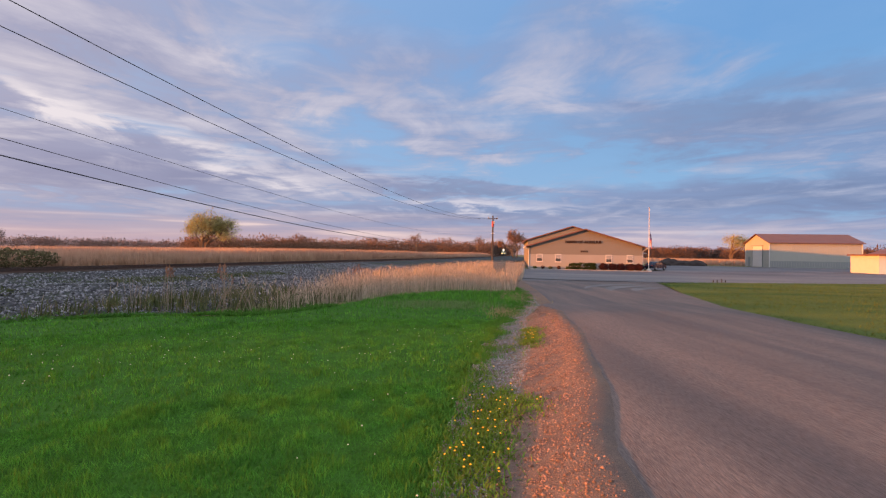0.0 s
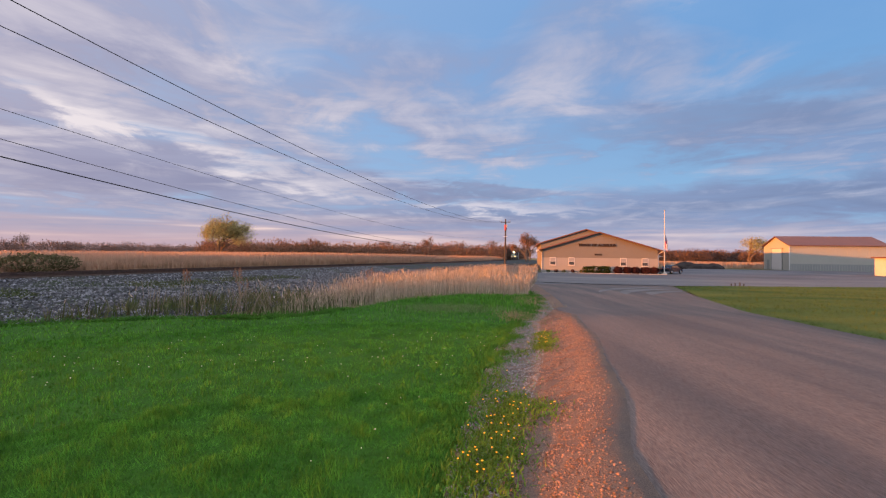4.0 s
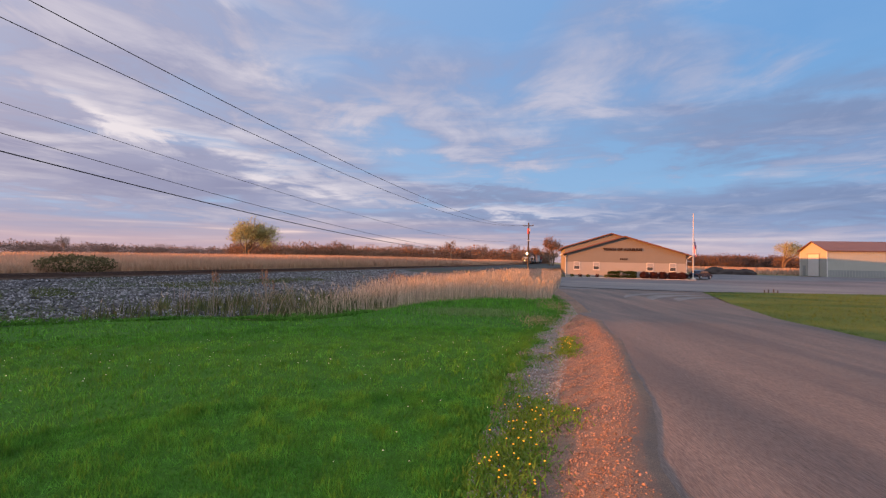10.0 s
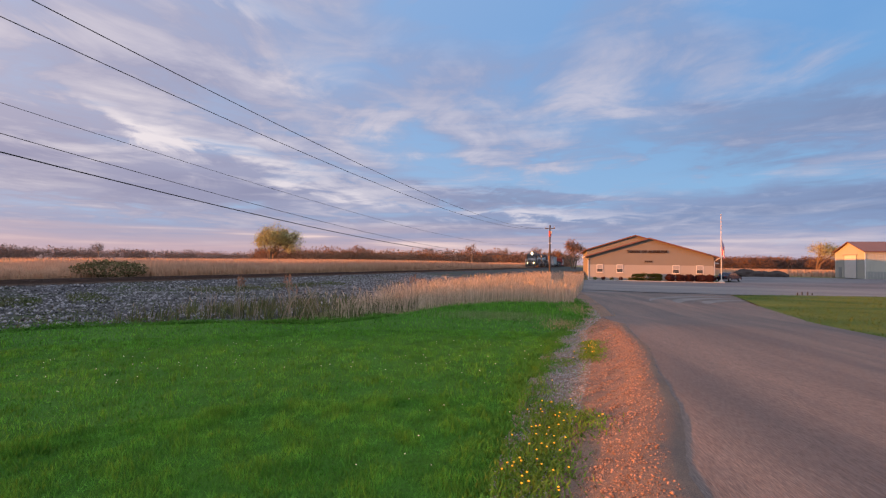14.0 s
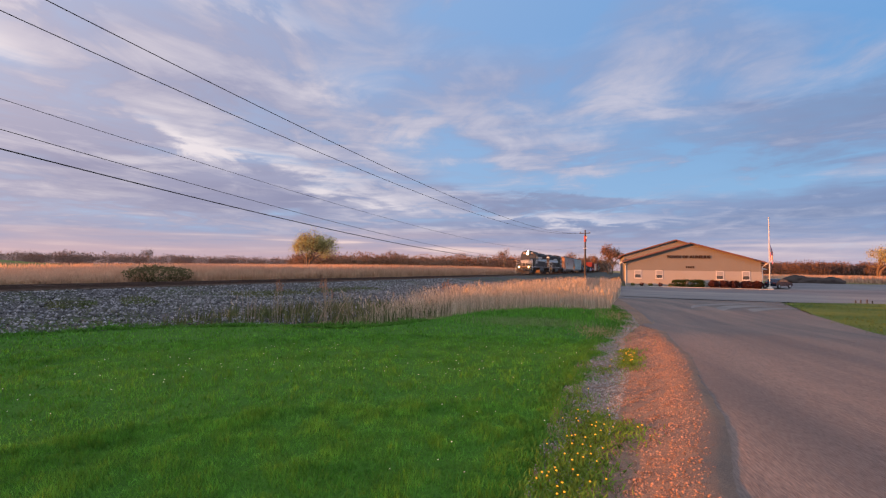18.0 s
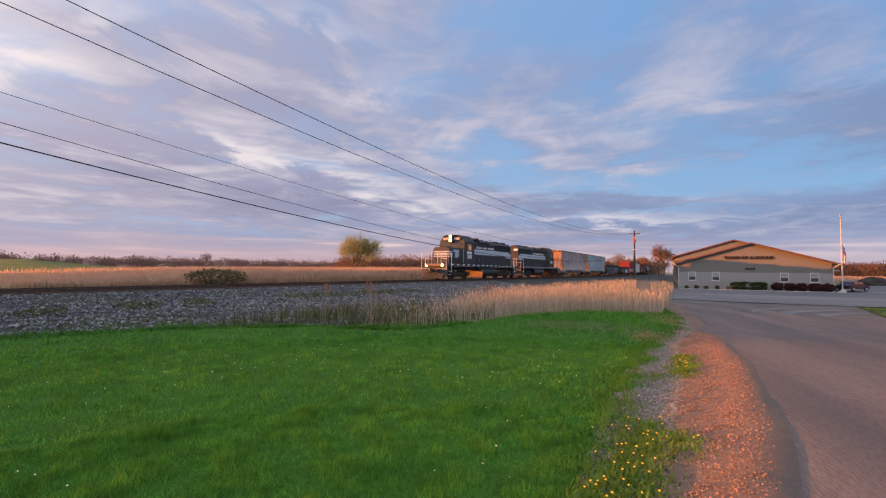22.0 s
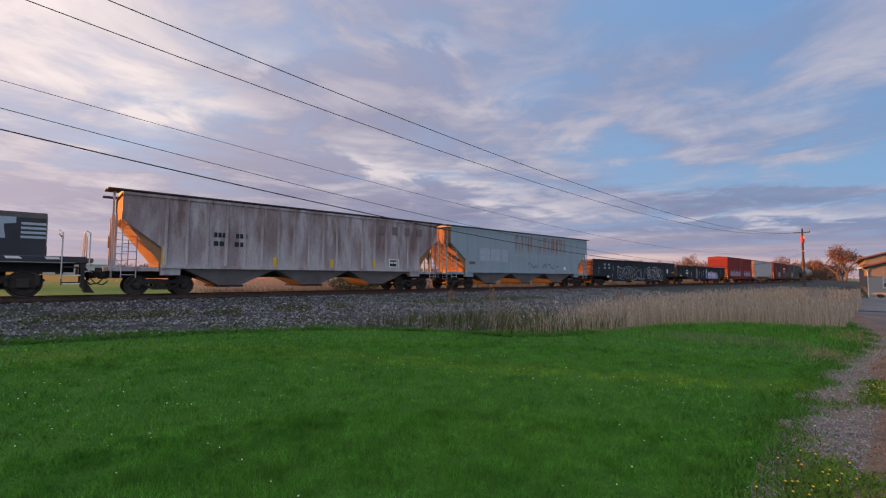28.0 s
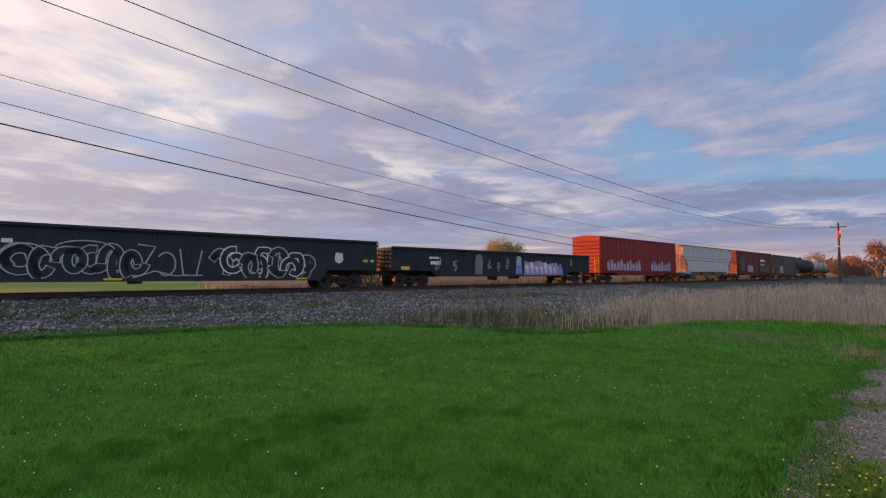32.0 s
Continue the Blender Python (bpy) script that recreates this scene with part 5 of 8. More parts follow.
def town_building():
    b = thing("town_building", "low tan gabled town building with brown roof", "building", pose(10.6, 54.05, 0, 0, 0, -9))
    W, D, ze, zr, band = 13.15, 9.0, 2.75, 4.75, 1.75
    xm = W / 2
    part("lower_wall", MB().box(0, W, 0, 0.2, -0.06, band), m_siding2, b)
    part("upper_wall", MB().prism([(0, band), (W, band), (W, ze), (xm, zr), (0, ze)], 0, 0.2), m_siding, b)
    ribs = MB()
    x = 0.15
    while x < W:
        top = ze + (zr - ze) * (1 - abs(x - xm) / xm) - 0.05
        ribs.box(x - 0.018, x + 0.018, -0.009, -0.001, band + 0.01, top)
        x += 0.3
    part("siding_ribs", ribs, m_siding, b, kind="stuff")
    for k in range(8):
        z = 0.1 + k * 0.2
        part("lap_board", MB().prism([(-0.012, z), (-0.002, z + 0.19), (-0.002, z)], 0, W, "x"), m_siding2, b)
    part("side_wall", MB().box(0, 0.2, 0.2, D, -0.06, ze), m_siding, b)
    part("side_wall", MB().box(W - 0.2, W, 0.2, D, -0.06, ze), m_siding, b)
    slope = (zr - ze) / xm
    for sgn, xe in ((-1, 0), (1, W)):
        ex, ez = xe + sgn * 0.45, ze - 0.45 * slope
        part("roof", MB().prism([(ex, ez), (xm, zr), (xm, zr + 0.14), (ex, ez + 0.14)], -0.4, D), m_roofbrown, b)
        part("gutter", MB().box(ex - 0.06, ex + 0.06, -0.4, D, ez - 0.04, ez + 0.1), m_white, b)
        part("downpipe", MB().path([(ex, -0.3, ez), (xe + sgn * 0.05, -0.05, ez - 0.35), (xe + sgn * 0.05, -0.05, 0.0)], 0.045), m_white, b)
    # taller wing behind
    a0, a1, w0, w1, we, wr, wm = 0.2, 13.1, 11.9, 32.0, 3.85, 5.85, 6.65
    part("rear_gable", MB().prism([(a0, -0.06), (a1, -0.06), (a1, we), (wm, wr), (a0, we)], w0 + 0.01, w0 + 0.22), m_siding, b)
    part("link_wall", MB().box(0.6, W - 0.6, D, w0, -0.06, ze - 0.1), m_siding, b)
    part("rear_side_wall", MB().box(a0, a0 + 0.2, w0 + 0.22, w1, -0.06, we), m_siding, b)
    part("rear_side_wall", MB().box(a1 - 0.2, a1, w0 + 0.22, w1, -0.06, we), m_siding, b)
    for sgn, xe in ((-1, a0), (1, a1)):
        ex = xe + sgn * 0.5
        ez = we - 0.5 * (wr - we) / (a1 - wm)
        part("rear_roof", MB().prism([(ex, ez), (wm, wr), (wm, wr + 0.16), (ex, ez + 0.16)], w0 - 0.3, w1), m_roofbrown, b)
    for wx in (1.25, 3.45, 9.35, 11.75):
        w = part("window", MB().box(wx - 0.36, wx + 0.36, -0.05, -0.014, 0.84, 1.78), m_white, b)
        for k, (za, zb) in enumerate(((0.90, 1.27), (1.31, 1.72))):
            part("pane", MB().box(wx - 0.30, wx + 0.30, -0.058, -0.051, za, zb), m_glass if k == 0 else m_greyblind, w)
        part("sill", MB().box(wx - 0.4, wx + 0.4, -0.11, -0.052, 0.79, 0.84), m_white, w)
    part("base_curb", MB().box(-0.1, W + 0.6, -1.5, -1.3, -0.06, -0.005), m_concrete, b)
    # added here in place of a roof edge on another building behind
    part("side_awning", MB().prism([(W + 0.002, 2.15), (W + 1.1, 1.98), (W + 1.1, 2.06), (W + 0.002, 2.3)], 2, 6), m_metal, b)
    y0 = 0.0

    def letters(text, size, x, z, material):
        c = bpy.data.curves.new("letters", "FONT")
        c.body, c.size, c.extrude, c.align_x = text, size, 0.03, "CENTER"
        c.offset = 0.02
        c.space_character = 1.12
        o = new("letters", c)
        dg = bpy.context.evaluated_depsgraph_get()
        me = bpy.data.meshes.new_from_object(o.evaluated_get(dg))
        bpy.data.objects.remove(o)
        me.materials.clear()
        me.materials.append(material)
        ob = new("sign_letters", me)
        ob.parent = b
        ob.matrix_basis = pose(x, y0 - 0.06, z, 90, 0, 0)
        return ob

    tagged(letters("TOWN OF AURELIUS", 0.41, 6.35, 3.15, m_sign), "dark raised capital letters")
    for k in range(4):
        part("number_bar", MB().box(6.1 + k * 0.22, 6.25 + k * 0.22, -0.06, -0.024, 2.06, 2.26), m_sign, b)
    return b


town_building()
shrub(*by_building(6.25, -0.8), 3.0, 0.82, 21, m_hedge, "clipped evergreen hedge along the town building", "hedge", 5200, True, "hedge")
for i, x in enumerate((8.6, 9.6, 10.55, 11.65, 12.5)):
    shrub(*by_building(x, -0.8), 1.0 if i < 3 else 1.2, 0.8, 22 + i, m_redbush, "rounded dark-red clipped shrub by the town building", "shrub", 2000)
for i, x in enumerate((0.7, 1.6, 2.5, 3.5, 4.5)):
    shrub(*by_building(x, -0.6), 0.45, 0.35 + 0.05 * (i % 2), 32 + i, m_redbush if i % 2 else m_weed, "small low shrub beside the town building wall", "shrub", 300)


def flagpole(x, y, h):
    t = thing("flagpole", "white flagpole with a flag hanging at half staff", "flagpole", pose(x, y, -0.03))
    part("pole", MB().tube((0, 0, 0), (0, 0, h), 0.05, 10, 0.03), m_white, t)
    part("base", MB().lathe([(0, 0.30), (0.12, 0.28), (0.2, 0.12), (0.3, 0.10)], (0, 0, 0), "z", 14), m_concrete, t)
    part("finial", MB().lathe([(0, 0.02), (0.05, 0.08), (0.1, 0.08), (0.15, 0.01)], (0, 0, h), "z", 10), m_metal, t)
    part("halyard", MB().tube((0.10, 0, 1.0), (0.06, 0, h - 0.1), 0.008, 5), m_white, t)
    flag = part("flag", MB().box(0.07, 0.10, -0.015, 0.015, h * 0.50 - 0.9, h * 0.50 + 0.9), m_flagwhite, t, "limp striped cloth flag")
    # limp folds hang almost straight down
    for k in range(9):
        x0 = 0.09 + 0.028 * k
        z1 = h * 0.50 + 0.9 - 0.11 * k
        z0 = h * 0.50 - 0.75 + 0.10 * (k % 3) - 0.05 * k
        y0 = 0.09 * math.sin(k * 1.7)
        part("stripe", MB().box(x0, x0 + 0.04, y0 - 0.03, y0 + 0.03, z0, z1 if k > 3 else z1 - 0.75, 0.012), m_flagred if k % 2 == 0 else m_flagwhite, flag)
        if k <= 3:
            part("canton", MB().box(x0, x0 + 0.04, y0 - 0.032, y0 + 0.032, z1 - 0.745, z1, 0.012), m_flagblue, flag)


flagpole(*(az_place(25.09, 57.0)), 7.35)


def parked_car(x, y, rz):
    t = thing("parked_car", "dark blue hatchback parked beside the town building", "car", pose(x, y, -0.03, 0, 0, rz))
    prof = [(-2.15, 0.35), (-2.18, 0.75), (-1.95, 0.98), (-1.55, 1.08), (-1.15, 1.42), (-0.3, 1.5), (0.45, 1.42), (1.15, 0.98), (2.0, 0.82), (2.15, 0.6), (2.12, 0.32)]
    body = part("body", MB().prism(prof, -0.86, 0.86), m_carpaint, t)
    for sy in (-1, 1):
        y0, y1 = (0.862, 0.875) if sy > 0 else (-0.875, -0.862)
        part("side_window", MB().prism([(-1.35, 1.06), (-1.05, 1.36), (-0.3, 1.42), (-0.3, 1.06)], y0, y1), m_glass, t)
        part("side_window", MB().prism([(-0.22, 1.06), (-0.22, 1.42), (0.4, 1.36), (0.95, 1.04)], y0, y1), m_glass, t)
        for wx in (-1.35, 1.4):
            w = part("wheel", MB().lathe([(-0.1, 0.24), (-0.09, 0.33), (0.09, 0.33), (0.1, 0.24)], (wx, sy * 0.80, 0.33), "y", 18), m_rubber, t)
            part("rim", MB().lathe([(-0.105, 0.05), (-0.1, 0.2), (0.1, 0.2), (0.105, 0.05)], (wx, sy * 0.815, 0.33), "y", 14), m_metal, w)
        part("tail_lamp", MB().box(-2.21, -2.14, sy * 0.6 - 0.14, sy * 0.6 + 0.14, 0.78, 0.92), m_transformer, t)
        part("headlight", MB().box(2.06, 2.16, sy * 0.6 - 0.16, sy * 0.6 + 0.16, 0.62, 0.76), m_glass, t)
    part("windscreen", MB().prism([(0.47, 1.40), (1.12, 1.0), (1.14, 1.02), (0.49, 1.42)], -0.7, 0.7), m_glass, t)
    part("rear_bumper", MB().box(-2.26, -2.12, -0.8, 0.8, 0.36, 0.56, 0.03), m_carpaint, t)
    return t


parked_car(26.9, 55.6, 34)


def dirt_mound(x, y, w, h, seed):
    bm = bmesh.new()
    bmesh.ops.create_icosphere(bm, subdivisions=4, radius=1)
    for p in bm.verts:
        k = 1 + 0.18 * noise.noise(p.co * 1.6 + Vector((seed, 0, 0))) + 0.05 * noise.noise(p.co * 6)
        p.co = Vector((p.co.x * w / 2 * k, p.co.y * w * 0.35 * k, max(-0.1, h * p.co.z * k)))
    me = bpy.data.meshes.new("dirt_mound")
    bm.to_mesh(me)
    bm.free()
    me.materials.append(m_dirt)
    ob = new("dirt_mound", me)
    ob.matrix_basis = pose(x, y, -0.05)
    tagged(ob, "dark mound of dumped soil at the lot's edge", "mound", "dirt mounds")


for i, (a, w, h) in enumerate(((27.2, 4.6, 1.35), (28.5, 4.6, 1.05), (29.8, 4.4, 1.15))):
    dirt_mound(*az_place(a, 101), w, h, i * 5)


# ---- metal sheds ----
def metal_shed():
    t = thing("metal_shed", "ivory metal shed with a brown roof and grey base", "shed", pose(62.6, 84.3, -0.06, 0, 0, -6.5))
    Lx, D, ze, zr = 16.2, 8.0, 4.75, 6.5
    part("front_wall", MB().box(0, Lx, 0, 0.15, 1.25, ze), m_shed, t)
    part("front_base", MB().box(0, Lx, -0.01, 0.15, 0, 1.25), m_shedlow, t)
    part("back_wall", MB().box(0, Lx, D - 0.15, D, 0, ze), m_shed, t)
    for x in (0, Lx - 0.15):
        part("gable_wall", MB().prism([(0.15, 0), (D - 0.15, 0), (D - 0.15, ze), (D / 2, zr), (0.15, ze)], x, x + 0.15, "x"), m_shed, t)
    part("roof", MB().prism([(-0.4, ze - 0.12), (D / 2, zr), (D / 2, zr + 0.12), (-0.4, ze)], -0.4, Lx + 0.4, "x"), m_roofbrown, t)
    part("roof", MB().prism([(D + 0.4, ze - 0.12), (D / 2, zr), (D / 2, zr + 0.12), (D + 0.4, ze)], -0.4, Lx + 0.4, "x"), m_roofbrown, t)
    d = part("sliding_door", MB().box(-0.08, -0.01, 2.2, 5.4, 0.05, 4.1), m_white, t)
    part("door_track", MB().box(-0.12, -0.01, 1.8, 5.9, 4.12, 4.3), m_shedlow, t)
    for k in (2.15, 5.45):
        part("door_trim", MB().box(-0.1, -0.01, k - 0.08, k + 0.04, 0.05, 4.12), m_shedlow, t)
    for x, y in ((-0.02, -0.02), (Lx, -0.02), (-0.02, D)):
        part("corner_trim", MB().box(x - 0.05, x + 0.07, y - 0.05, y + 0.07, 0, ze - 0.1), m_white, t)
    ribs = MB()
    x = 0.3
    while x < Lx:
        ribs.box(x - 0.02, x + 0.02, -0.03, -0.011, 0.02, ze - 0.15)
        x += 0.45
    part("wall_ribs", ribs, m_shed, t, kind="stuff")
    part("service_door", MB().box(-0.06, -0.01, 6.3, 7.1, 0.05, 2.0), m_shedlow, t)


metal_shed()


def white_garage():
    t = thing("white_garage", "low white flat-roofed garage with a gabled part behind", "garage", pose(53.2, 53.6, -0.06, 0, 0, -12))
    part("wall", MB().box(0, 4.15, 0, 5, 0, 2.25), m_white, t)
    part("roof_edge", MB().box(-0.3, 4.2, -0.35, 5.2, 2.26, 2.42), m_roofbrown, t)
    part("gabled_part", MB().prism([(4.2, 0), (14, 0), (14, 2.5), (9.1, 4.3), (4.2, 2.5)], -0.1, 8), m_white, t)
    for x0, x1 in ((3.9, 9.1), (14.3, 9.1)):
        part("gable_roof", MB().prism([(x0, 2.42), (x1, 4.33), (x1, 4.45), (x0, 2.54)], -0.35, 8.2), m_roofbrown, t)
    part("downpipe", MB().tube((4.1, -0.16, 0), (4.1, -0.16, 2.4), 0.05, 8), m_shedlow, t)
    part("door", MB().box(6.2, 7.1, -0.14, -0.105, 0.05, 2.0), m_shedlow, t)
    part("meter_box", MB().box(1.0, 1.3, -0.14, -0.005, 0.15, 0.5), m_metal, t)


white_garage()


def far_barn():
    x, y = az_place(-72.5, 190)
    t = thing("far_barn", "long low white metal barn across the fields", "barn", pose(x, y, 1.05, 0, 0, 72))
    part("wall", MB().box(-13, 10, 0, 9, 0, 3.4), m_white, t)
    part("roof", MB().prism([(-0.4, 3.42), (4.5, 5.6), (9.4, 3.42)], -13.3, 10.3, "x"), m_metal, t)
    for k in range(4):
        part("door", MB().box(-11 + k * 5, -9 + k * 5, -0.06, -0.01, 0, 2.4), m_rubber, t)


far_barn()


# ---- poles and wires ----
WIRE_AZ = radians(16.0)
WT, WN = Vector((math.sin(WIRE_AZ), math.cos(WIRE_AZ), 0)), Vector((-math.cos(WIRE_AZ), math.sin(WIRE_AZ), 0))
POLE_S, POLE_D = 68 * math.cos(WIRE_AZ - radians(6.42)), 68 * math.sin(WIRE_AZ - radians(6.42))


def wire_pt(s, z, off=0.0):
    p = WT * s + WN * (POLE_D + off)
    return (p.x, p.y, z)


def utility_pole(s, h, label, full=True):
    p = wire_pt(s, 0)
    t = thing("utility_pole", label, "pole", pose(p[0], p[1], -0.06, 0, 0, -math.degrees(WIRE_AZ)))
    part("mast", MB().tube((0, 0, 0), (0, 0, h), 0.15, 12, 0.095), m_pole, t)
    if full:
        arm = part("crossarm", MB().box(-0.75, 0.75, -0.16, -0.05, h - 0.55, h - 0.43, 0.01), m_pole, t)
        for x in (-0.68, 0.68):
            part("insulator", MB().lathe([(0, 0.03), (0.06, 0.06), (0.1, 0.04), (0.16, 0.06), (0.2, 0.02)], (x, -0.1, h - 0.42), "z", 10), m_metal, arm)
        part("marker_band", MB().lathe([(0, 0.15), (0.02, 0.19), (0.85, 0.185), (0.87, 0.14)], (0, 0, h - 1.75), "z", 12), m_transformer, t, "faded red sleeve round the mast")
        part("cutout", MB().box(0.12, 0.3, -0.2, -0.1, h - 1.3, h - 0.9), m_metal, t)
        part("bracket", MB().box(-0.3, 0.3, -0.14, -0.08, 4.9, 5.0), m_metal, t)
    return t


utility_pole(POLE_S, 7.65, "weathered wooden utility pole with one crossarm and red sleeve")
utility_pole(-14.0, 9.4, "weathered wooden utility pole by the lawn", False)


def wire(name, pts, off, r, label):
    """One cable that sags through three heights given along the line."""
    (s0, z0), (s1, z1), (s2, z2) = pts
    c = np.polyfit([s0, s1, s2], [z0, z1, z2], 2)
    q = [wire_pt(s, float(np.polyval(c, s)), off) for s in np.linspace(-14, POLE_S, 90)]
    n = 5
    v, f = [], []
    for p in q:
        for i in range(n):
            w = 2 * math.pi * i / n
            v.append((p[0] - math.cos(WIRE_AZ) * r * math.cos(w), p[1] + math.sin(WIRE_AZ) * r * math.cos(w), p[2] + r * math.sin(w)))
    for k in range(len(q) - 1):
        f += [(k * n + i, k * n + (i + 1) % n, (k + 1) * n + (i + 1) % n, (k + 1) * n + i) for i in range(n)]
    return tagged(part(name, MB().add(v, f), m_wire), label, "wire", "overhead wires")


wire("overhead_wire", ((0.0, 7.06), (24.0, 5.48), (POLE_S, 7.2)), -0.68, 0.011, "black power line sagging between utility poles")
wire("overhead_wire", ((0.0, 7.06), (24.0, 5.53), (POLE_S, 7.2)), 0.68, 0.011, "black power line sagging between utility poles")
wire("overhead_wire", ((0.0, 5.11), (12.0, 4.12), (POLE_S, 5.3)), 0.1, 0.006, "thin neutral wire sagging between utility poles")
wire("overhead_wire", ((0.0, 4.60), (15.0, 3.23), (POLE_S, 4.3)), 0.2, 0.008, "black telephone cable sagging between utility poles")
wire("overhead_wire", ((0.0, 4.14), (12.0, 3.06), (POLE_S, 4.7)), -0.1, 0.014, "thick black telephone cable sagging between poles")


# small things by the pole and the lot
# pale beam made up to stand for a sunlit strip of far road
t_ = thing("lit_strip_beam", "low pale beam standing in for a lit road strip", "barrier", pose(8.4, 62.0, 0))
part("beam", MB().box(0, 2.8, 0, 0.25, 0.25, 0.42), m_concrete, t_)
for x in (0.2, 1.4, 2.6):
    part("post", MB().box(x - 0.1, x + 0.1, 0.05, 0.2, -0.16, 0.25), m_concrete, t_)
t_ = thing("rubbish_bin", "black wheeled rubbish bin beside the building", "bin", pose(10.0, 54.6, -0.06))
part("body", MB().prism([(-0.28, 0), (0.28, 0), (0.34, 0.95), (-0.34, 0.95)], -0.3, 0.3), m_rubber, t_)
part("lid", MB().box(-0.37, 0.37, -0.34, 0.36, 0.955, 1.02, 0.02), m_rubber, t_)
for i in range(4):
    x, y = 18.1 + i * 0.28, 29.4 + 0.05 * (i % 2)
    t_ = thing("marker_stake", "short pale wooden stake in the verge", "stake", pose(x, y, -0.03), "verge stakes")
    part("stake", MB().box(-0.03, 0.03, -0.02, 0.02, 0, 0.2 + 0.04 * (i % 3)), m_pole, t_)

# the town site is pushed out from the eye to fit the camera's view
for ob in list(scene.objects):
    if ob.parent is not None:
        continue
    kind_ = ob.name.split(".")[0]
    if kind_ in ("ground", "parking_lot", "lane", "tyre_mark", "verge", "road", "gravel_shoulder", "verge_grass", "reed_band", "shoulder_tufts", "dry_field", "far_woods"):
        scale_about_eye(ob)
    elif kind_ in ("town_building", "hedge", "shrub", "flagpole", "dirt_mound", "metal_shed", "white_garage", "lit_strip_beam", "tree"):
        scale_thing_about_eye(ob)
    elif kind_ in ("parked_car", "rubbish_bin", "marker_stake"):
        scale_thing_about_eye(ob, False)

# ---- the train ----
m_black = mat("black_loco_paint", (0.046, 0.051, 0.062), 0.62, spec=0.12, second=(0.068, 0.071, 0.080), scale=1.2, amount=0.6, grain=40, grain_amount=0.2, bump=0.04, third=(0.060, 0.053, 0.049), third_scale=0.6)
m_stripe = mat("pale_grey_stripe", (0.40, 0.49, 0.58), 0.7, spec=0.15, second=(0.34, 0.41, 0.48), scale=1.4, amount=0.6, grain=40, grain_amount=0.1, bump=0.03)
m_marks = mat("white_lettering", (0.72, 0.72, 0.72), 0.6, grain=40, grain_amount=0.12, bump=0)
m_grime = mat("grimy_running_gear", (0.040, 0.038, 0.037), 0.85, 0.0, spec=0.15, second=(0.075, 0.058, 0.046), scale=3, amount=0.7, grain=40, bump=0.15)
m_tread = mat("worn_wheel_steel", (0.10, 0.085, 0.075), 0.5, 0.6, second=(0.05, 0.042, 0.036), scale=3, amount=0.7, grain=40, bump=0.05)
m_grille = mat("dark_radiator_grille", (0.010, 0.010, 0.012), 0.7, grain=90, grain_amount=0.4, bump=0.3)
# brown puts the low sun's light into the loco's forward faces
m_sunbrown = mat("sun_brown_steel", (0.24, 0.17, 0.12), 0.85, second=(0.16, 0.12, 0.09), scale=4, amount=0.7, grain=40, bump=0.1, spec=0.2)
# both cab materials glow in place of sunlight through the windows; no lamp there
m_cabglow = mat("lit_cab_glass", (0.16, 0.13, 0.11), 0.15, grain=6, grain_amount=0.2, bump=0, emit=(1.0, 0.42, 0.08), emit_strength=0.03)
m_cabsun = mat("cab_lamp", (0.6, 0.3, 0.1), 0.4, grain=6, bump=0, emit=(1.0, 0.32, 0.03), emit_strength=0.28)
m_tank = mat("fuel_tank_black", (0.016, 0.016, 0.018), 0.38, second=(0.03, 0.028, 0.026), scale=2, amount=0.6, grain=30, bump=0.06)
m_handrail = mat("black_handrail", (0.025, 0.025, 0.027), 0.5, grain=30, bump=0)
m_railpale = mat("pale_grab_rail", (0.55, 0.55, 0.54), 0.5, grain=30, bump=0)
m_yellow = mat("safety_yellow", (0.72, 0.47, 0.03), 0.6, second=(0.55, 0.36, 0.05), scale=5, amount=0.5, grain=40, bump=0)
m_lamp = mat("headlight_glow", (0.9, 0.8, 0.6), 0.3, grain=10, bump=0, emit=(1.0, 0.70, 0.30), emit_strength=40.0)
m_ditch = mat("ditch_lamp_glow", (0.9, 0.7, 0.4), 0.3, grain=10, bump=0, emit=(1.0, 0.62, 0.20), emit_strength=9.0)
m_hop1 = mat("weathered_grey_hopper", (0.41, 0.40, 0.42), 0.72, second=(0.140, 0.078, 0.072), scale=1.25, amount=0.88, grain=30, grain_amount=0.16, bump=0.06, third=(0.235, 0.185, 0.195), third_scale=1.1, stretch=(1.3, 1.3, 0.30), zfade=(1.2, 2.6), hard=0.11)
m_hop1low = mat("grey_hopper_bays", (0.27, 0.265, 0.26), 0.75, second=(0.19, 0.16, 0.14), scale=1.5, amount=0.7, grain=30, grain_amount=0.12, bump=0.06)
m_hop2 = mat("faded_blue_grey_hopper", (0.265, 0.36, 0.415), 0.7, second=(0.23, 0.30, 0.335), scale=1.5, amount=0.6, grain=30, grain_amount=0.08, bump=0.05, stretch=(1.6, 1.6, 0.25))
m_rust = mat("streaked_rust", (0.22, 0.095, 0.045), 0.85, second=(0.16, 0.10, 0.07), scale=3, amount=0.8, grain=30, grain_amount=0.25, bump=0.1, stretch=(2, 2, 0.4))
m_gon = mat("faded_black_gondola", (0.020, 0.028, 0.037), 0.75, spec=0.2, second=(0.032, 0.041, 0.051), scale=1.3, amount=0.7, grain=30, grain_amount=0.2, bump=0.06, third=(0.032, 0.035, 0.040), third_scale=0.6)
# orange-brown carries the sunset light on the hopper ends in its colour
m_slope = mat("rusty_slope_sheet", (0.34, 0.19, 0.105), 0.85, second=(0.24, 0.15, 0.09), scale=2.5, amount=0.7, grain=30, grain_amount=0.2, bump=0.06, spec=0.15)
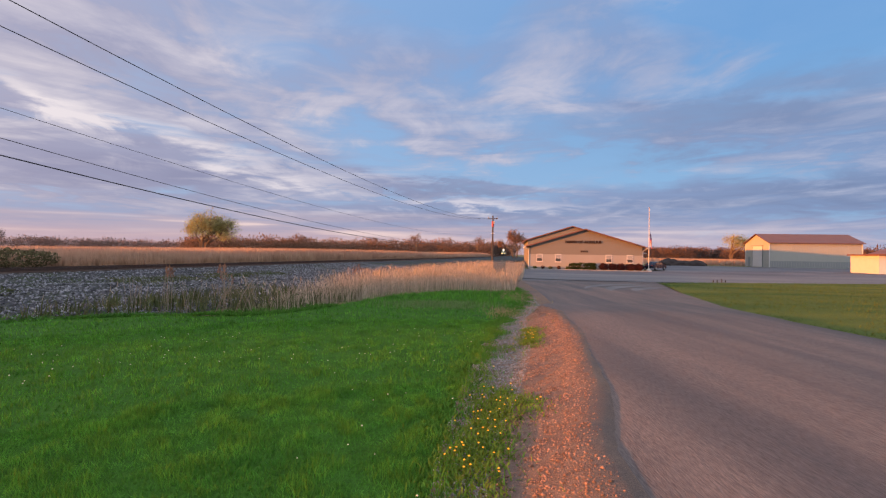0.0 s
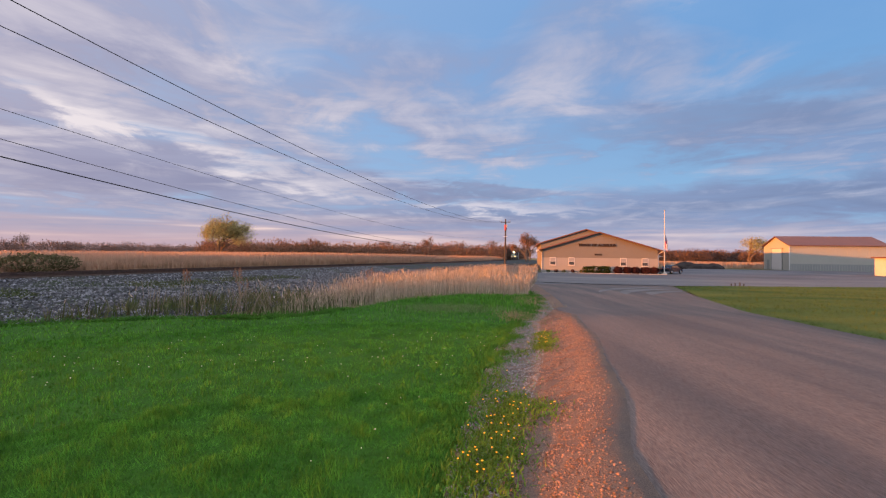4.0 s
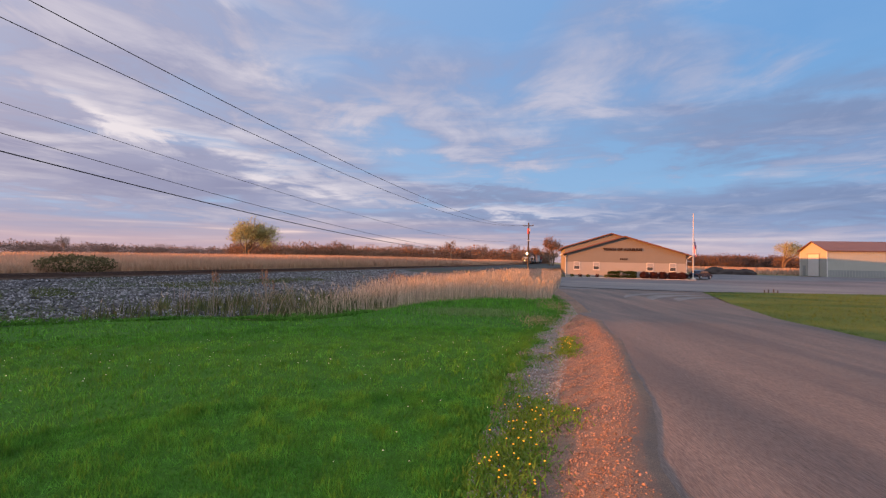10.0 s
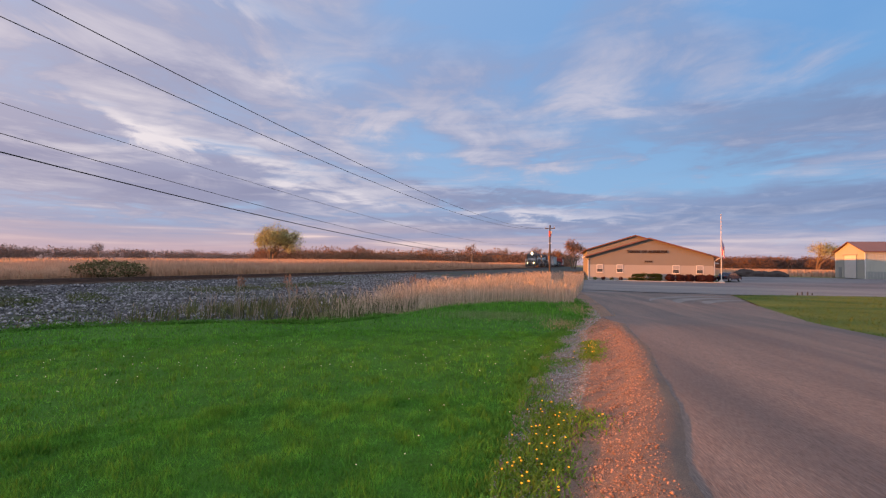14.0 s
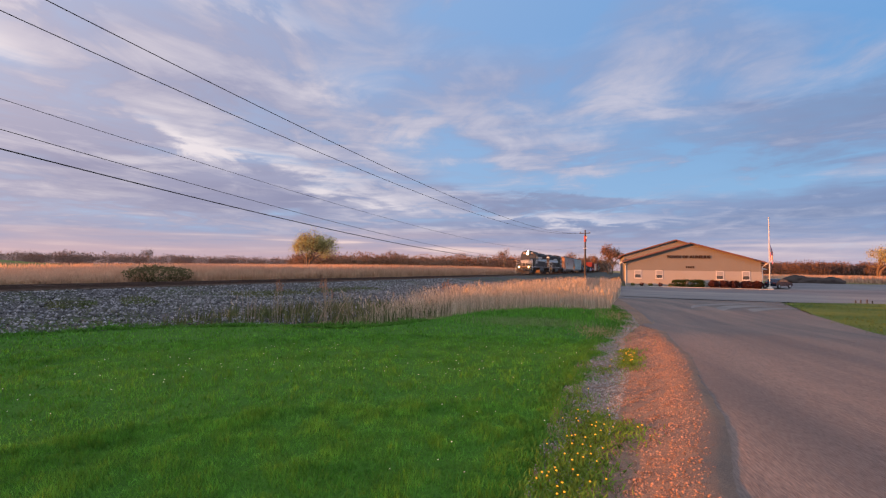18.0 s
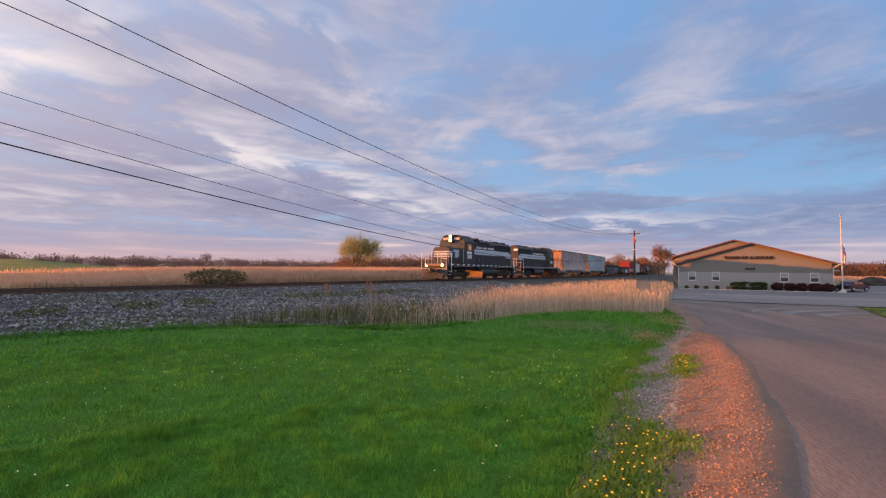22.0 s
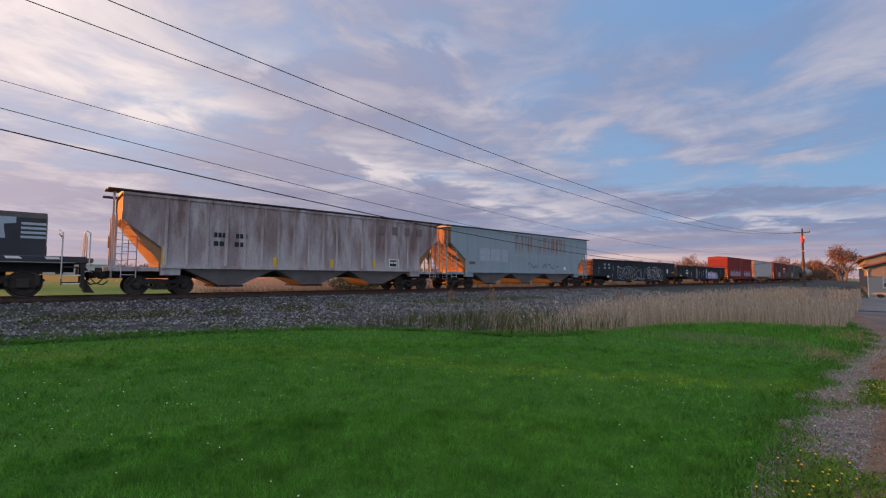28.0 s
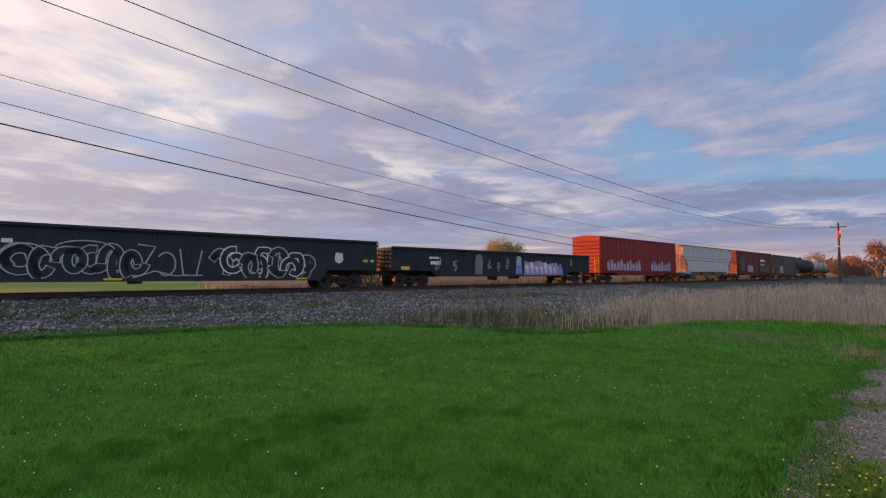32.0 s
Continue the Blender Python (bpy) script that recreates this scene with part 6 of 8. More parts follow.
# brown instead of black, to paint in the orange sun on gondola ends
m_endsun = mat("rusty_gondola_end", (0.26, 0.14, 0.08), 0.85, spec=0.2, second=(0.10, 0.07, 0.055), scale=2.5, amount=0.7, grain=30, grain_amount=0.2, bump=0.1)
m_red = mat("red_boxcar_paint", (0.215, 0.036, 0.034), 0.7, spec=0.2, second=(0.170, 0.036, 0.034), scale=1.0, amount=0.6, grain=30, grain_amount=0.08, bump=0.04)
m_brown = mat("brown_red_boxcar_paint", (0.15, 0.038, 0.036), 0.75, spec=0.2, second=(0.10, 0.038, 0.036), scale=1.0, amount=0.7, grain=30, grain_amount=0.12, bump=0.05)
m_dkgreen = mat("dark_olive_boxcar_paint", (0.055, 0.058, 0.052), 0.7, second=(0.08, 0.075, 0.065), scale=1.0, amount=0.7, grain=30, grain_amount=0.12, bump=0.05)
m_pale = mat("pale_grey_hopper", (0.42, 0.45, 0.47), 0.65, second=(0.33, 0.34, 0.35), scale=1.2, amount=0.6, grain=30, grain_amount=0.08, bump=0.04, stretch=(1.6, 1.6, 0.3))
m_tankgrey = mat("dull_grey_tank", (0.26, 0.25, 0.24), 0.6, second=(0.18, 0.165, 0.15), scale=1.0, amount=0.7, grain=30, bump=0.04)
m_spray = mat("silver_spray_paint", (0.38, 0.42, 0.45), 0.75, second=(0.22, 0.25, 0.28), scale=4, amount=0.6, grain=30, bump=0)
m_spraywhite = mat("white_spray_paint", (0.66, 0.64, 0.68), 0.7, second=(0.52, 0.48, 0.58), scale=4, amount=0.6, grain=30, bump=0)
m_sprayviolet = mat("violet_spray_paint", (0.26, 0.20, 0.38), 0.7, second=(0.40, 0.34, 0.48), scale=3, amount=0.7, grain=30, bump=0)
m_sprayblue = mat("blue_spray_paint", (0.10, 0.20, 0.42), 0.7, second=(0.25, 0.36, 0.52), scale=4, amount=0.6, grain=30, bump=0)
m_patch = mat("fresh_grey_patch", (0.33, 0.40, 0.47), 0.6, grain=30, grain_amount=0.08, bump=0)
m_oldmark = mat("faded_dark_marks", (0.16, 0.13, 0.135), 0.75, grain=30, grain_amount=0.2, bump=0)
m_oldgrey = mat("old_grey_patch", (0.17, 0.165, 0.17), 0.75, grain=20, grain_amount=0.25, bump=0)
m_greypatch = mat("faded_grey_patch", (0.30, 0.28, 0.29), 0.7, grain=30, grain_amount=0.12, bump=0)

SHARED = {}
WHEELS, TRAIN = [], []


def shared(key, build, material, smooth=False):
    if key not in SHARED:
        SHARED[key] = build().mesh(key, material, smooth)
    return SHARED[key]


def share_part(name, key, build, material, parent, at=None, label=""):
    ob = new(name, shared(key, build, material))
    ob.parent = parent
    if at is not None:
        ob.matrix_basis = at
    return tagged(ob, label)


def wheelset_mesh(r):
    def f():
        mb = MB().tube((0, -1.0, 0), (0, 1.0, 0), 0.08, 8)
        for s in (-1, 1):
            y = s * 0.75
            prof = [(-0.07, 0.10), (-0.07, 0.16), (-0.03, 0.20), (-0.03, r - 0.10), (-0.065, r - 0.06), (-0.065, r), (0.05, r), (0.055, r + 0.025), (0.075, r + 0.025), (0.075, r - 0.06), (0.03, r - 0.10), (0.03, 0.2), (0.07, 0.1)]
            mb.lathe([(y + a * -s, b) for a, b in prof], (0, 0, 0), "y", 28)
            for k in range(3):
                w = k * 2.094
                mb.tube((0.3 * math.cos(w), y + s * 0.03, 0.3 * math.sin(w)), (0.3 * math.cos(w), y + s * 0.055, 0.3 * math.sin(w)), 0.05, 6)
        return mb
    return f


def freight_frame():
    mb = MB()
    for s in (-1, 1):
        y0, y1 = sorted((s * 0.93, s * 1.07))
        # arched cast side frame with two windows
        mb.prism([(-1.08, 0.52), (-0.80, 0.62), (-0.42, 0.66), (0.42, 0.66), (0.80, 0.62), (1.08, 0.52), (1.08, 0.40), (0.86, 0.38), (0.80, 0.48), (0.46, 0.52), (-0.46, 0.52), (-0.80, 0.48), (-0.86, 0.38), (-1.08, 0.40)], y0, y1)
        mb.prism([(-0.72, 0.48), (-0.34, 0.24), (0.34, 0.24), (0.72, 0.48), (0.60, 0.50), (0.30, 0.33), (-0.30, 0.33), (-0.60, 0.50)], y0, y1)
        mb.box(-0.32, -0.22, y0, y1, 0.30, 0.54)
        mb.box(0.22, 0.32, y0, y1, 0.30, 0.54)
        for x in (-0.12, 0.0, 0.12):
            mb.tube((x, s * 1.0, 0.33), (x, s * 1.0, 0.52), 0.05, 8)
        for x in (-0.875, 0.875):
            mb.lathe([(0, 0.13), (s * 0.08, 0.13), (s * 0.10, 0.05)], (x, s * 1.05, 0.44), "y", 10)
    mb.box(-0.22, 0.22, -1.05, 1.05, 0.45, 0.68)
    return mb


def freight_truck(car, x, spin=False):
    t = share_part("truck", "freight_truck_frame", freight_frame, m_grime, car, pose(x, 0, 0))
    for dx in (-0.875, 0.875):
        w = share_part("wheelset", "wheelset_small", wheelset_mesh(0.42), m_tread, t, pose(dx, 0, 0.42))
        if spin:
            WHEELS.append((w, dx, 0.42))


def coupler(car, x, sgn, z=0.88):
    mb = MB().box(min(x, x + sgn * 0.75), max(x, x + sgn * 0.75), -0.09, 0.09, z - 0.1, z + 0.1, 0.02)
    mb.box(min(x + sgn * 0.6, x + sgn * 0.95), max(x + sgn * 0.6, x + sgn * 0.95), -0.16, 0.14, z - 0.16, z + 0.16, 0.04)
    part("coupler", mb, m_grime, car)
    part("air_hose", MB().path([(x + sgn * 0.3, 0.45, z - 0.05), (x + sgn * 0.55, 0.45, z - 0.35), (x + sgn * 0.8, 0.3, z - 0.42), (x + sgn * 0.95, 0.12, z - 0.25)], 0.025), m_rubber, car)


def ladder(car, x, y, z0, z1, material, width=0.42, along="x", step=0.32):
    mb = MB()
    ends = ((x - width / 2, y), (x + width / 2, y)) if along == "x" else ((x, y - width / 2), (x, y + width / 2))
    for a, b in ends:
        mb.tube((a, b, z0), (a, b, z1), 0.02, 6)
    z = z0 + 0.12
    while z < z1:
        mb.tube((*ends[0], z), (*ends[1], z), 0.016, 6)
        z += step
    return part("ladder", mb, material, car)


def bars(name, car, x, y, z, widths, h, material, gap=0.1, side=1, label=""):
    """Plain blocks that stand for a line of lettering."""
    sg = 1 if side < 0 else -1
    c = x
    first = None
    for w in widths:
        n = max(1, round(w / (h * 0.95)))
        cell = w / n
        for k in range(n):
            a, b = sorted((c + sg * (k * cell), c + sg * ((k + 0.78) * cell)))
            bar = part(name, MB().box(a, b, y - 0.004, y + 0.004, z, z + h), material, car, label)
            first = first or bar
        c += sg * (w + gap)
    return first


# ---- locomotives ----
def loco_frame():
    mb = MB()
    for s in (-1, 1):
        y0, y1 = sorted((s * 0.98, s * 1.14))
        mb.prism([(-1.95, 0.62), (-1.75, 0.80), (-0.55, 0.82), (-0.3, 0.70), (0.3, 0.70), (0.55, 0.82), (1.75, 0.80), (1.95, 0.62), (1.72, 0.36), (1.02, 0.36), (0.85, 0.55), (0.55, 0.40), (-0.55, 0.40), (-0.85, 0.55), (-1.02, 0.36), (-1.72, 0.36)], y0, y1)
        for x in (-1.37, 1.37):
            mb.box(x - 0.2, x + 0.2, *sorted((s * 1.10, s * 1.24)), 0.36, 0.70, 0.03)
            mb.tube((x - 0.42, s * 1.16, 0.44), (x - 0.42, s * 1.16, 0.84), 0.07, 8)
            mb.tube((x + 0.42, s * 1.16, 0.44), (x + 0.42, s * 1.16, 0.84), 0.07, 8)
        mb.tube((-0.75, s * 1.2, 0.9), (-0.15, s * 1.2, 0.9), 0.11, 10)
        mb.tube((0.15, s * 1.2, 0.9), (0.75, s * 1.2, 0.9), 0.11, 10)
        mb.path([(-1.6, s * 1.26, 0.95), (-0.6, s * 1.28, 0.6), (0.6, s * 1.28, 0.6), (1.6, s * 1.26, 0.95)], 0.02)
    mb.box(-0.4, 0.4, -1.1, 1.1, 0.5, 0.85)
    mb.box(-1.6, 1.6, -0.5, 0.5, 0.3, 0.8)
    return mb


def lettering(text, size, material, parent, at, slant=0.0):
    """Raised letters as one mesh part."""
    c = bpy.data.curves.new("lettering", "FONT")
    c.body, c.size, c.extrude, c.align_x, c.offset, c.shear = text, size, 0.004, "CENTER", 0.014, slant
    o = new("lettering", c)
    me = bpy.data.meshes.new_from_object(o.evaluated_get(bpy.context.evaluated_depsgraph_get()))
    bpy.data.objects.remove(o)
    me.materials.clear()
    me.materials.append(material)
    ob = new("lettering", me)
    ob.parent, ob.matrix_basis = parent, at
    return ob


def locomotive(label, lead, road_number):
    """A four-axle road switcher, nose towards +x. lead: its front lamps are lit."""
    c = thing("locomotive", label, "locomotive", None, "train")
    DK = 1.56
    frame_ = part("underframe", MB().box(-8.35, 8.35, -1.48, 1.48, 1.30, DK, 0.02).box(-8.0, 8.0, -0.75, 0.75, 0.95, 1.30), m_black, c)
    # hood with sloped shoulders
    hood = [(-0.88, DK), (-0.88, 3.95), (-0.62, 4.22), (0.62, 4.22), (0.88, 3.95), (0.88, DK)]
    part("long_hood", MB().prism(hood, -8.02, 2.9, "x"), m_black, c)
    for k in range(13):
        x = -7.6 + k * 0.78
        for s in (-1, 1):
            part("hood_door", MB().box(x, x + 0.70, *sorted((s * 0.882, s * 0.902)), DK + 0.12, 2.62, 0.006), m_black, c)
    # cab
    cabp = [(-1.48, DK), (-1.48, 3.85), (-1.05, 4.42), (-0.55, 4.52), (0.55, 4.52), (1.05, 4.42), (1.48, 3.85), (1.48, DK)]
    cab = part("cab", MB().prism(cabp, 2.92, 5.05, "x"), m_black, c)
    part("cab_roof_visor", MB().prism([(-1.1, 4.42), (-0.56, 4.56), (0.56, 4.56), (1.1, 4.42), (0.56, 4.50), (-0.56, 4.50)], 2.85, 5.25, "x"), m_black, cab)
    for s in (-1, 1):
        for xa, xb in ((3.55, 4.45),):
            part("side_window", MB().box(xa, xb, *sorted((s * 1.482, s * 1.50)), 2.98, 3.62), m_cabglow if lead else m_glass, cab)
            # made-up glowing shape for the sun seen through the cab
            if lead:
                part("cab_lamp", MB().prism([(3.85, 3.0), (3.95, 3.0), (3.97, 3.2), (4.1, 3.3), (3.98, 3.44), (3.82, 3.36), (3.86, 3.2)], *sorted((s * 1.501, s * 1.504))), m_cabsun, cab)
        part("window_frame", MB().box(3.45, 4.55, *sorted((s * 1.482, s * 1.492)), 2.9, 3.7), m_black, cab)
        part("windscreen", MB().box(5.052, 5.07, *sorted((s * 0.28, s * 1.05)), 3.35, 3.85), m_glass, cab)
        part("number_board", MB().box(5.06, 5.22, *sorted((s * 0.30, s * 0.98)), 4.02, 4.30, 0.02), m_greypatch, cab)
        part("cab_grab_rail", MB().path([(5.1, s * 1.42, 1.75), (5.12, s * 1.42, 3.1)], 0.02), m_railpale, cab)
    lampbox = part("headlight_box", MB().box(5.06, 5.24, -0.22, 0.22, 3.76, 4.56, 0.02), m_black, cab)
    for z in (3.97, 4.35):
        part("headlight", MB().lathe([(5.245, 0.18), (5.275, 0.175), (5.28, 0.02)], (0, 0, z), "x", 14), m_lamp if lead else m_glass, lampbox)
        # ring added to block the lamp's glow from the side
        ring = MB()
        for k in range(16):
            w0, w1 = 2 * math.pi * k / 16, 2 * math.pi * (k + 1) / 16
            ring.add([(x, r * math.cos(w), z + r * math.sin(w)) for x, r in ((5.24, 0.185), (5.46, 0.185), (5.46, 0.20), (5.24, 0.20)) for w in (w0, w1)], [(0, 1, 3, 2), (2, 3, 5, 4), (4, 5, 7, 6)])
        part("lamp_hood", ring, m_black, lampbox)
    # low nose
    nose = [(-0.92, DK), (-0.92, 3.0), (-0.74, 3.22), (0.74, 3.22), (0.92, 3.0), (0.92, DK)]
    part("low_nose", MB().prism(nose, 5.06, 7.12, "x"), m_black, c)
    for s in (-1, 1):
        ys = sorted((s * 0.922, s * 0.932))
        part("nose_panel", MB().prism([(6.28, 3.0), (5.12, 3.0), (5.34, 2.62), (5.12, 2.62), (5.42, 2.2), (6.02, 2.2), (5.95, 2.72), (6.28, 2.78)], *ys), m_stripe, c, "pale grey lightning-shaped nose panel")
        for k in range(4):
            part("side_stripe", MB().box(6.42, 7.12, *ys, 2.22 + k * 0.17, 2.31 + k * 0.17), m_stripe, c)
        # stripe along the hood
        yh = sorted((s * 0.903, s * 0.912))
        part("hood_stripe", MB().prism([(2.9, 2.68), (-6.3, 2.68), (-6.5, 2.45), (-7.9, 2.45), (-8.0, 2.98), (-7.45, 2.98), (-7.4, 3.20), (2.9, 3.20)], *yh), m_stripe, c, "pale grey stripe along the hood")
        part("stripe_line", MB().box(-7.4, 2.9, *sorted((s * 0.912, s * 0.918)), 3.14, 3.19), m_marks, c)
        part("stripe_line", MB().box(-6.3, 2.9, *sorted((s * 0.912, s * 0.918)), 2.69, 2.73), m_marks, c)
        sd = 1 if s > 0 else -1
        bars("name_bars", c, 1.45 if s > 0 else -2.35, s * 0.905, 3.31, (1.35, 1.10, 1.55), 0.20, m_marks, 0.24, sd)
        lettering(road_number, 0.52, m_marks, c, pose(3.98, s * 1.486, 2.16, 90, 0, 180 if s > 0 else 0), 0.0 if lead else 0.2)
        if lead:
            bars("mark_bars", c, 4.50 if s > 0 else 3.46, s * 1.487, 2.60, (1.04,), 0.26, m_marks, 0.1, sd)
        for xa, xb, za, zb in ((-7.75, -5.5, 3.44, 3.93), (-5.36, -3.3, 3.44, 3.93), (1.62, 2.66, 3.30, 3.93)):
            g = part("radiator_grille", MB().box(xa, xb, *sorted((s * 0.884, s * 0.898)), za, zb), m_grille, c)
            slats = MB()
            for k in range(int((zb - za) / 0.06)):
                z = za + 0.02 + k * 0.06
                slats.prism([(s * 0.898, z), (s * 0.918, z + 0.012), (s * 0.898, z + 0.03)], xa + 0.02, xb - 0.02, "x")
            part("grille_slats", slats, m_grille, g, kind="stuff")
            rim = MB().box(xa - 0.04, xa, *sorted((s * 0.884, s * 0.92)), za - 0.04, zb + 0.02).box(xb, xb + 0.04, *sorted((s * 0.884, s * 0.92)), za - 0.04, zb + 0.02).box(xa - 0.04, xb + 0.04, *sorted((s * 0.884, s * 0.92)), za - 0.04, za)
            part("grille_frame", rim, m_black, g)
        # flared box over the hood's shoulder with its long intake
        part("brake_housing", MB().prism([(s * 0.70, 3.62), (s * 0.97, 3.70), (s * 0.97, 4.10), (s * 0.62, 4.30)], -1.75, 0.80, "x"), m_black, c)
        part("dynamic_brake_grille", MB().prism([(0.72, 4.06), (-1.68, 4.06), (-1.35, 3.76), (0.45, 3.76)], *sorted((s * 0.972, s * 0.985))), m_grille, c)
        # lifting eyes and small fittings along the hood
        for x in (-7.0, -6.2, -5.7, -4.2, -2.1, -1.6, 1.0):
            part("hood_fitting", MB().tube((x, s * 0.88, 3.34), (x, s * 0.915, 3.34), 0.05, 8), m_grille, c)
        for x in (-6.9, -4.5, -2.0, 0.6):
            part("door_latch", MB().box(x - 0.02, x + 0.02, *sorted((s * 0.902, s * 0.925)), 2.0, 2.12), m_metal, c)
        # angled white line over the walkway
        part("sill_line", MB().box(-8.0, 8.0, *sorted((s * 1.482, s * 1.489)), 1.31, 1.335), m_greypatch, c)
        # deck edge marks
        for k in range(15):
            x = -7.8 + k * 1.07
            part("deck_mark", MB().prism([(x, DK - 0.12), (x + 0.42, DK - 0.12), (x + 0.34, DK - 0.03), (x - 0.06, DK - 0.03)], *sorted((s * 1.484, s * 1.492))), m_marks, c)
        # handrails on the walkway
        for k in range(9):
            x = -7.0 + k * 1.2
            part("stanchion", MB().tube((x, s * 1.42, DK), (x, s * 1.42, 2.62), 0.026, 6), m_handrail, c)
        part("handrail", MB().path([(-8.1, s * 1.42, 2.25), (-7.0, s * 1.42, 2.40), (-6.4, s * 1.42, 2.62), (2.75, s * 1.42, 2.62)], 0.028), m_handrail, c)
        # steps, end rails
        for e in (-1, 1):
            for k, z in enumerate((0.50, 0.82, 1.14)):
                part("step", MB().box(*sorted((e * 7.65, e * 8.2)), *sorted((s * 1.0, s * 1.5)), z, z + 0.04), m_black, c)
            part("step_side", MB().box(*sorted((e * 7.62, e * 7.65)), *sorted((s * 1.0, s * 1.5)), 0.45, 1.3).box(*sorted((e * 8.2, e * 8.23)), *sorted((s * 1.0, s * 1.5)), 0.45, 1.3), m_black, c)
            part("step_edge", MB().box(*sorted((e * 7.66, e * 8.19)), *sorted((s * 1.501, s * 1.512)), 0.50, 0.545), m_marks, c)
            part("step_edge", MB().box(*sorted((e * 7.66, e * 8.19)), *sorted((s * 1.501, s * 1.512)), 0.82, 0.865), m_marks, c)
            part("corner_rail", MB().path([(e * 7.62, s * 1.5, 0.7), (e * 7.62, s * 1.5, 2.45), (e * 7.5, s * 1.2, 2.6)], 0.024), m_railpale, c)
            part("end_post", MB().path([(e * 8.3, s * 0.75, DK), (e * 8.3, s * 0.75, 2.55), (e * 8.3, s * 0.35, 2.60), (e * 8.3, s * 0.35, DK)], 0.024), m_railpale, c)
            lam = part("ditch_light", MB().lathe([(e * 8.22, 0.16), (e * 8.34, 0.16), (e * 8.36, 0.14)], (0, s * 0.92, 1.42), "x", 12), m_black, c)
            part("lamp_glass", MB().lathe([(e * 8.362, 0.13), (e * 8.385, 0.12), (e * 8.39, 0.02)], (0, s * 0.92, 1.42), "x", 12), m_ditch if (lead and e > 0) else m_glass, lam)
        part("fuel_tank", MB().prism([(s * 0.02, 0.36), (s * 0.95, 0.36), (s * 1.14, 0.40), (s * 1.28, 0.52), (s * 1.35, 0.68), (s * 1.35, 0.88), (s * 1.28, 1.06), (s * 1.14, 1.20), (s * 0.95, 1.25), (s * 0.02, 1.25)], -3.05, 0.72, "x"), m_tank, c)
        for x in (-2.3, -1.1, 0.1):
            part("tank_strap", MB().prism([(s * 1.355, 0.66), (s * 1.362, 0.66), (s * 1.362, 0.90), (s * 1.355, 0.90)], x - 0.03, x + 0.03, "x"), m_grime, c)
        part("tank_end", MB().prism([(s * 0.02, 0.22), (s * 1.13, 0.22), (s * 1.36, 0.42), (s * 1.36, 1.06), (s * 1.16, 1.28), (s * 0.02, 1.28)], 0.722, 0.78, "x"), m_sunbrown, c, "fuel tank end plate coloured brown for the sun on it")
        part("air_tank", MB().tube((-3.0, s * 1.22, 1.16), (0.6, s * 1.22, 1.16), 0.11, 12), m_tank, c)
    for k in range(4):
        z = 2.22 + k * 0.17
        part("nose_stripe", MB().box(7.122, 7.132, -0.86, 0.86, z, z + 0.09), m_stripe, c)
    part("nose_door", MB().box(7.122, 7.14, 0.18, 0.78, DK + 0.05, 2.0, 0.01), m_black, c)
    for e in (-1, 1):
        part("pilot_plate", MB().box(*sorted((e * 8.24, e * 8.32)), -1.45, 1.45, 0.34, 1.30), m_black, c)
        if e > 0:
            part("snow_plough", MB().prism([(8.33, 0.16), (8.66, 0.14), (8.48, 0.45), (8.33, 0.72)], -1.15, 1.15), m_grime, c)
        part("anticlimber", MB().box(*sorted((e * 8.36, e * 8.6)), -0.8, 0.8, 1.34, DK - 0.03, 0.02), m_sunbrown if e > 0 else m_black, c)
        coupler(c, e * 8.2, e, 0.85)
        for k in range(3):
            for sy in (-1, 1):
                part("air_hose", MB().path([(e * 8.33, sy * (0.42 + 0.16 * k), 1.15), (e * 8.5, sy * (0.42 + 0.16 * k), 0.95), (e * 8.46, sy * (0.40 + 0.16 * k), 0.62)], 0.028), m_rubber, c)
        for sy in (-1, 1):
            part("uncoupling_lever", MB().path([(e * 8.45, sy * 1.4, 1.05), (e * 8.45, sy * 0.5, 1.05), (e * 8.6, sy * 0.25, 0.95)], 0.018), m_railpale, c)
            part("front_grab_iron", MB().path([(e * 8.34, sy * 1.42, 1.0), (e * 8.44, sy * 1.42, 1.0), (e * 8.44, sy * 1.42, 2.5), (e * 8.30, sy * 1.42, 2.6)], 0.022), m_railpale, c)
            for z in (2.02, 2.45):
                part("platform_rail", MB().path([(e * 8.30, sy * 1.40, z), (e * 8.30, sy * 0.75, z + 0.05)], 0.02), m_railpale, c)
    # rear end of the hood
    part("rear_lamp_box", MB().box(-8.14, -8.03, -0.2, 0.2, 3.5, 3.98, 0.02), m_black, c)
    for s in (-1, 1):
        part("rear_number_board", MB().box(-8.12, -8.03, *sorted((s * 0.28, s * 0.85)), 3.6, 3.85, 0.01), m_marks, c)
    # roof gear
    for x in (-6.5, -4.35):
        part("radiator_fan", MB().lathe([(4.215, 0.72), (4.36, 0.72), (4.40, 0.6)], (x, 0, 0), "z", 20), m_black, c)
    part("brake_fan", MB().lathe([(4.215, 0.6), (4.36, 0.6), (4.4, 0.45)], (-0.7, 0, 0), "z", 20), m_black, c)
    part("exhaust_stack", MB().box(-2.75, -2.4, -0.25, 0.25, 4.2, 4.40, 0.02), m_black, c)
    part("blower_duct", MB().prism([(0.82, 4.18), (1.55, 4.18), (1.55, 4.44), (0.95, 4.44)], -0.92, 0.92), m_black, c)
    part("air_filter_box", MB().box(1.62, 2.7, -0.80, 0.80, 4.21, 4.34, 0.03), m_black, c)
    part("radio_mast", MB().tube((-3.0, 0.4, 4.2), (-3.0, 0.4, 4.5), 0.02, 6).box(-3.22, -2.78, 0.37, 0.43, 4.49, 4.54), m_grime, c)
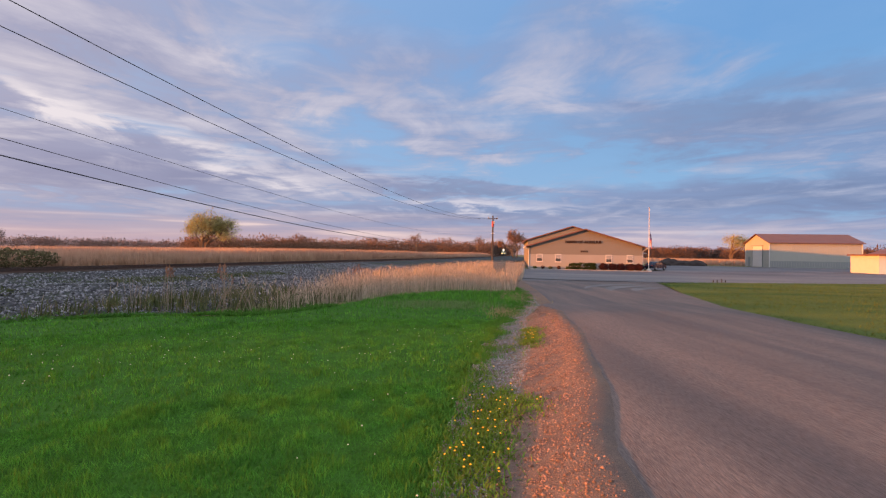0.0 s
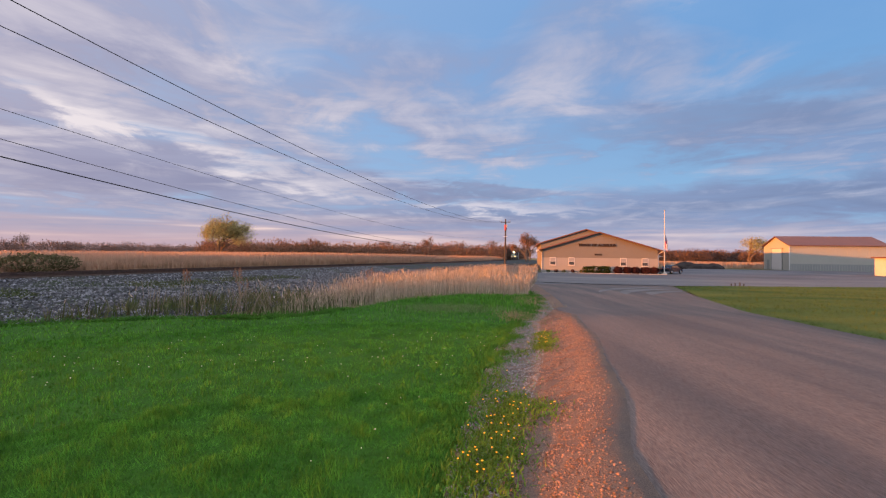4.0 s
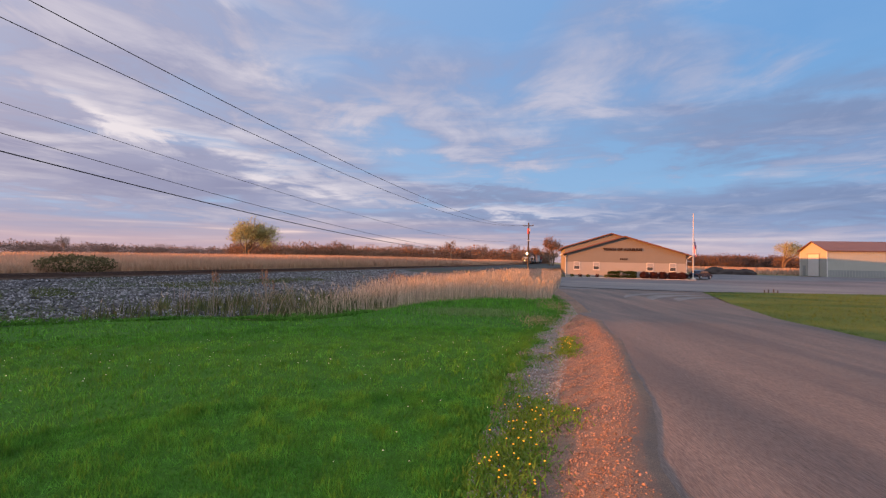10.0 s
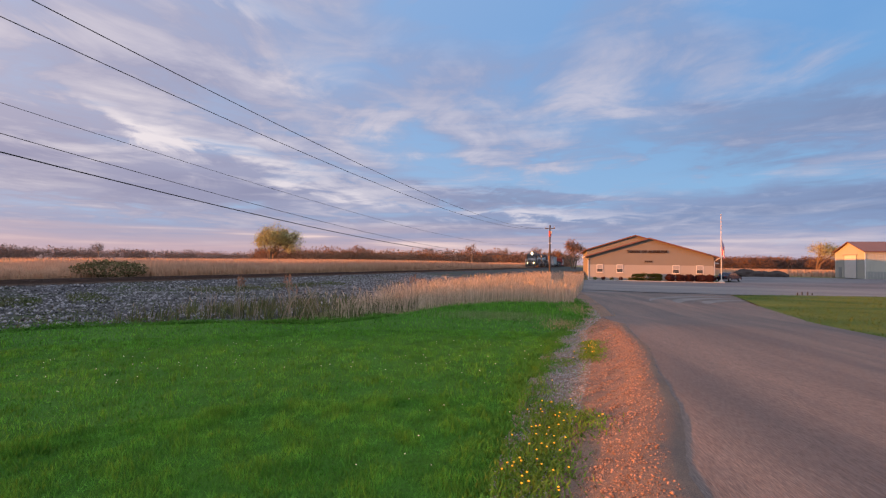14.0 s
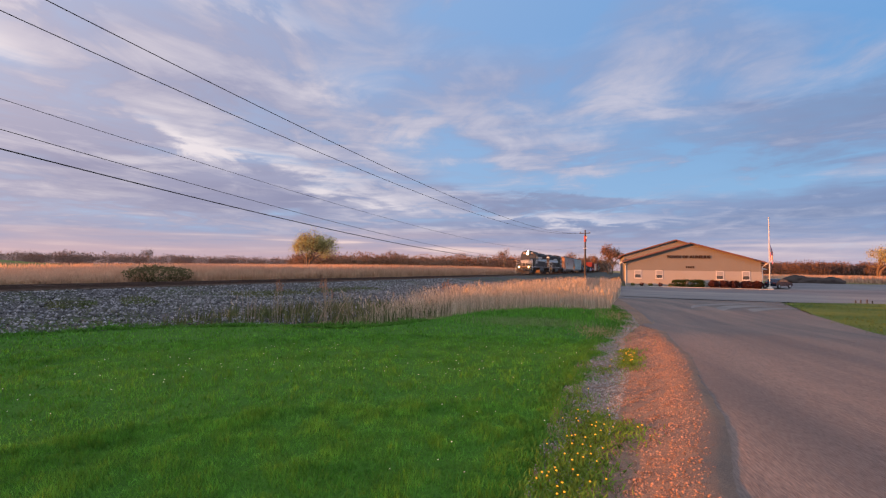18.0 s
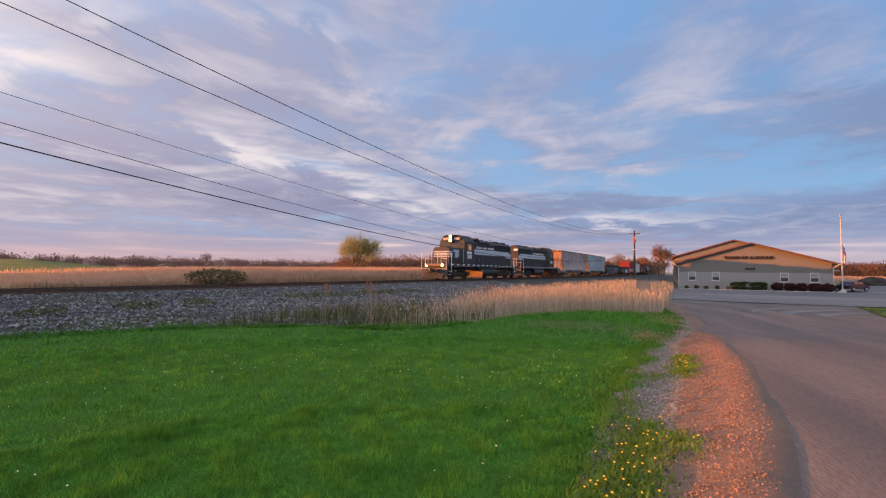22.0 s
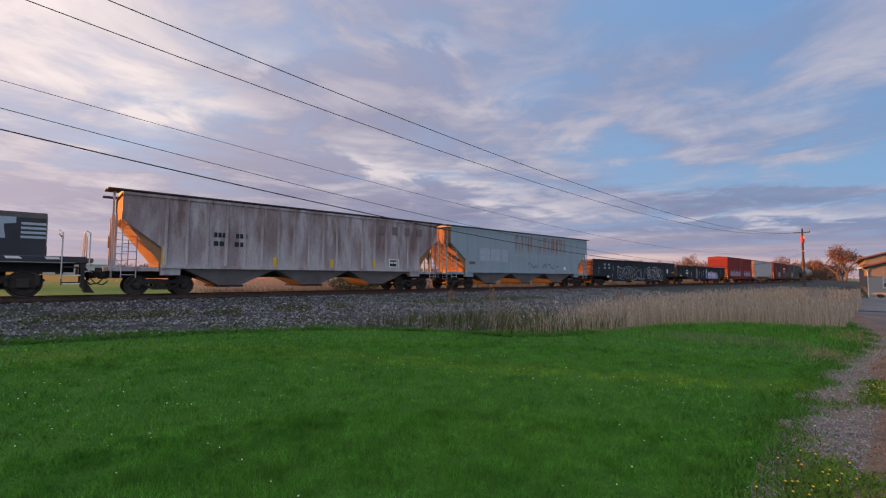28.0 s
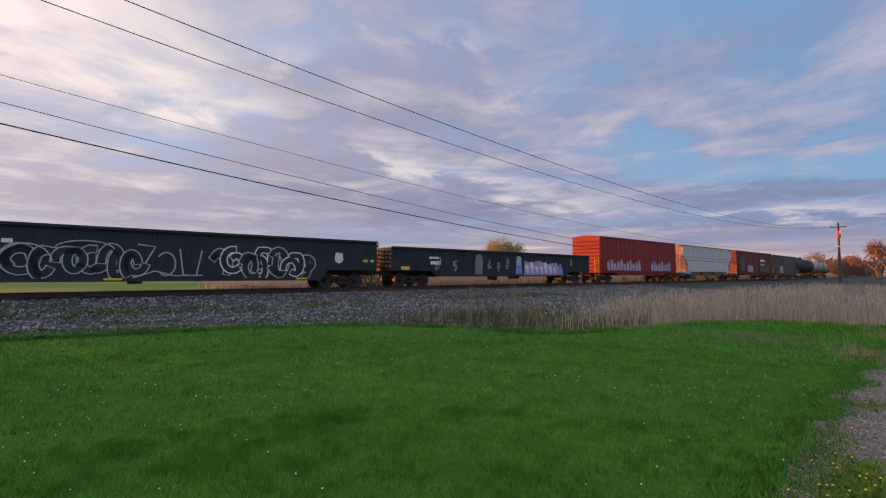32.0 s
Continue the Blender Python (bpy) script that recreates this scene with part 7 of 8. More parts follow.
    part("air_horn", MB().path([(2.0, 0.3, 4.36), (2.0, 0.3, 4.52), (2.45, 0.3, 4.54)], 0.04).path([(2.0, 0.1, 4.52), (1.6, 0.1, 4.54)], 0.035), m_metal, c)
    part("antenna", MB().lathe([(4.57, 0.16), (4.62, 0.14), (4.64, 0.03)], (4.2, 0.3, 0), "z", 10), m_black, c)
    part("sand_hatch", MB().box(6.5, 6.9, 0.2, 0.6, 3.21, 3.29, 0.02), m_black, c)
    for x in (-5.2, 5.2):
        t = share_part("truck", "loco_truck_frame", loco_frame, m_grime, c, pose(x, 0, 0))
        for dx in (-1.37, 1.37):
            w = share_part("wheelset", "wheelset_large", wheelset_mesh(0.50), m_tread, t, pose(dx, 0, 0.50))
            WHEELS.append((w, dx, 0.50))
    return c


# ---- freight cars ----
def hopper(label, body, low, L, roofline, ribs, rib_w, top=4.28, spin=True, bays=3, yellow=True):
    """A covered hopper: sloped ends, three bays below, running boards on the roof."""
    c = thing("covered_hopper", label, "hopper car", None, "train")
    h, cut, zb, zc = L / 2, 1.42, 1.22, 3.15
    side = [(-h + cut, zb), (h - cut, zb), (h - cut, 2.05), (h, zc), (h, top), (-h, top), (-h, zc), (-h + cut, 2.05)]
    for s in (-1, 1):
        part("side_wall", MB().prism(side, *sorted((s * 1.42, s * 1.50))), body, c)
        part("top_chord", MB().box(-h, h, *sorted((s * 1.40, s * 1.54)), top - 0.10, top + 0.02), body, c)
        part("side_sill", MB().box(-h + cut, h - cut, *sorted((s * 1.40, s * 1.56)), zb - 0.06, zb + 0.08), body, c)
        for k in range(ribs):
            x = -h + cut + 0.15 + k * (L - 2 * cut - 0.3) / (ribs - 1)
            share_part("side_post", f"post_{rib_w}_{top}_{body.name}", lambda: MB().prism([(-rib_w / 2, 1.502), (rib_w / 2, 1.502), (rib_w * 0.3, 1.555), (-rib_w * 0.3, 1.555)], zb + 0.08, top - 0.11, "z"), body, c, pose(x, 0, 0, 0, 0, 0 if s > 0 else 180))
        for e in (-1, 1):
            part("jacking_pad", MB().box(*sorted((e * (h - cut), e * (h - cut - 0.75))), *sorted((s * 1.2, s * 1.5)), 0.86, zb - 0.06, 0.01), body, c)
            if yellow:
                part("yellow_stripe", MB().box(*sorted((e * (h - cut - 0.04), e * (h - cut - 0.17))), *sorted((s * 1.503, s * 1.515)), zb + 0.1, zb + 0.9), m_yellow, c)
        if yellow:
            for x in (-3.6, -0.9, 2.2):
                part("yellow_stripe", MB().box(x - 0.09, x + 0.09, *sorted((s * 1.566, s * 1.572)), zb + 0.1, zb + 0.55), m_yellow, c)
    inner = MB().prism([(-h + cut + 0.1, zb), (h - cut - 0.1, zb), (h - 0.06, zc), (h - 0.06, top - 0.06), (-h + 0.06, top - 0.06), (-h + 0.06, zc)], -1.415, 1.415)
    part("hopper_body", inner, m_slope, c, "sloped end sheets coloured orange for the low sun")
    for e in (-1, 1):
        # slope sheet stiffeners
        for y in (-0.95, -0.32, 0.32, 0.95):
            part("end_stiffener", MB().prism([(e * (h - cut - 0.02), 1.95), (e * (h - 0.03), zc - 0.05), (e * (h - 0.03), zc + 0.12), (e * (h - cut - 0.02), 2.12)], y - 0.05, y + 0.05), m_slope, c)
        part("end_sheet", MB().box(*sorted((e * (h - cut + 0.02), e * (h - cut + 0.06))), -1.4, 1.4, 1.0, 2.05), m_slope, c)
        part("end_platform", MB().box(*sorted((e * (h - cut), e * (h + 0.35))), -1.38, 1.38, 1.02, 1.20, 0.01), body, c)
        for y in (-1.2, -0.45, 0.45, 1.2):
            part("end_post", MB().box(*sorted((e * (h + 0.12), e * (h + 0.2))), y - 0.035, y + 0.035, 1.2, zc + 0.25), body, c)
        for z in (1.75, 2.4, 3.0):
            part("end_rail", MB().tube((e * (h + 0.16), -1.2, z), (e * (h + 0.16), 1.2, z), 0.02, 6), body, c)
        ladder(c, e * (h + 0.26), 1.15, 0.75, top, body, 0.45, "y")
        ladder(c, e * (h - 0.3), 1.46, 0.75, zc - 0.3, body, 0.5)
        ladder(c, e * (h - 0.3), -1.46, 0.75, zc - 0.3, body, 0.5)
        coupler(c, e * (h + 0.05), e)
        part("draft_sill", MB().box(*sorted((e * (h - 3.0), e * (h + 0.35))), -0.35, 0.35, 0.72, 1.02), m_grime, c)
        freight_truck(c, e * (h - 1.55), spin)
    part("brake_wheel", MB().lathe([(h + 0.22, 0.05), (h + 0.24, 0.27), (h + 0.27, 0.27), (h + 0.28, 0.05)], (0, -0.7, 2.3), "x", 16), m_grime, c)
    part("roof", MB().prism([(-1.5, top + 0.02), (-0.7, top + 0.16), (0.7, top + 0.16), (1.5, top + 0.02)], -h, h, "x"), body, c)
    part("running_board", MB().box(-h - 0.5, h + 0.5, -0.35, 0.35, top + 0.19, top + 0.23), m_grime, c)
    for s in (-1, 1):
        part("running_board", MB().box(-h - 0.5, h + 0.5, *sorted((s * 1.12, s * 1.56)), top + 0.06, top + 0.12), m_grime, c)
    hat = MB()
    for k in range(14):
        x = -h + 0.8 + k * (L - 1.6) / 13
        hat.box(x - 0.05, x + 0.05, -1.0, 1.0, top + 0.13, top + 0.19)
    part("roof_bracket", hat, m_grime, c, kind="stuff")
    bw = (L - 2 * cut - 1.7) / bays
    for k in range(bays):
        x = -(bays - 1) * bw / 2 + k * bw
        part("hopper_bay", MB().add(
            [(x - bw / 2 + 0.02, -1.35, zb - 0.06), (x + bw / 2 - 0.02, -1.35, zb - 0.06), (x + bw / 2 - 0.02, 1.35, zb - 0.06), (x - bw / 2 + 0.02, 1.35, zb - 0.06),
             (x - 0.5, -1.0, 0.42), (x + 0.5, -1.0, 0.42), (x + 0.5, 1.0, 0.42), (x - 0.5, 1.0, 0.42)],
            [(0, 1, 5, 4), (1, 2, 6, 5), (2, 3, 7, 6), (3, 0, 4, 7), (4, 5, 6, 7), (3, 2, 1, 0)]), low, c)
        part("outlet_gate", MB().box(x - 0.6, x + 0.6, -1.1, 1.1, 0.32, 0.42, 0.01), m_grime, c)
    part("centre_sill", MB().box(-h + 2, h - 2, -0.3, 0.3, 0.78, zb - 0.04), m_grime, c)
    return c


def gondola(label, L, top, zb, posts, post_w, deep=1.545):
    c = thing("gondola_car", label, "gondola car", None, "train")
    h = L / 2
    for s in (-1, 1):
        y = sorted((s * 1.38, s * 1.46))
        part("side_wall", MB().prism([(-h, 1.0), (-h + 2.9, 1.0), (-h + 3.4, zb), (h - 3.4, zb), (h - 2.9, 1.0), (h, 1.0), (h, top), (-h, top)], *y), m_gon, c)
        part("top_chord", MB().box(-h, h, *sorted((s * 1.36, s * 1.56)), top - 0.06, top + 0.06, 0.01), m_gon, c)
        part("bottom_chord", MB().box(-h + 3.4, h - 3.4, *sorted((s * 1.40, s * 1.55)), zb - 0.02, zb + 0.12), m_gon, c)
        for k in range(posts):
            x = -h + 0.5 + k * (L - 1.0) / (posts - 1)
            z0 = 1.0 if abs(x) > h - 3.2 else zb + 0.12
            part("side_post", MB().prism([(x - post_w / 2, s * 1.462), (x + post_w / 2, s * 1.462), (x + post_w * 0.3, s * deep), (x - post_w * 0.3, s * deep)], z0, top - 0.07, "z"), m_gon, c)
    part("floor", MB().box(-h, h, -1.38, 1.38, 0.98, 1.06), m_gon, c)
    for e in (-1, 1):
        part("end_wall", MB().box(*sorted((e * (h - 0.1), e * h)), -1.38, 1.38, 1.06, top), m_endsun, c)
        for k in range(5):
            z = 1.15 + k * (top - 1.3) / 4.5
            part("end_rib", MB().prism([(e * (h + 0.002), z), (e * (h + 0.10), z + 0.06), (e * (h + 0.10), z + 0.14), (e * (h + 0.002), z + 0.2)], -1.4, 1.4), m_endsun, c)
        ladder(c, e * (h + 0.16), 1.1, 0.7, top, m_gon, 0.45, "y")
        coupler(c, e * (h - 0.3), e)
        part("draft_sill", MB().box(*sorted((e * (h - 3), e * (h + 0.1))), -0.35, 0.35, 0.72, 0.98), m_grime, c)
        freight_truck(c, e * (h - 1.9), True)
    part("centre_sill", MB().box(-h + 3, h - 3, -0.35, 0.35, 0.62, 0.98), m_grime, c)
    part("brake_cylinder", MB().tube((-1.5, 0.9, 0.62), (-0.5, 0.9, 0.62), 0.16, 10), m_grime, c)
    part("brake_valve", MB().box(1.0, 1.5, 0.6, 1.1, 0.35, 0.98), m_grime, c)
    return c


def boxcar(label, L, top, material, graf=()):
    c = thing("boxcar", label, "boxcar", None, "train")
    h, zb = L / 2, 0.95
    part("body", MB().box(-h, h, -1.45, 1.45, zb, top), material, c)
    part("roof", MB().prism([(-1.52, top), (-1.52, top + 0.05), (0, top + 0.2), (1.52, top + 0.05), (1.52, top)], -h - 0.05, h + 0.05, "x"), material, c)
    for s in (-1, 1):
        part("side_sill", MB().prism([(-h + 2.6, zb), (-h + 3.2, 0.72), (h - 3.2, 0.72), (h - 2.6, zb)], *sorted((s * 1.38, s * 1.48))), material, c)
        d = part("sliding_door", MB().box(-1.5, 1.5, *sorted((s * 1.452, s * 1.52)), zb + 0.08, top - 0.12, 0.01), material, c)
        for k in range(6):
            part("door_rib", MB().box(-1.4, 1.4, *sorted((s * 1.522, s * 1.55)), zb + 0.3 + k * 0.5, zb + 0.36 + k * 0.5), material, d)
        part("door_rail", MB().box(-3.2, 3.2, *sorted((s * 1.46, s * 1.56)), zb + 0.0, zb + 0.06), material, c)
        for k in range(8):
            for e in (-1, 1):
                x = e * (1.9 + k * (h - 2.1) / 7.5)
                part("side_rib", MB().box(x - 0.05, x + 0.05, *sorted((s * 1.452, s * 1.485)), zb + 0.02, top - 0.05), material, c)
    for e in (-1, 1):
        for k in range(9):
            z = zb + 0.15 + k * (top - zb - 0.3) / 9
            part("end_corrugation", MB().prism([(e * (h + 0.002), z), (e * (h + 0.09), z + 0.10), (e * (h + 0.09), z + 0.17), (e * (h + 0.002), z + 0.27)], -1.4, 1.4), material, c)
        ladder(c, e * (h + 0.15), 1.2, 0.7, zb + 1.3, m_yellow if e > 0 else material, 0.4, "y")
        ladder(c, e * (h - 0.3), 1.5, 0.6, zb + 1.2, material, 0.42)
        coupler(c, e * (h - 0.1), e)
        freight_truck(c, e * (h - 1.6))
    part("centre_sill", MB().box(-h, h, -0.35, 0.35, 0.70, zb), m_grime, c)
    return c


def tank_car(label, L, r, material):
    c = thing("tank_car", label, "tank car", None, "train")
    h = L / 2
    zc = 1.25 + r
    prof = [(-h, 0.3), (-h + 0.1, r * 0.62), (-h + 0.35, r * 0.9), (-h + 0.7, r), (h - 0.7, r), (h - 0.35, r * 0.9), (h - 0.1, r * 0.62), (h, 0.3)]
    part("tank", MB().lathe(prof, (0, 0, zc), "x", 32), material, c, smooth=False)
    for x in (-h * 0.5, 0, h * 0.5):
        part("tank_band", MB().lathe([(x - 0.05, r + 0.005), (x - 0.04, r + 0.02), (x + 0.04, r + 0.02), (x + 0.05, r + 0.005)], (0, 0, zc), "x", 32), material, c)
    dome = part("dome", MB().lathe([(zc + r - 0.1, 0.6), (zc + r + 0.35, 0.6), (zc + r + 0.42, 0.5)], (0, 0, 0), "z", 18), material, c)
    part("walkway", MB().box(-1.3, 1.3, -1.1, 1.1, zc + r * 0.82, zc + r * 0.82 + 0.05), m_grime, c)
    for s in (-1, 1):
        part("handrail", MB().path([(-1.3, s * 1.1, zc + r * 0.85), (-1.3, s * 1.1, zc + r + 0.9), (1.3, s * 1.1, zc + r + 0.9), (1.3, s * 1.1, zc + r * 0.85)], 0.025), m_handrail, c)
        ladder(c, 0.0, s * (r + 0.12), 0.9, zc + r * 0.8, m_grime, 0.45)
    for e in (-1, 1):
        part("saddle", MB().prism([(-1.2, 1.0), (1.2, 1.0), (1.25, 1.9), (0.7, 1.4), (-0.7, 1.4), (-1.25, 1.9)], *sorted((e * (h - 2.2), e * (h - 1.4))), "x"), m_grime, c)
        part("end_platform", MB().box(*sorted((e * (h - 1.2), e * (h + 0.25))), -1.35, 1.35, 1.0, 1.08), m_grime, c)
        part("end_rail", MB().path([(e * (h + 0.2), -1.3, 1.08), (e * (h + 0.2), -1.3, 2.1), (e * (h + 0.2), 1.3, 2.1), (e * (h + 0.2), 1.3, 1.08)], 0.025), m_handrail, c)
        coupler(c, e * (h - 0.1), e)
        part("draft_sill", MB().box(*sorted((e * (h - 3), e * (h + 0.25))), -0.35, 0.35, 0.72, 1.0), m_grime, c)
        freight_truck(c, e * (h - 1.7))
    return c


def ribbon(c, pts, y, w, material, name="graffiti_stroke"):
    """A painted line on a car's side: one thin strip through points (x, z)."""
    p = [Vector((x, 0, z)) for x, z in pts]
    p = [q for i, q in enumerate(p) if i == 0 or (q - p[i - 1]).length > 1e-4]
    n = len(p)
    v = []
    for i in range(n):
        d = (p[min(i + 1, n - 1)] - p[max(i - 1, 0)]).normalized()
        side = Vector((-d.z, 0, d.x)) * w / 2
        end = d * w * 0.3 * (1 if i == n - 1 else -1 if i == 0 else 0)
        for k in (-1, 1):
            q = p[i] + end + side * k
            v += [(q.x, y, q.z), (q.x, y + 0.002, q.z)]
    f = []
    for i in range(n - 1):
        a, b = 4 * i, 4 * i + 4
        f += [(a, a + 2, b + 2, b), (a + 1, b + 1, b + 3, a + 3), (a, b, b + 1, a + 1), (a + 2, a + 3, b + 3, b + 2)]
    f += [(0, 1, 3, 2), (4 * n - 4, 4 * n - 2, 4 * n - 1, 4 * n - 3)]
    return part(name, MB().add(v, f), material, c)


def arc(cx, cz, rx, rz, a0, a1, n=12):
    return [(cx + rx * math.cos(radians(a0 + (a1 - a0) * k / n)), cz + rz * math.sin(radians(a0 + (a1 - a0) * k / n))) for k in range(n + 1)]


# the train, from the front; each car's middle lies that far along the track at the start
loco_a = locomotive("black road-switcher locomotive with grey stripe and lit headlights", True, "2001")
loco_b = locomotive("second black road-switcher locomotive running long hood first", False, "2005")
hop1 = hopper("weathered grey covered hopper car streaked with rust", m_hop1, m_hop1low, 16.9, "flat", 18, 0.14)
hop2 = hopper("faded blue-grey covered hopper car with rust runs", m_hop2, m_hop1low, 17.4, "flat", 13, 0.10, yellow=False)
gon1 = gondola("long faded black gondola car with silver graffiti outlines", 20.2, 2.60, 0.48, 16, 0.16, 1.485)
gon2 = gondola("lower black gondola car with patches and pale graffiti", 20.4, 2.38, 0.66, 15, 0.20)
box1 = boxcar("red boxcar with violet and white graffiti along its base", 15.7, 4.25, m_red)
hop3 = hopper("pale grey ribbed covered hopper car", m_pale, m_hop1low, 16.2, "flat", 16, 0.18, 4.15, False, yellow=False)
box2 = boxcar("worn brown-red boxcar with dark door panels", 17.6, 4.25, m_brown)
box3 = boxcar("dull dark olive boxcar", 16.2, 4.2, m_dkgreen)
tank1 = tank_car("black cylindrical tank car", 17.2, 1.42, m_gon)
tank2 = tank_car("dull grey cylindrical tank car", 17.2, 1.42, m_tankgrey)
CONSIST = [(loco_a, 297.65, 0), (loco_b, 316.1, 180), (hop1, 333.95, 0), (hop2, 352.4, 0), (gon1, 372.5, 0), (gon2, 393.8, 0), (box1, 413.65, 0), (hop3, 431.4, 0), (box2, 450.6, 0), (box3, 469.0, 0), (tank1, 488.0, 0), (tank2, 507.0, 0)]

# marks and graffiti; the camera's side of the cars is +y, their front +x
bars("mark_bars", hop1, 5.0, 1.506, 2.62, (0.55, 0.55), 0.22, m_gon, 0.4, 1)
bars("number_bars", hop1, 5.0, 1.506, 2.22, (0.50, 0.50), 0.22, m_gon, 0.4, 1)
bars("owner_bars", hop1, -3.9, 1.560, 3.38, (0.5, 0.5, 0.5, 0.5), 0.48, m_oldmark, 0.45, 1)
part("data_panel", MB().box(-5.42, -4.68, 1.502, 1.508, 1.40, 1.90), m_marks, hop1)
part("data_panel", MB().box(-5.36, -4.74, 1.509, 1.514, 1.46, 1.84), m_gon, hop1)
bars("data_bars", hop1, -4.78, 1.517, 1.62, (0.2, 0.2), 0.12, m_marks, 0.06, 1)
part("mark_panel", MB().box(2.75, 5.9, 1.502, 1.508, 2.0, 2.95), m_patch, hop2, "paler repainted panel")
bars("mark_bars", hop2, 5.8, 1.512, 2.55, (0.5, 0.6), 0.22, m_stripe, 0.35, 1)
bars("number_bars", hop2, 5.8, 1.512, 2.15, (0.5, 0.5, 0.5), 0.22, m_stripe, 0.35, 1)
part("data_panel", MB().box(-5.2, -4.85, 1.502, 1.512, 1.5, 1.75), m_marks, hop2)
part("orange_panel", MB().box(6.35, 6.95, 1.502, 1.512, 1.75, 1.95), m_rust, hop2)
r_ = random.Random(5)
m_rustpanel = mat("rust_runs_on_blue_grey", (0.265, 0.36, 0.415), 0.75, second=(0.215, 0.09, 0.04), scale=1.2, amount=1.0, grain=30, grain_amount=0.12, bump=0.06, stretch=(1.6, 1.6, 0.35), zfade=(2.55, 3.25), hard=0.17)
for k in range(6):
    x = 1.35 - k * 1.2
    part("rusted_panel", MB().box(x - 0.52, x + 0.52, 1.5005, 1.5035, 2.5, 4.165), m_rustpanel, hop2, "panel with brown rust running from the roof")
for a_, b_, n_ in ((0.2, -1.4, 11), (-1.8, -4.0, 15)):
    ribbon(hop2, [(a_ + (b_ - a_) * k / n_ + r_.uniform(-0.06, 0.06), 1.78 + r_.uniform(-0.22, 0.22)) for k in range(n_ + 1)], 1.512, 0.05, m_gon, "scrawl")

# gondola outlines: rows of round-cornered loops
y_ = 1.552

rg = random.Random(12)


def outlined(c, y, strokes, m, wide, line, step):
    """A swollen sprayed shape: broad pale strokes with a dark core, so that an outline is left."""
    for pts in strokes:
        ribbon(c, pts, y, wide, m)
    for pts in strokes:
        ribbon(c, pts, y + step / 2, wide - 2 * line, m_gon, "graffiti_core")


def swollen(x, z, w, h, n):
    """A few curled strokes tangled in one cell; x falls towards the car's tail."""
    out = []
    for _ in range(n):
        u, v = rg.uniform(0.3, 0.7), rg.uniform(0.3, 0.7)
        ru, rv = rg.uniform(0.22, 0.5), rg.uniform(0.25, 0.5)
        a0 = rg.uniform(0, 360)
        span = rg.choice((-1, 1)) * rg.uniform(150, 300)
        out.append([(x - min(1.05, max(-0.05, u + ru * math.cos(radians(a0 + span * k / 12)))) * w, z + min(1.02, max(0.0, v + rv * math.sin(radians(a0 + span * k / 12)))) * h) for k in range(13)])
    return out


for x0, x1, cells, wide, line in ((5.1, 0.9, 6, 0.34, 0.045), (-1.5, -6.3, 7, 0.36, 0.06)):
    for i in range(cells):
        w = (x0 - x1) / cells
        xs = x0 - i * w
        outlined(gon1, 1.492 + 0.004 * (i % 3), swollen(xs + 0.12, 0.64 + 0.08 * math.sin(i * 2.2), w * 1.25, 1.2 + 0.12 * math.cos(i * 1.7), 2), m_spraywhite if (x1 < -6 and i % 2) else m_spray, wide, line, 0.004)
ribbon(gon1, arc(4.6, 1.15, 0.75, 0.75, 20, 170), 1.52, 0.05, m_spray)
ribbon(gon1, arc(2.9, 1.75, 0.9, 0.32, 10, 175), 1.52, 0.045, m_spray)
ribbon(gon1, [(1.2, 2.0), (0.6, 1.92), (0.95, 1.2), (1.35, 0.6)], 1.497, 0.06, m_spray)
ribbon(gon1, arc(0.2, 1.2, 0.35, 0.5, 40, 300), 1.497, 0.06, m_spray)
ribbon(gon1, [(-0.3, 1.85), (-0.45, 0.75), (-0.95, 0.7), (-1.15, 1.8)], 1.497, 0.06, m_spray)
ribbon(gon1, [(1.3, 0.62), (0.6, 0.9), (-0.1, 0.7), (-1.2, 0.72)], 1.51, 0.05, m_spray)
for x, z, k in ((9.1, 1.55, 0.3), (6.2, 1.75, 0.28), (6.35, 1.0, 0.22)):
    ribbon(gon1, [(x + k * math.sin(j * 2.4) * 0.5, z + k * (0.25 * j - 0.8)) for j in range(8)], 1.494, 0.045, m_spray)
part("graffiti_patch", MB().box(-5.9, -5.5, 1.487, 1.490, 0.95, 1.45), m_spraywhite, gon1)
part("graffiti_patch", MB().box(7.0, 7.5, 1.487, 1.490, 0.85, 1.05), m_spraywhite, gon1)
part("graffiti_patch", MB().box(4.95, 5.25, 1.487, 1.490, 1.9, 2.05), m_spraywhite, gon1)
part("graffiti_patch", MB().prism([(-8.0, 1.5), (-7.75, 1.35), (-7.5, 1.5), (-7.55, 1.95), (-7.95, 1.9)], 1.487, 1.490), m_spraywhite, gon1)
for x in (6.9, 2.0, -5.7):
    part("reflector", MB().box(x - 0.3, x + 0.3, 1.552, 1.556, 0.52, 0.60), m_yellow, gon1)
bars("mark_bars", gon1, 8.1, 1.492, 2.05, (0.4, 0.4), 0.20, m_spray, 0.5, 1)
bars("number_bars", gon1, 8.1, 1.492, 1.72, (0.4, 0.4), 0.20, m_spray, 0.5, 1)
for x in (-9.5, -9.9):
    part("orange_plate", MB().box(x, x + 0.28, 1.46, 1.47, 1.45, 1.6), m_yellow, gon1)
bars("mark_bars", gon2, 7.5, 1.55, 1.75, (0.75,), 0.14, m_marks, 0.2, 1)
bars("number_bars", gon2, 7.4, 1.55, 1.4, (0.85,), 0.22, m_marks, 0.2, 1)
part("yellow_plate", MB().box(9.0, 9.6, 1.552, 1.556, 1.05, 1.25), m_yellow, gon2)
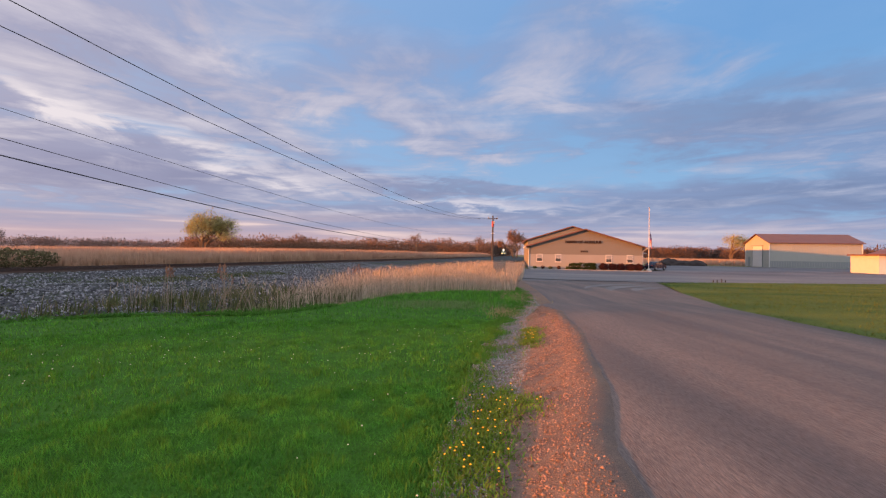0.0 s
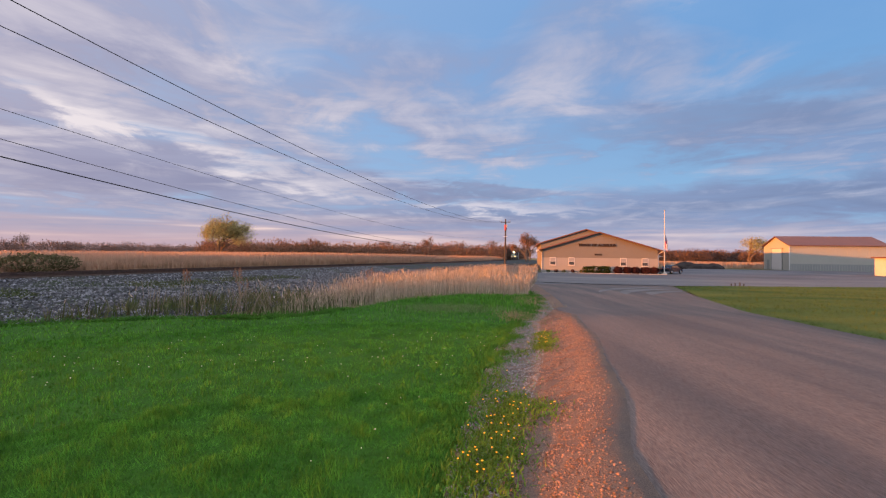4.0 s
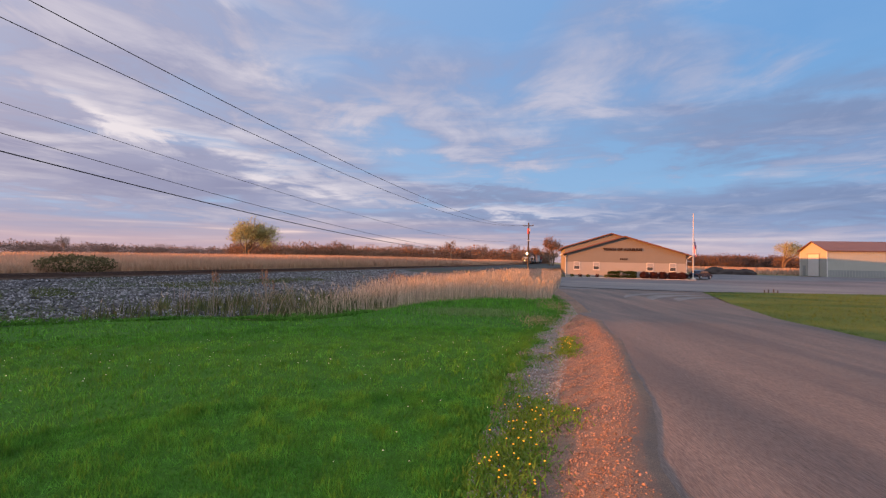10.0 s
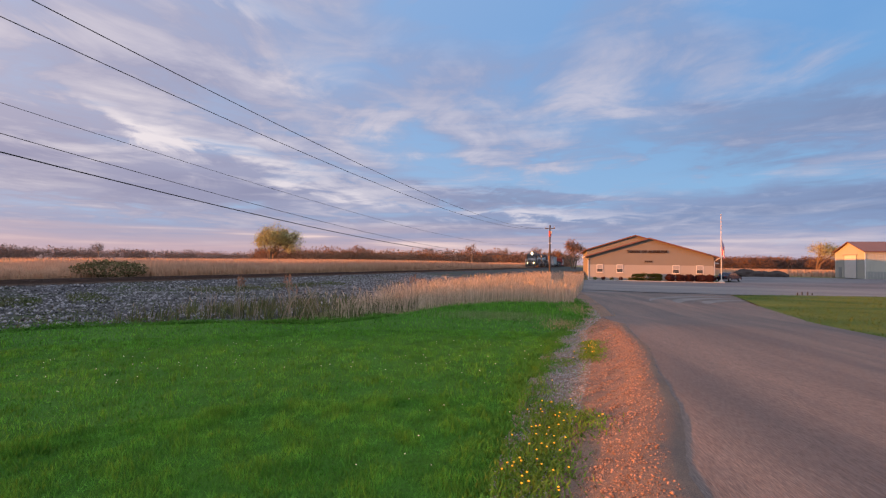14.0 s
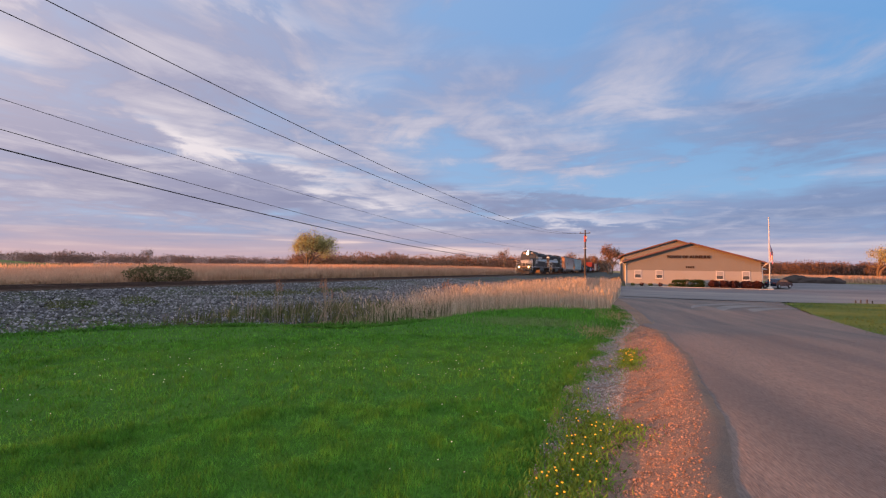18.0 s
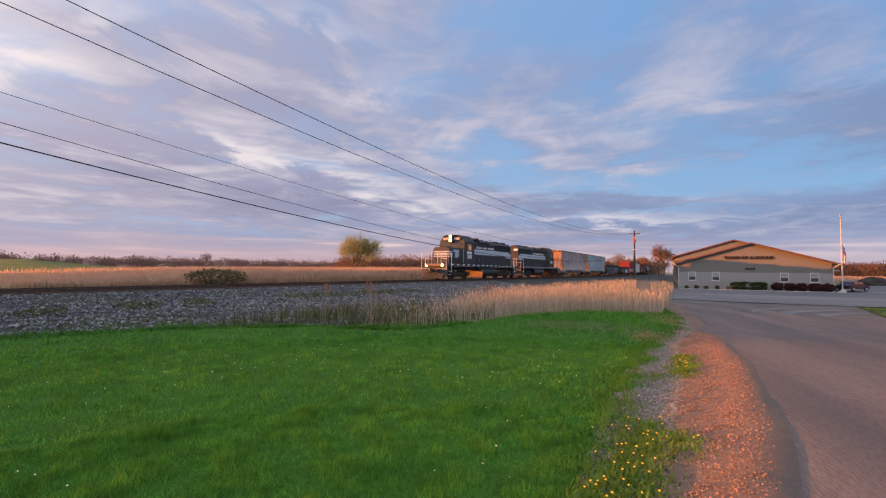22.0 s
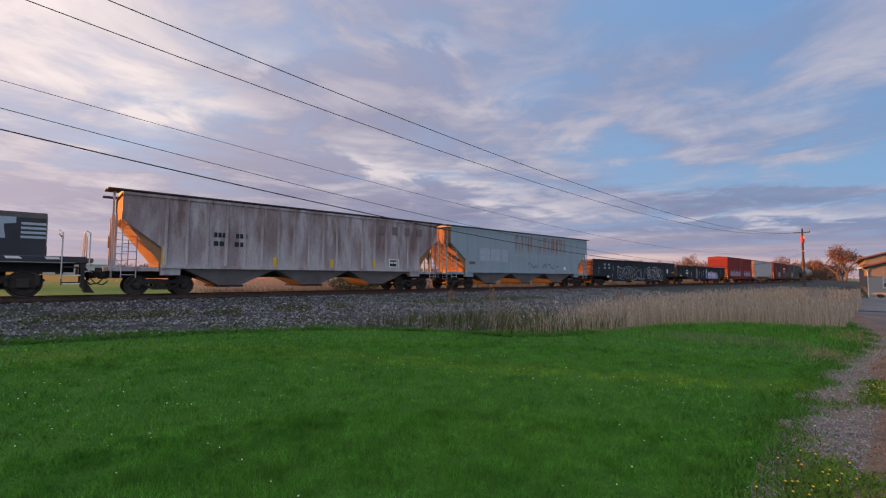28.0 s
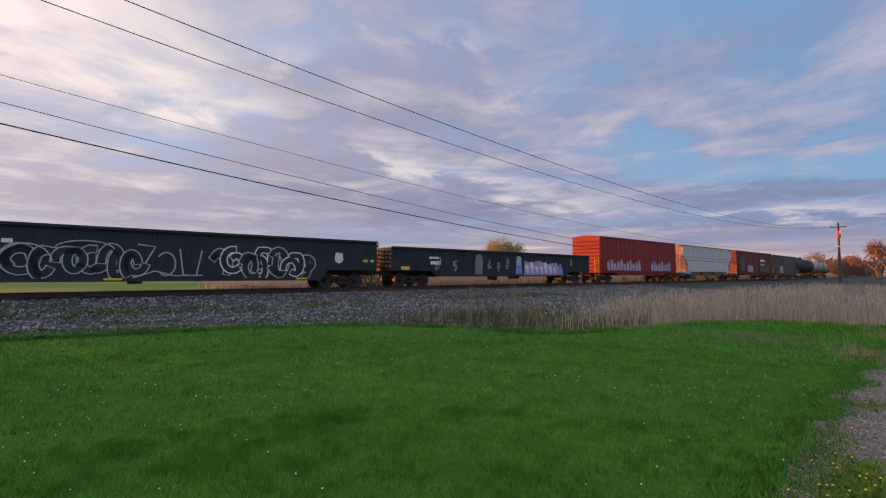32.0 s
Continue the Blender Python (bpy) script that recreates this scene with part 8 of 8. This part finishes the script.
for x, z, w in ((6.8, 1.5, 0.5), (5.4, 1.35, 0.45), (2.2, 1.5, 0.4), (1.3, 1.3, 0.4), (0.4, 1.55, 0.45), (-7.4, 1.8, 0.35)):
    for j in range(2):
        ribbon(gon2, [(x + w * (r_.uniform(-0.5, 0.5)), z + w * (0.22 * k - 0.8) + r_.uniform(-0.05, 0.05)) for k in range(8)], y_ + 0.003 * j, 0.06, m_greypatch)
part("graffiti_patch", MB().prism([(3.6, 0.8), (2.9, 0.78), (2.85, 1.6), (2.95, 2.1), (3.2, 2.2), (3.5, 2.1), (3.62, 1.5)], 1.547, 1.551), m_oldgrey, gon2)
part("graffiti_patch", MB().prism([(-0.5, 0.8), (-1.25, 0.78), (-1.2, 1.5), (-0.6, 1.55)], 1.547, 1.551), m_sprayblue, gon2)
part("graffiti_patch", MB().prism([(-0.55, 1.5), (-1.15, 1.5), (-1.1, 2.1), (-0.65, 2.15)], 1.5515, 1.554), m_spray, gon2)
part("graffiti_patch", MB().prism([(-1.45, 0.74), (-5.6, 0.74), (-5.9, 1.2), (-5.4, 1.75), (-4.3, 1.6), (-3.2, 1.85), (-2.2, 1.7), (-1.5, 1.8)], 1.547, 1.551), m_sprayviolet, gon2)
for k in range(7):
    cx = -1.75 - k * 0.56
    hh = 1.45 + 0.2 * math.sin(k * 1.9)
    part("graffiti_patch", MB().prism([(cx - 0.2, 0.9), (cx - 0.02, 0.86), (cx + 0.02, 1.2), (cx + 0.18, 1.25), (cx + 0.2, hh), (cx - 0.05, hh + 0.12), (cx - 0.22, hh - 0.1)], 1.5515, 1.554), m_spraywhite, gon2)
part("graffiti_patch", MB().prism([(-5.7, 0.74), (-6.3, 0.76), (-6.1, 1.5), (-5.8, 1.7)], 1.5515, 1.554), m_sprayblue, gon2)
for base, count in ((6.6, 11), (-1.9, 8)):
    for k in range(count):
        cx = base - k * 0.58
        hgt = 1.9 + 0.22 * math.sin(k * 2.1)
        part("graffiti_patch", MB().prism([(cx - 0.26, 1.2), (cx + 0.22, 1.15), (cx + 0.24, hgt), (cx, hgt + 0.2), (cx - 0.2, hgt - 0.1)], 1.553, 1.556), (m_sprayviolet, m_greypatch, m_sprayviolet)[k % 3], box1)
        ribbon(box1, [(cx - 0.2, 1.3), (cx, 1.8), (cx + 0.15, 1.4), (cx + 0.2, 1.85)], 1.559, 0.05, m_spraywhite)
for x0, x1, z0, z1, m in ((5.6, 7.8, 1.4, 3.3, m_dkgreen), (1.6, 4.2, 1.2, 2.2, m_greypatch), (-2.2, -4.6, 2.9, 3.2, m_marks), (-2.2, -4.4, 2.2, 2.5, m_marks), (-2.0, -7.5, 1.2, 2.4, m_dkgreen)):
    part("panel_patch", MB().box(min(x0, x1), max(x0, x1), 1.553, 1.557, z0, z1), m, box2)
part("panel_patch", MB().box(2.0, 4.4, 1.553, 1.557, 1.1, 2.3), m_greypatch, box3)


def car_pose(c, turn, t):
    s = c - SPEED * t
    p, q = track_at(s + 4), track_at(s - 4)
    d = q - p
    m = track_at(s)
    return pose(m[0], m[1], RAIL_TOP, 0, 0, math.degrees(math.atan2(d[1], d[0])) + turn)


def motions():
    for ob, c, turn in CONSIST:
        walk(ob, [(t, car_pose(c, turn, t)) for t in range(0, 33)])
    for w, x, r in WHEELS:
        car = w.parent.parent
        way = -1 if car == loco_b else 1
        step = 2 / FPS
        rows = []
        for k in range(481):
            t = k * step
            rows.append((t, pose(x, 0, r, 0, 0, 0) @ Matrix.Rotation(way * SPEED * t / r, 4, "Y")))
        walk(w, rows)


ties()
motions()
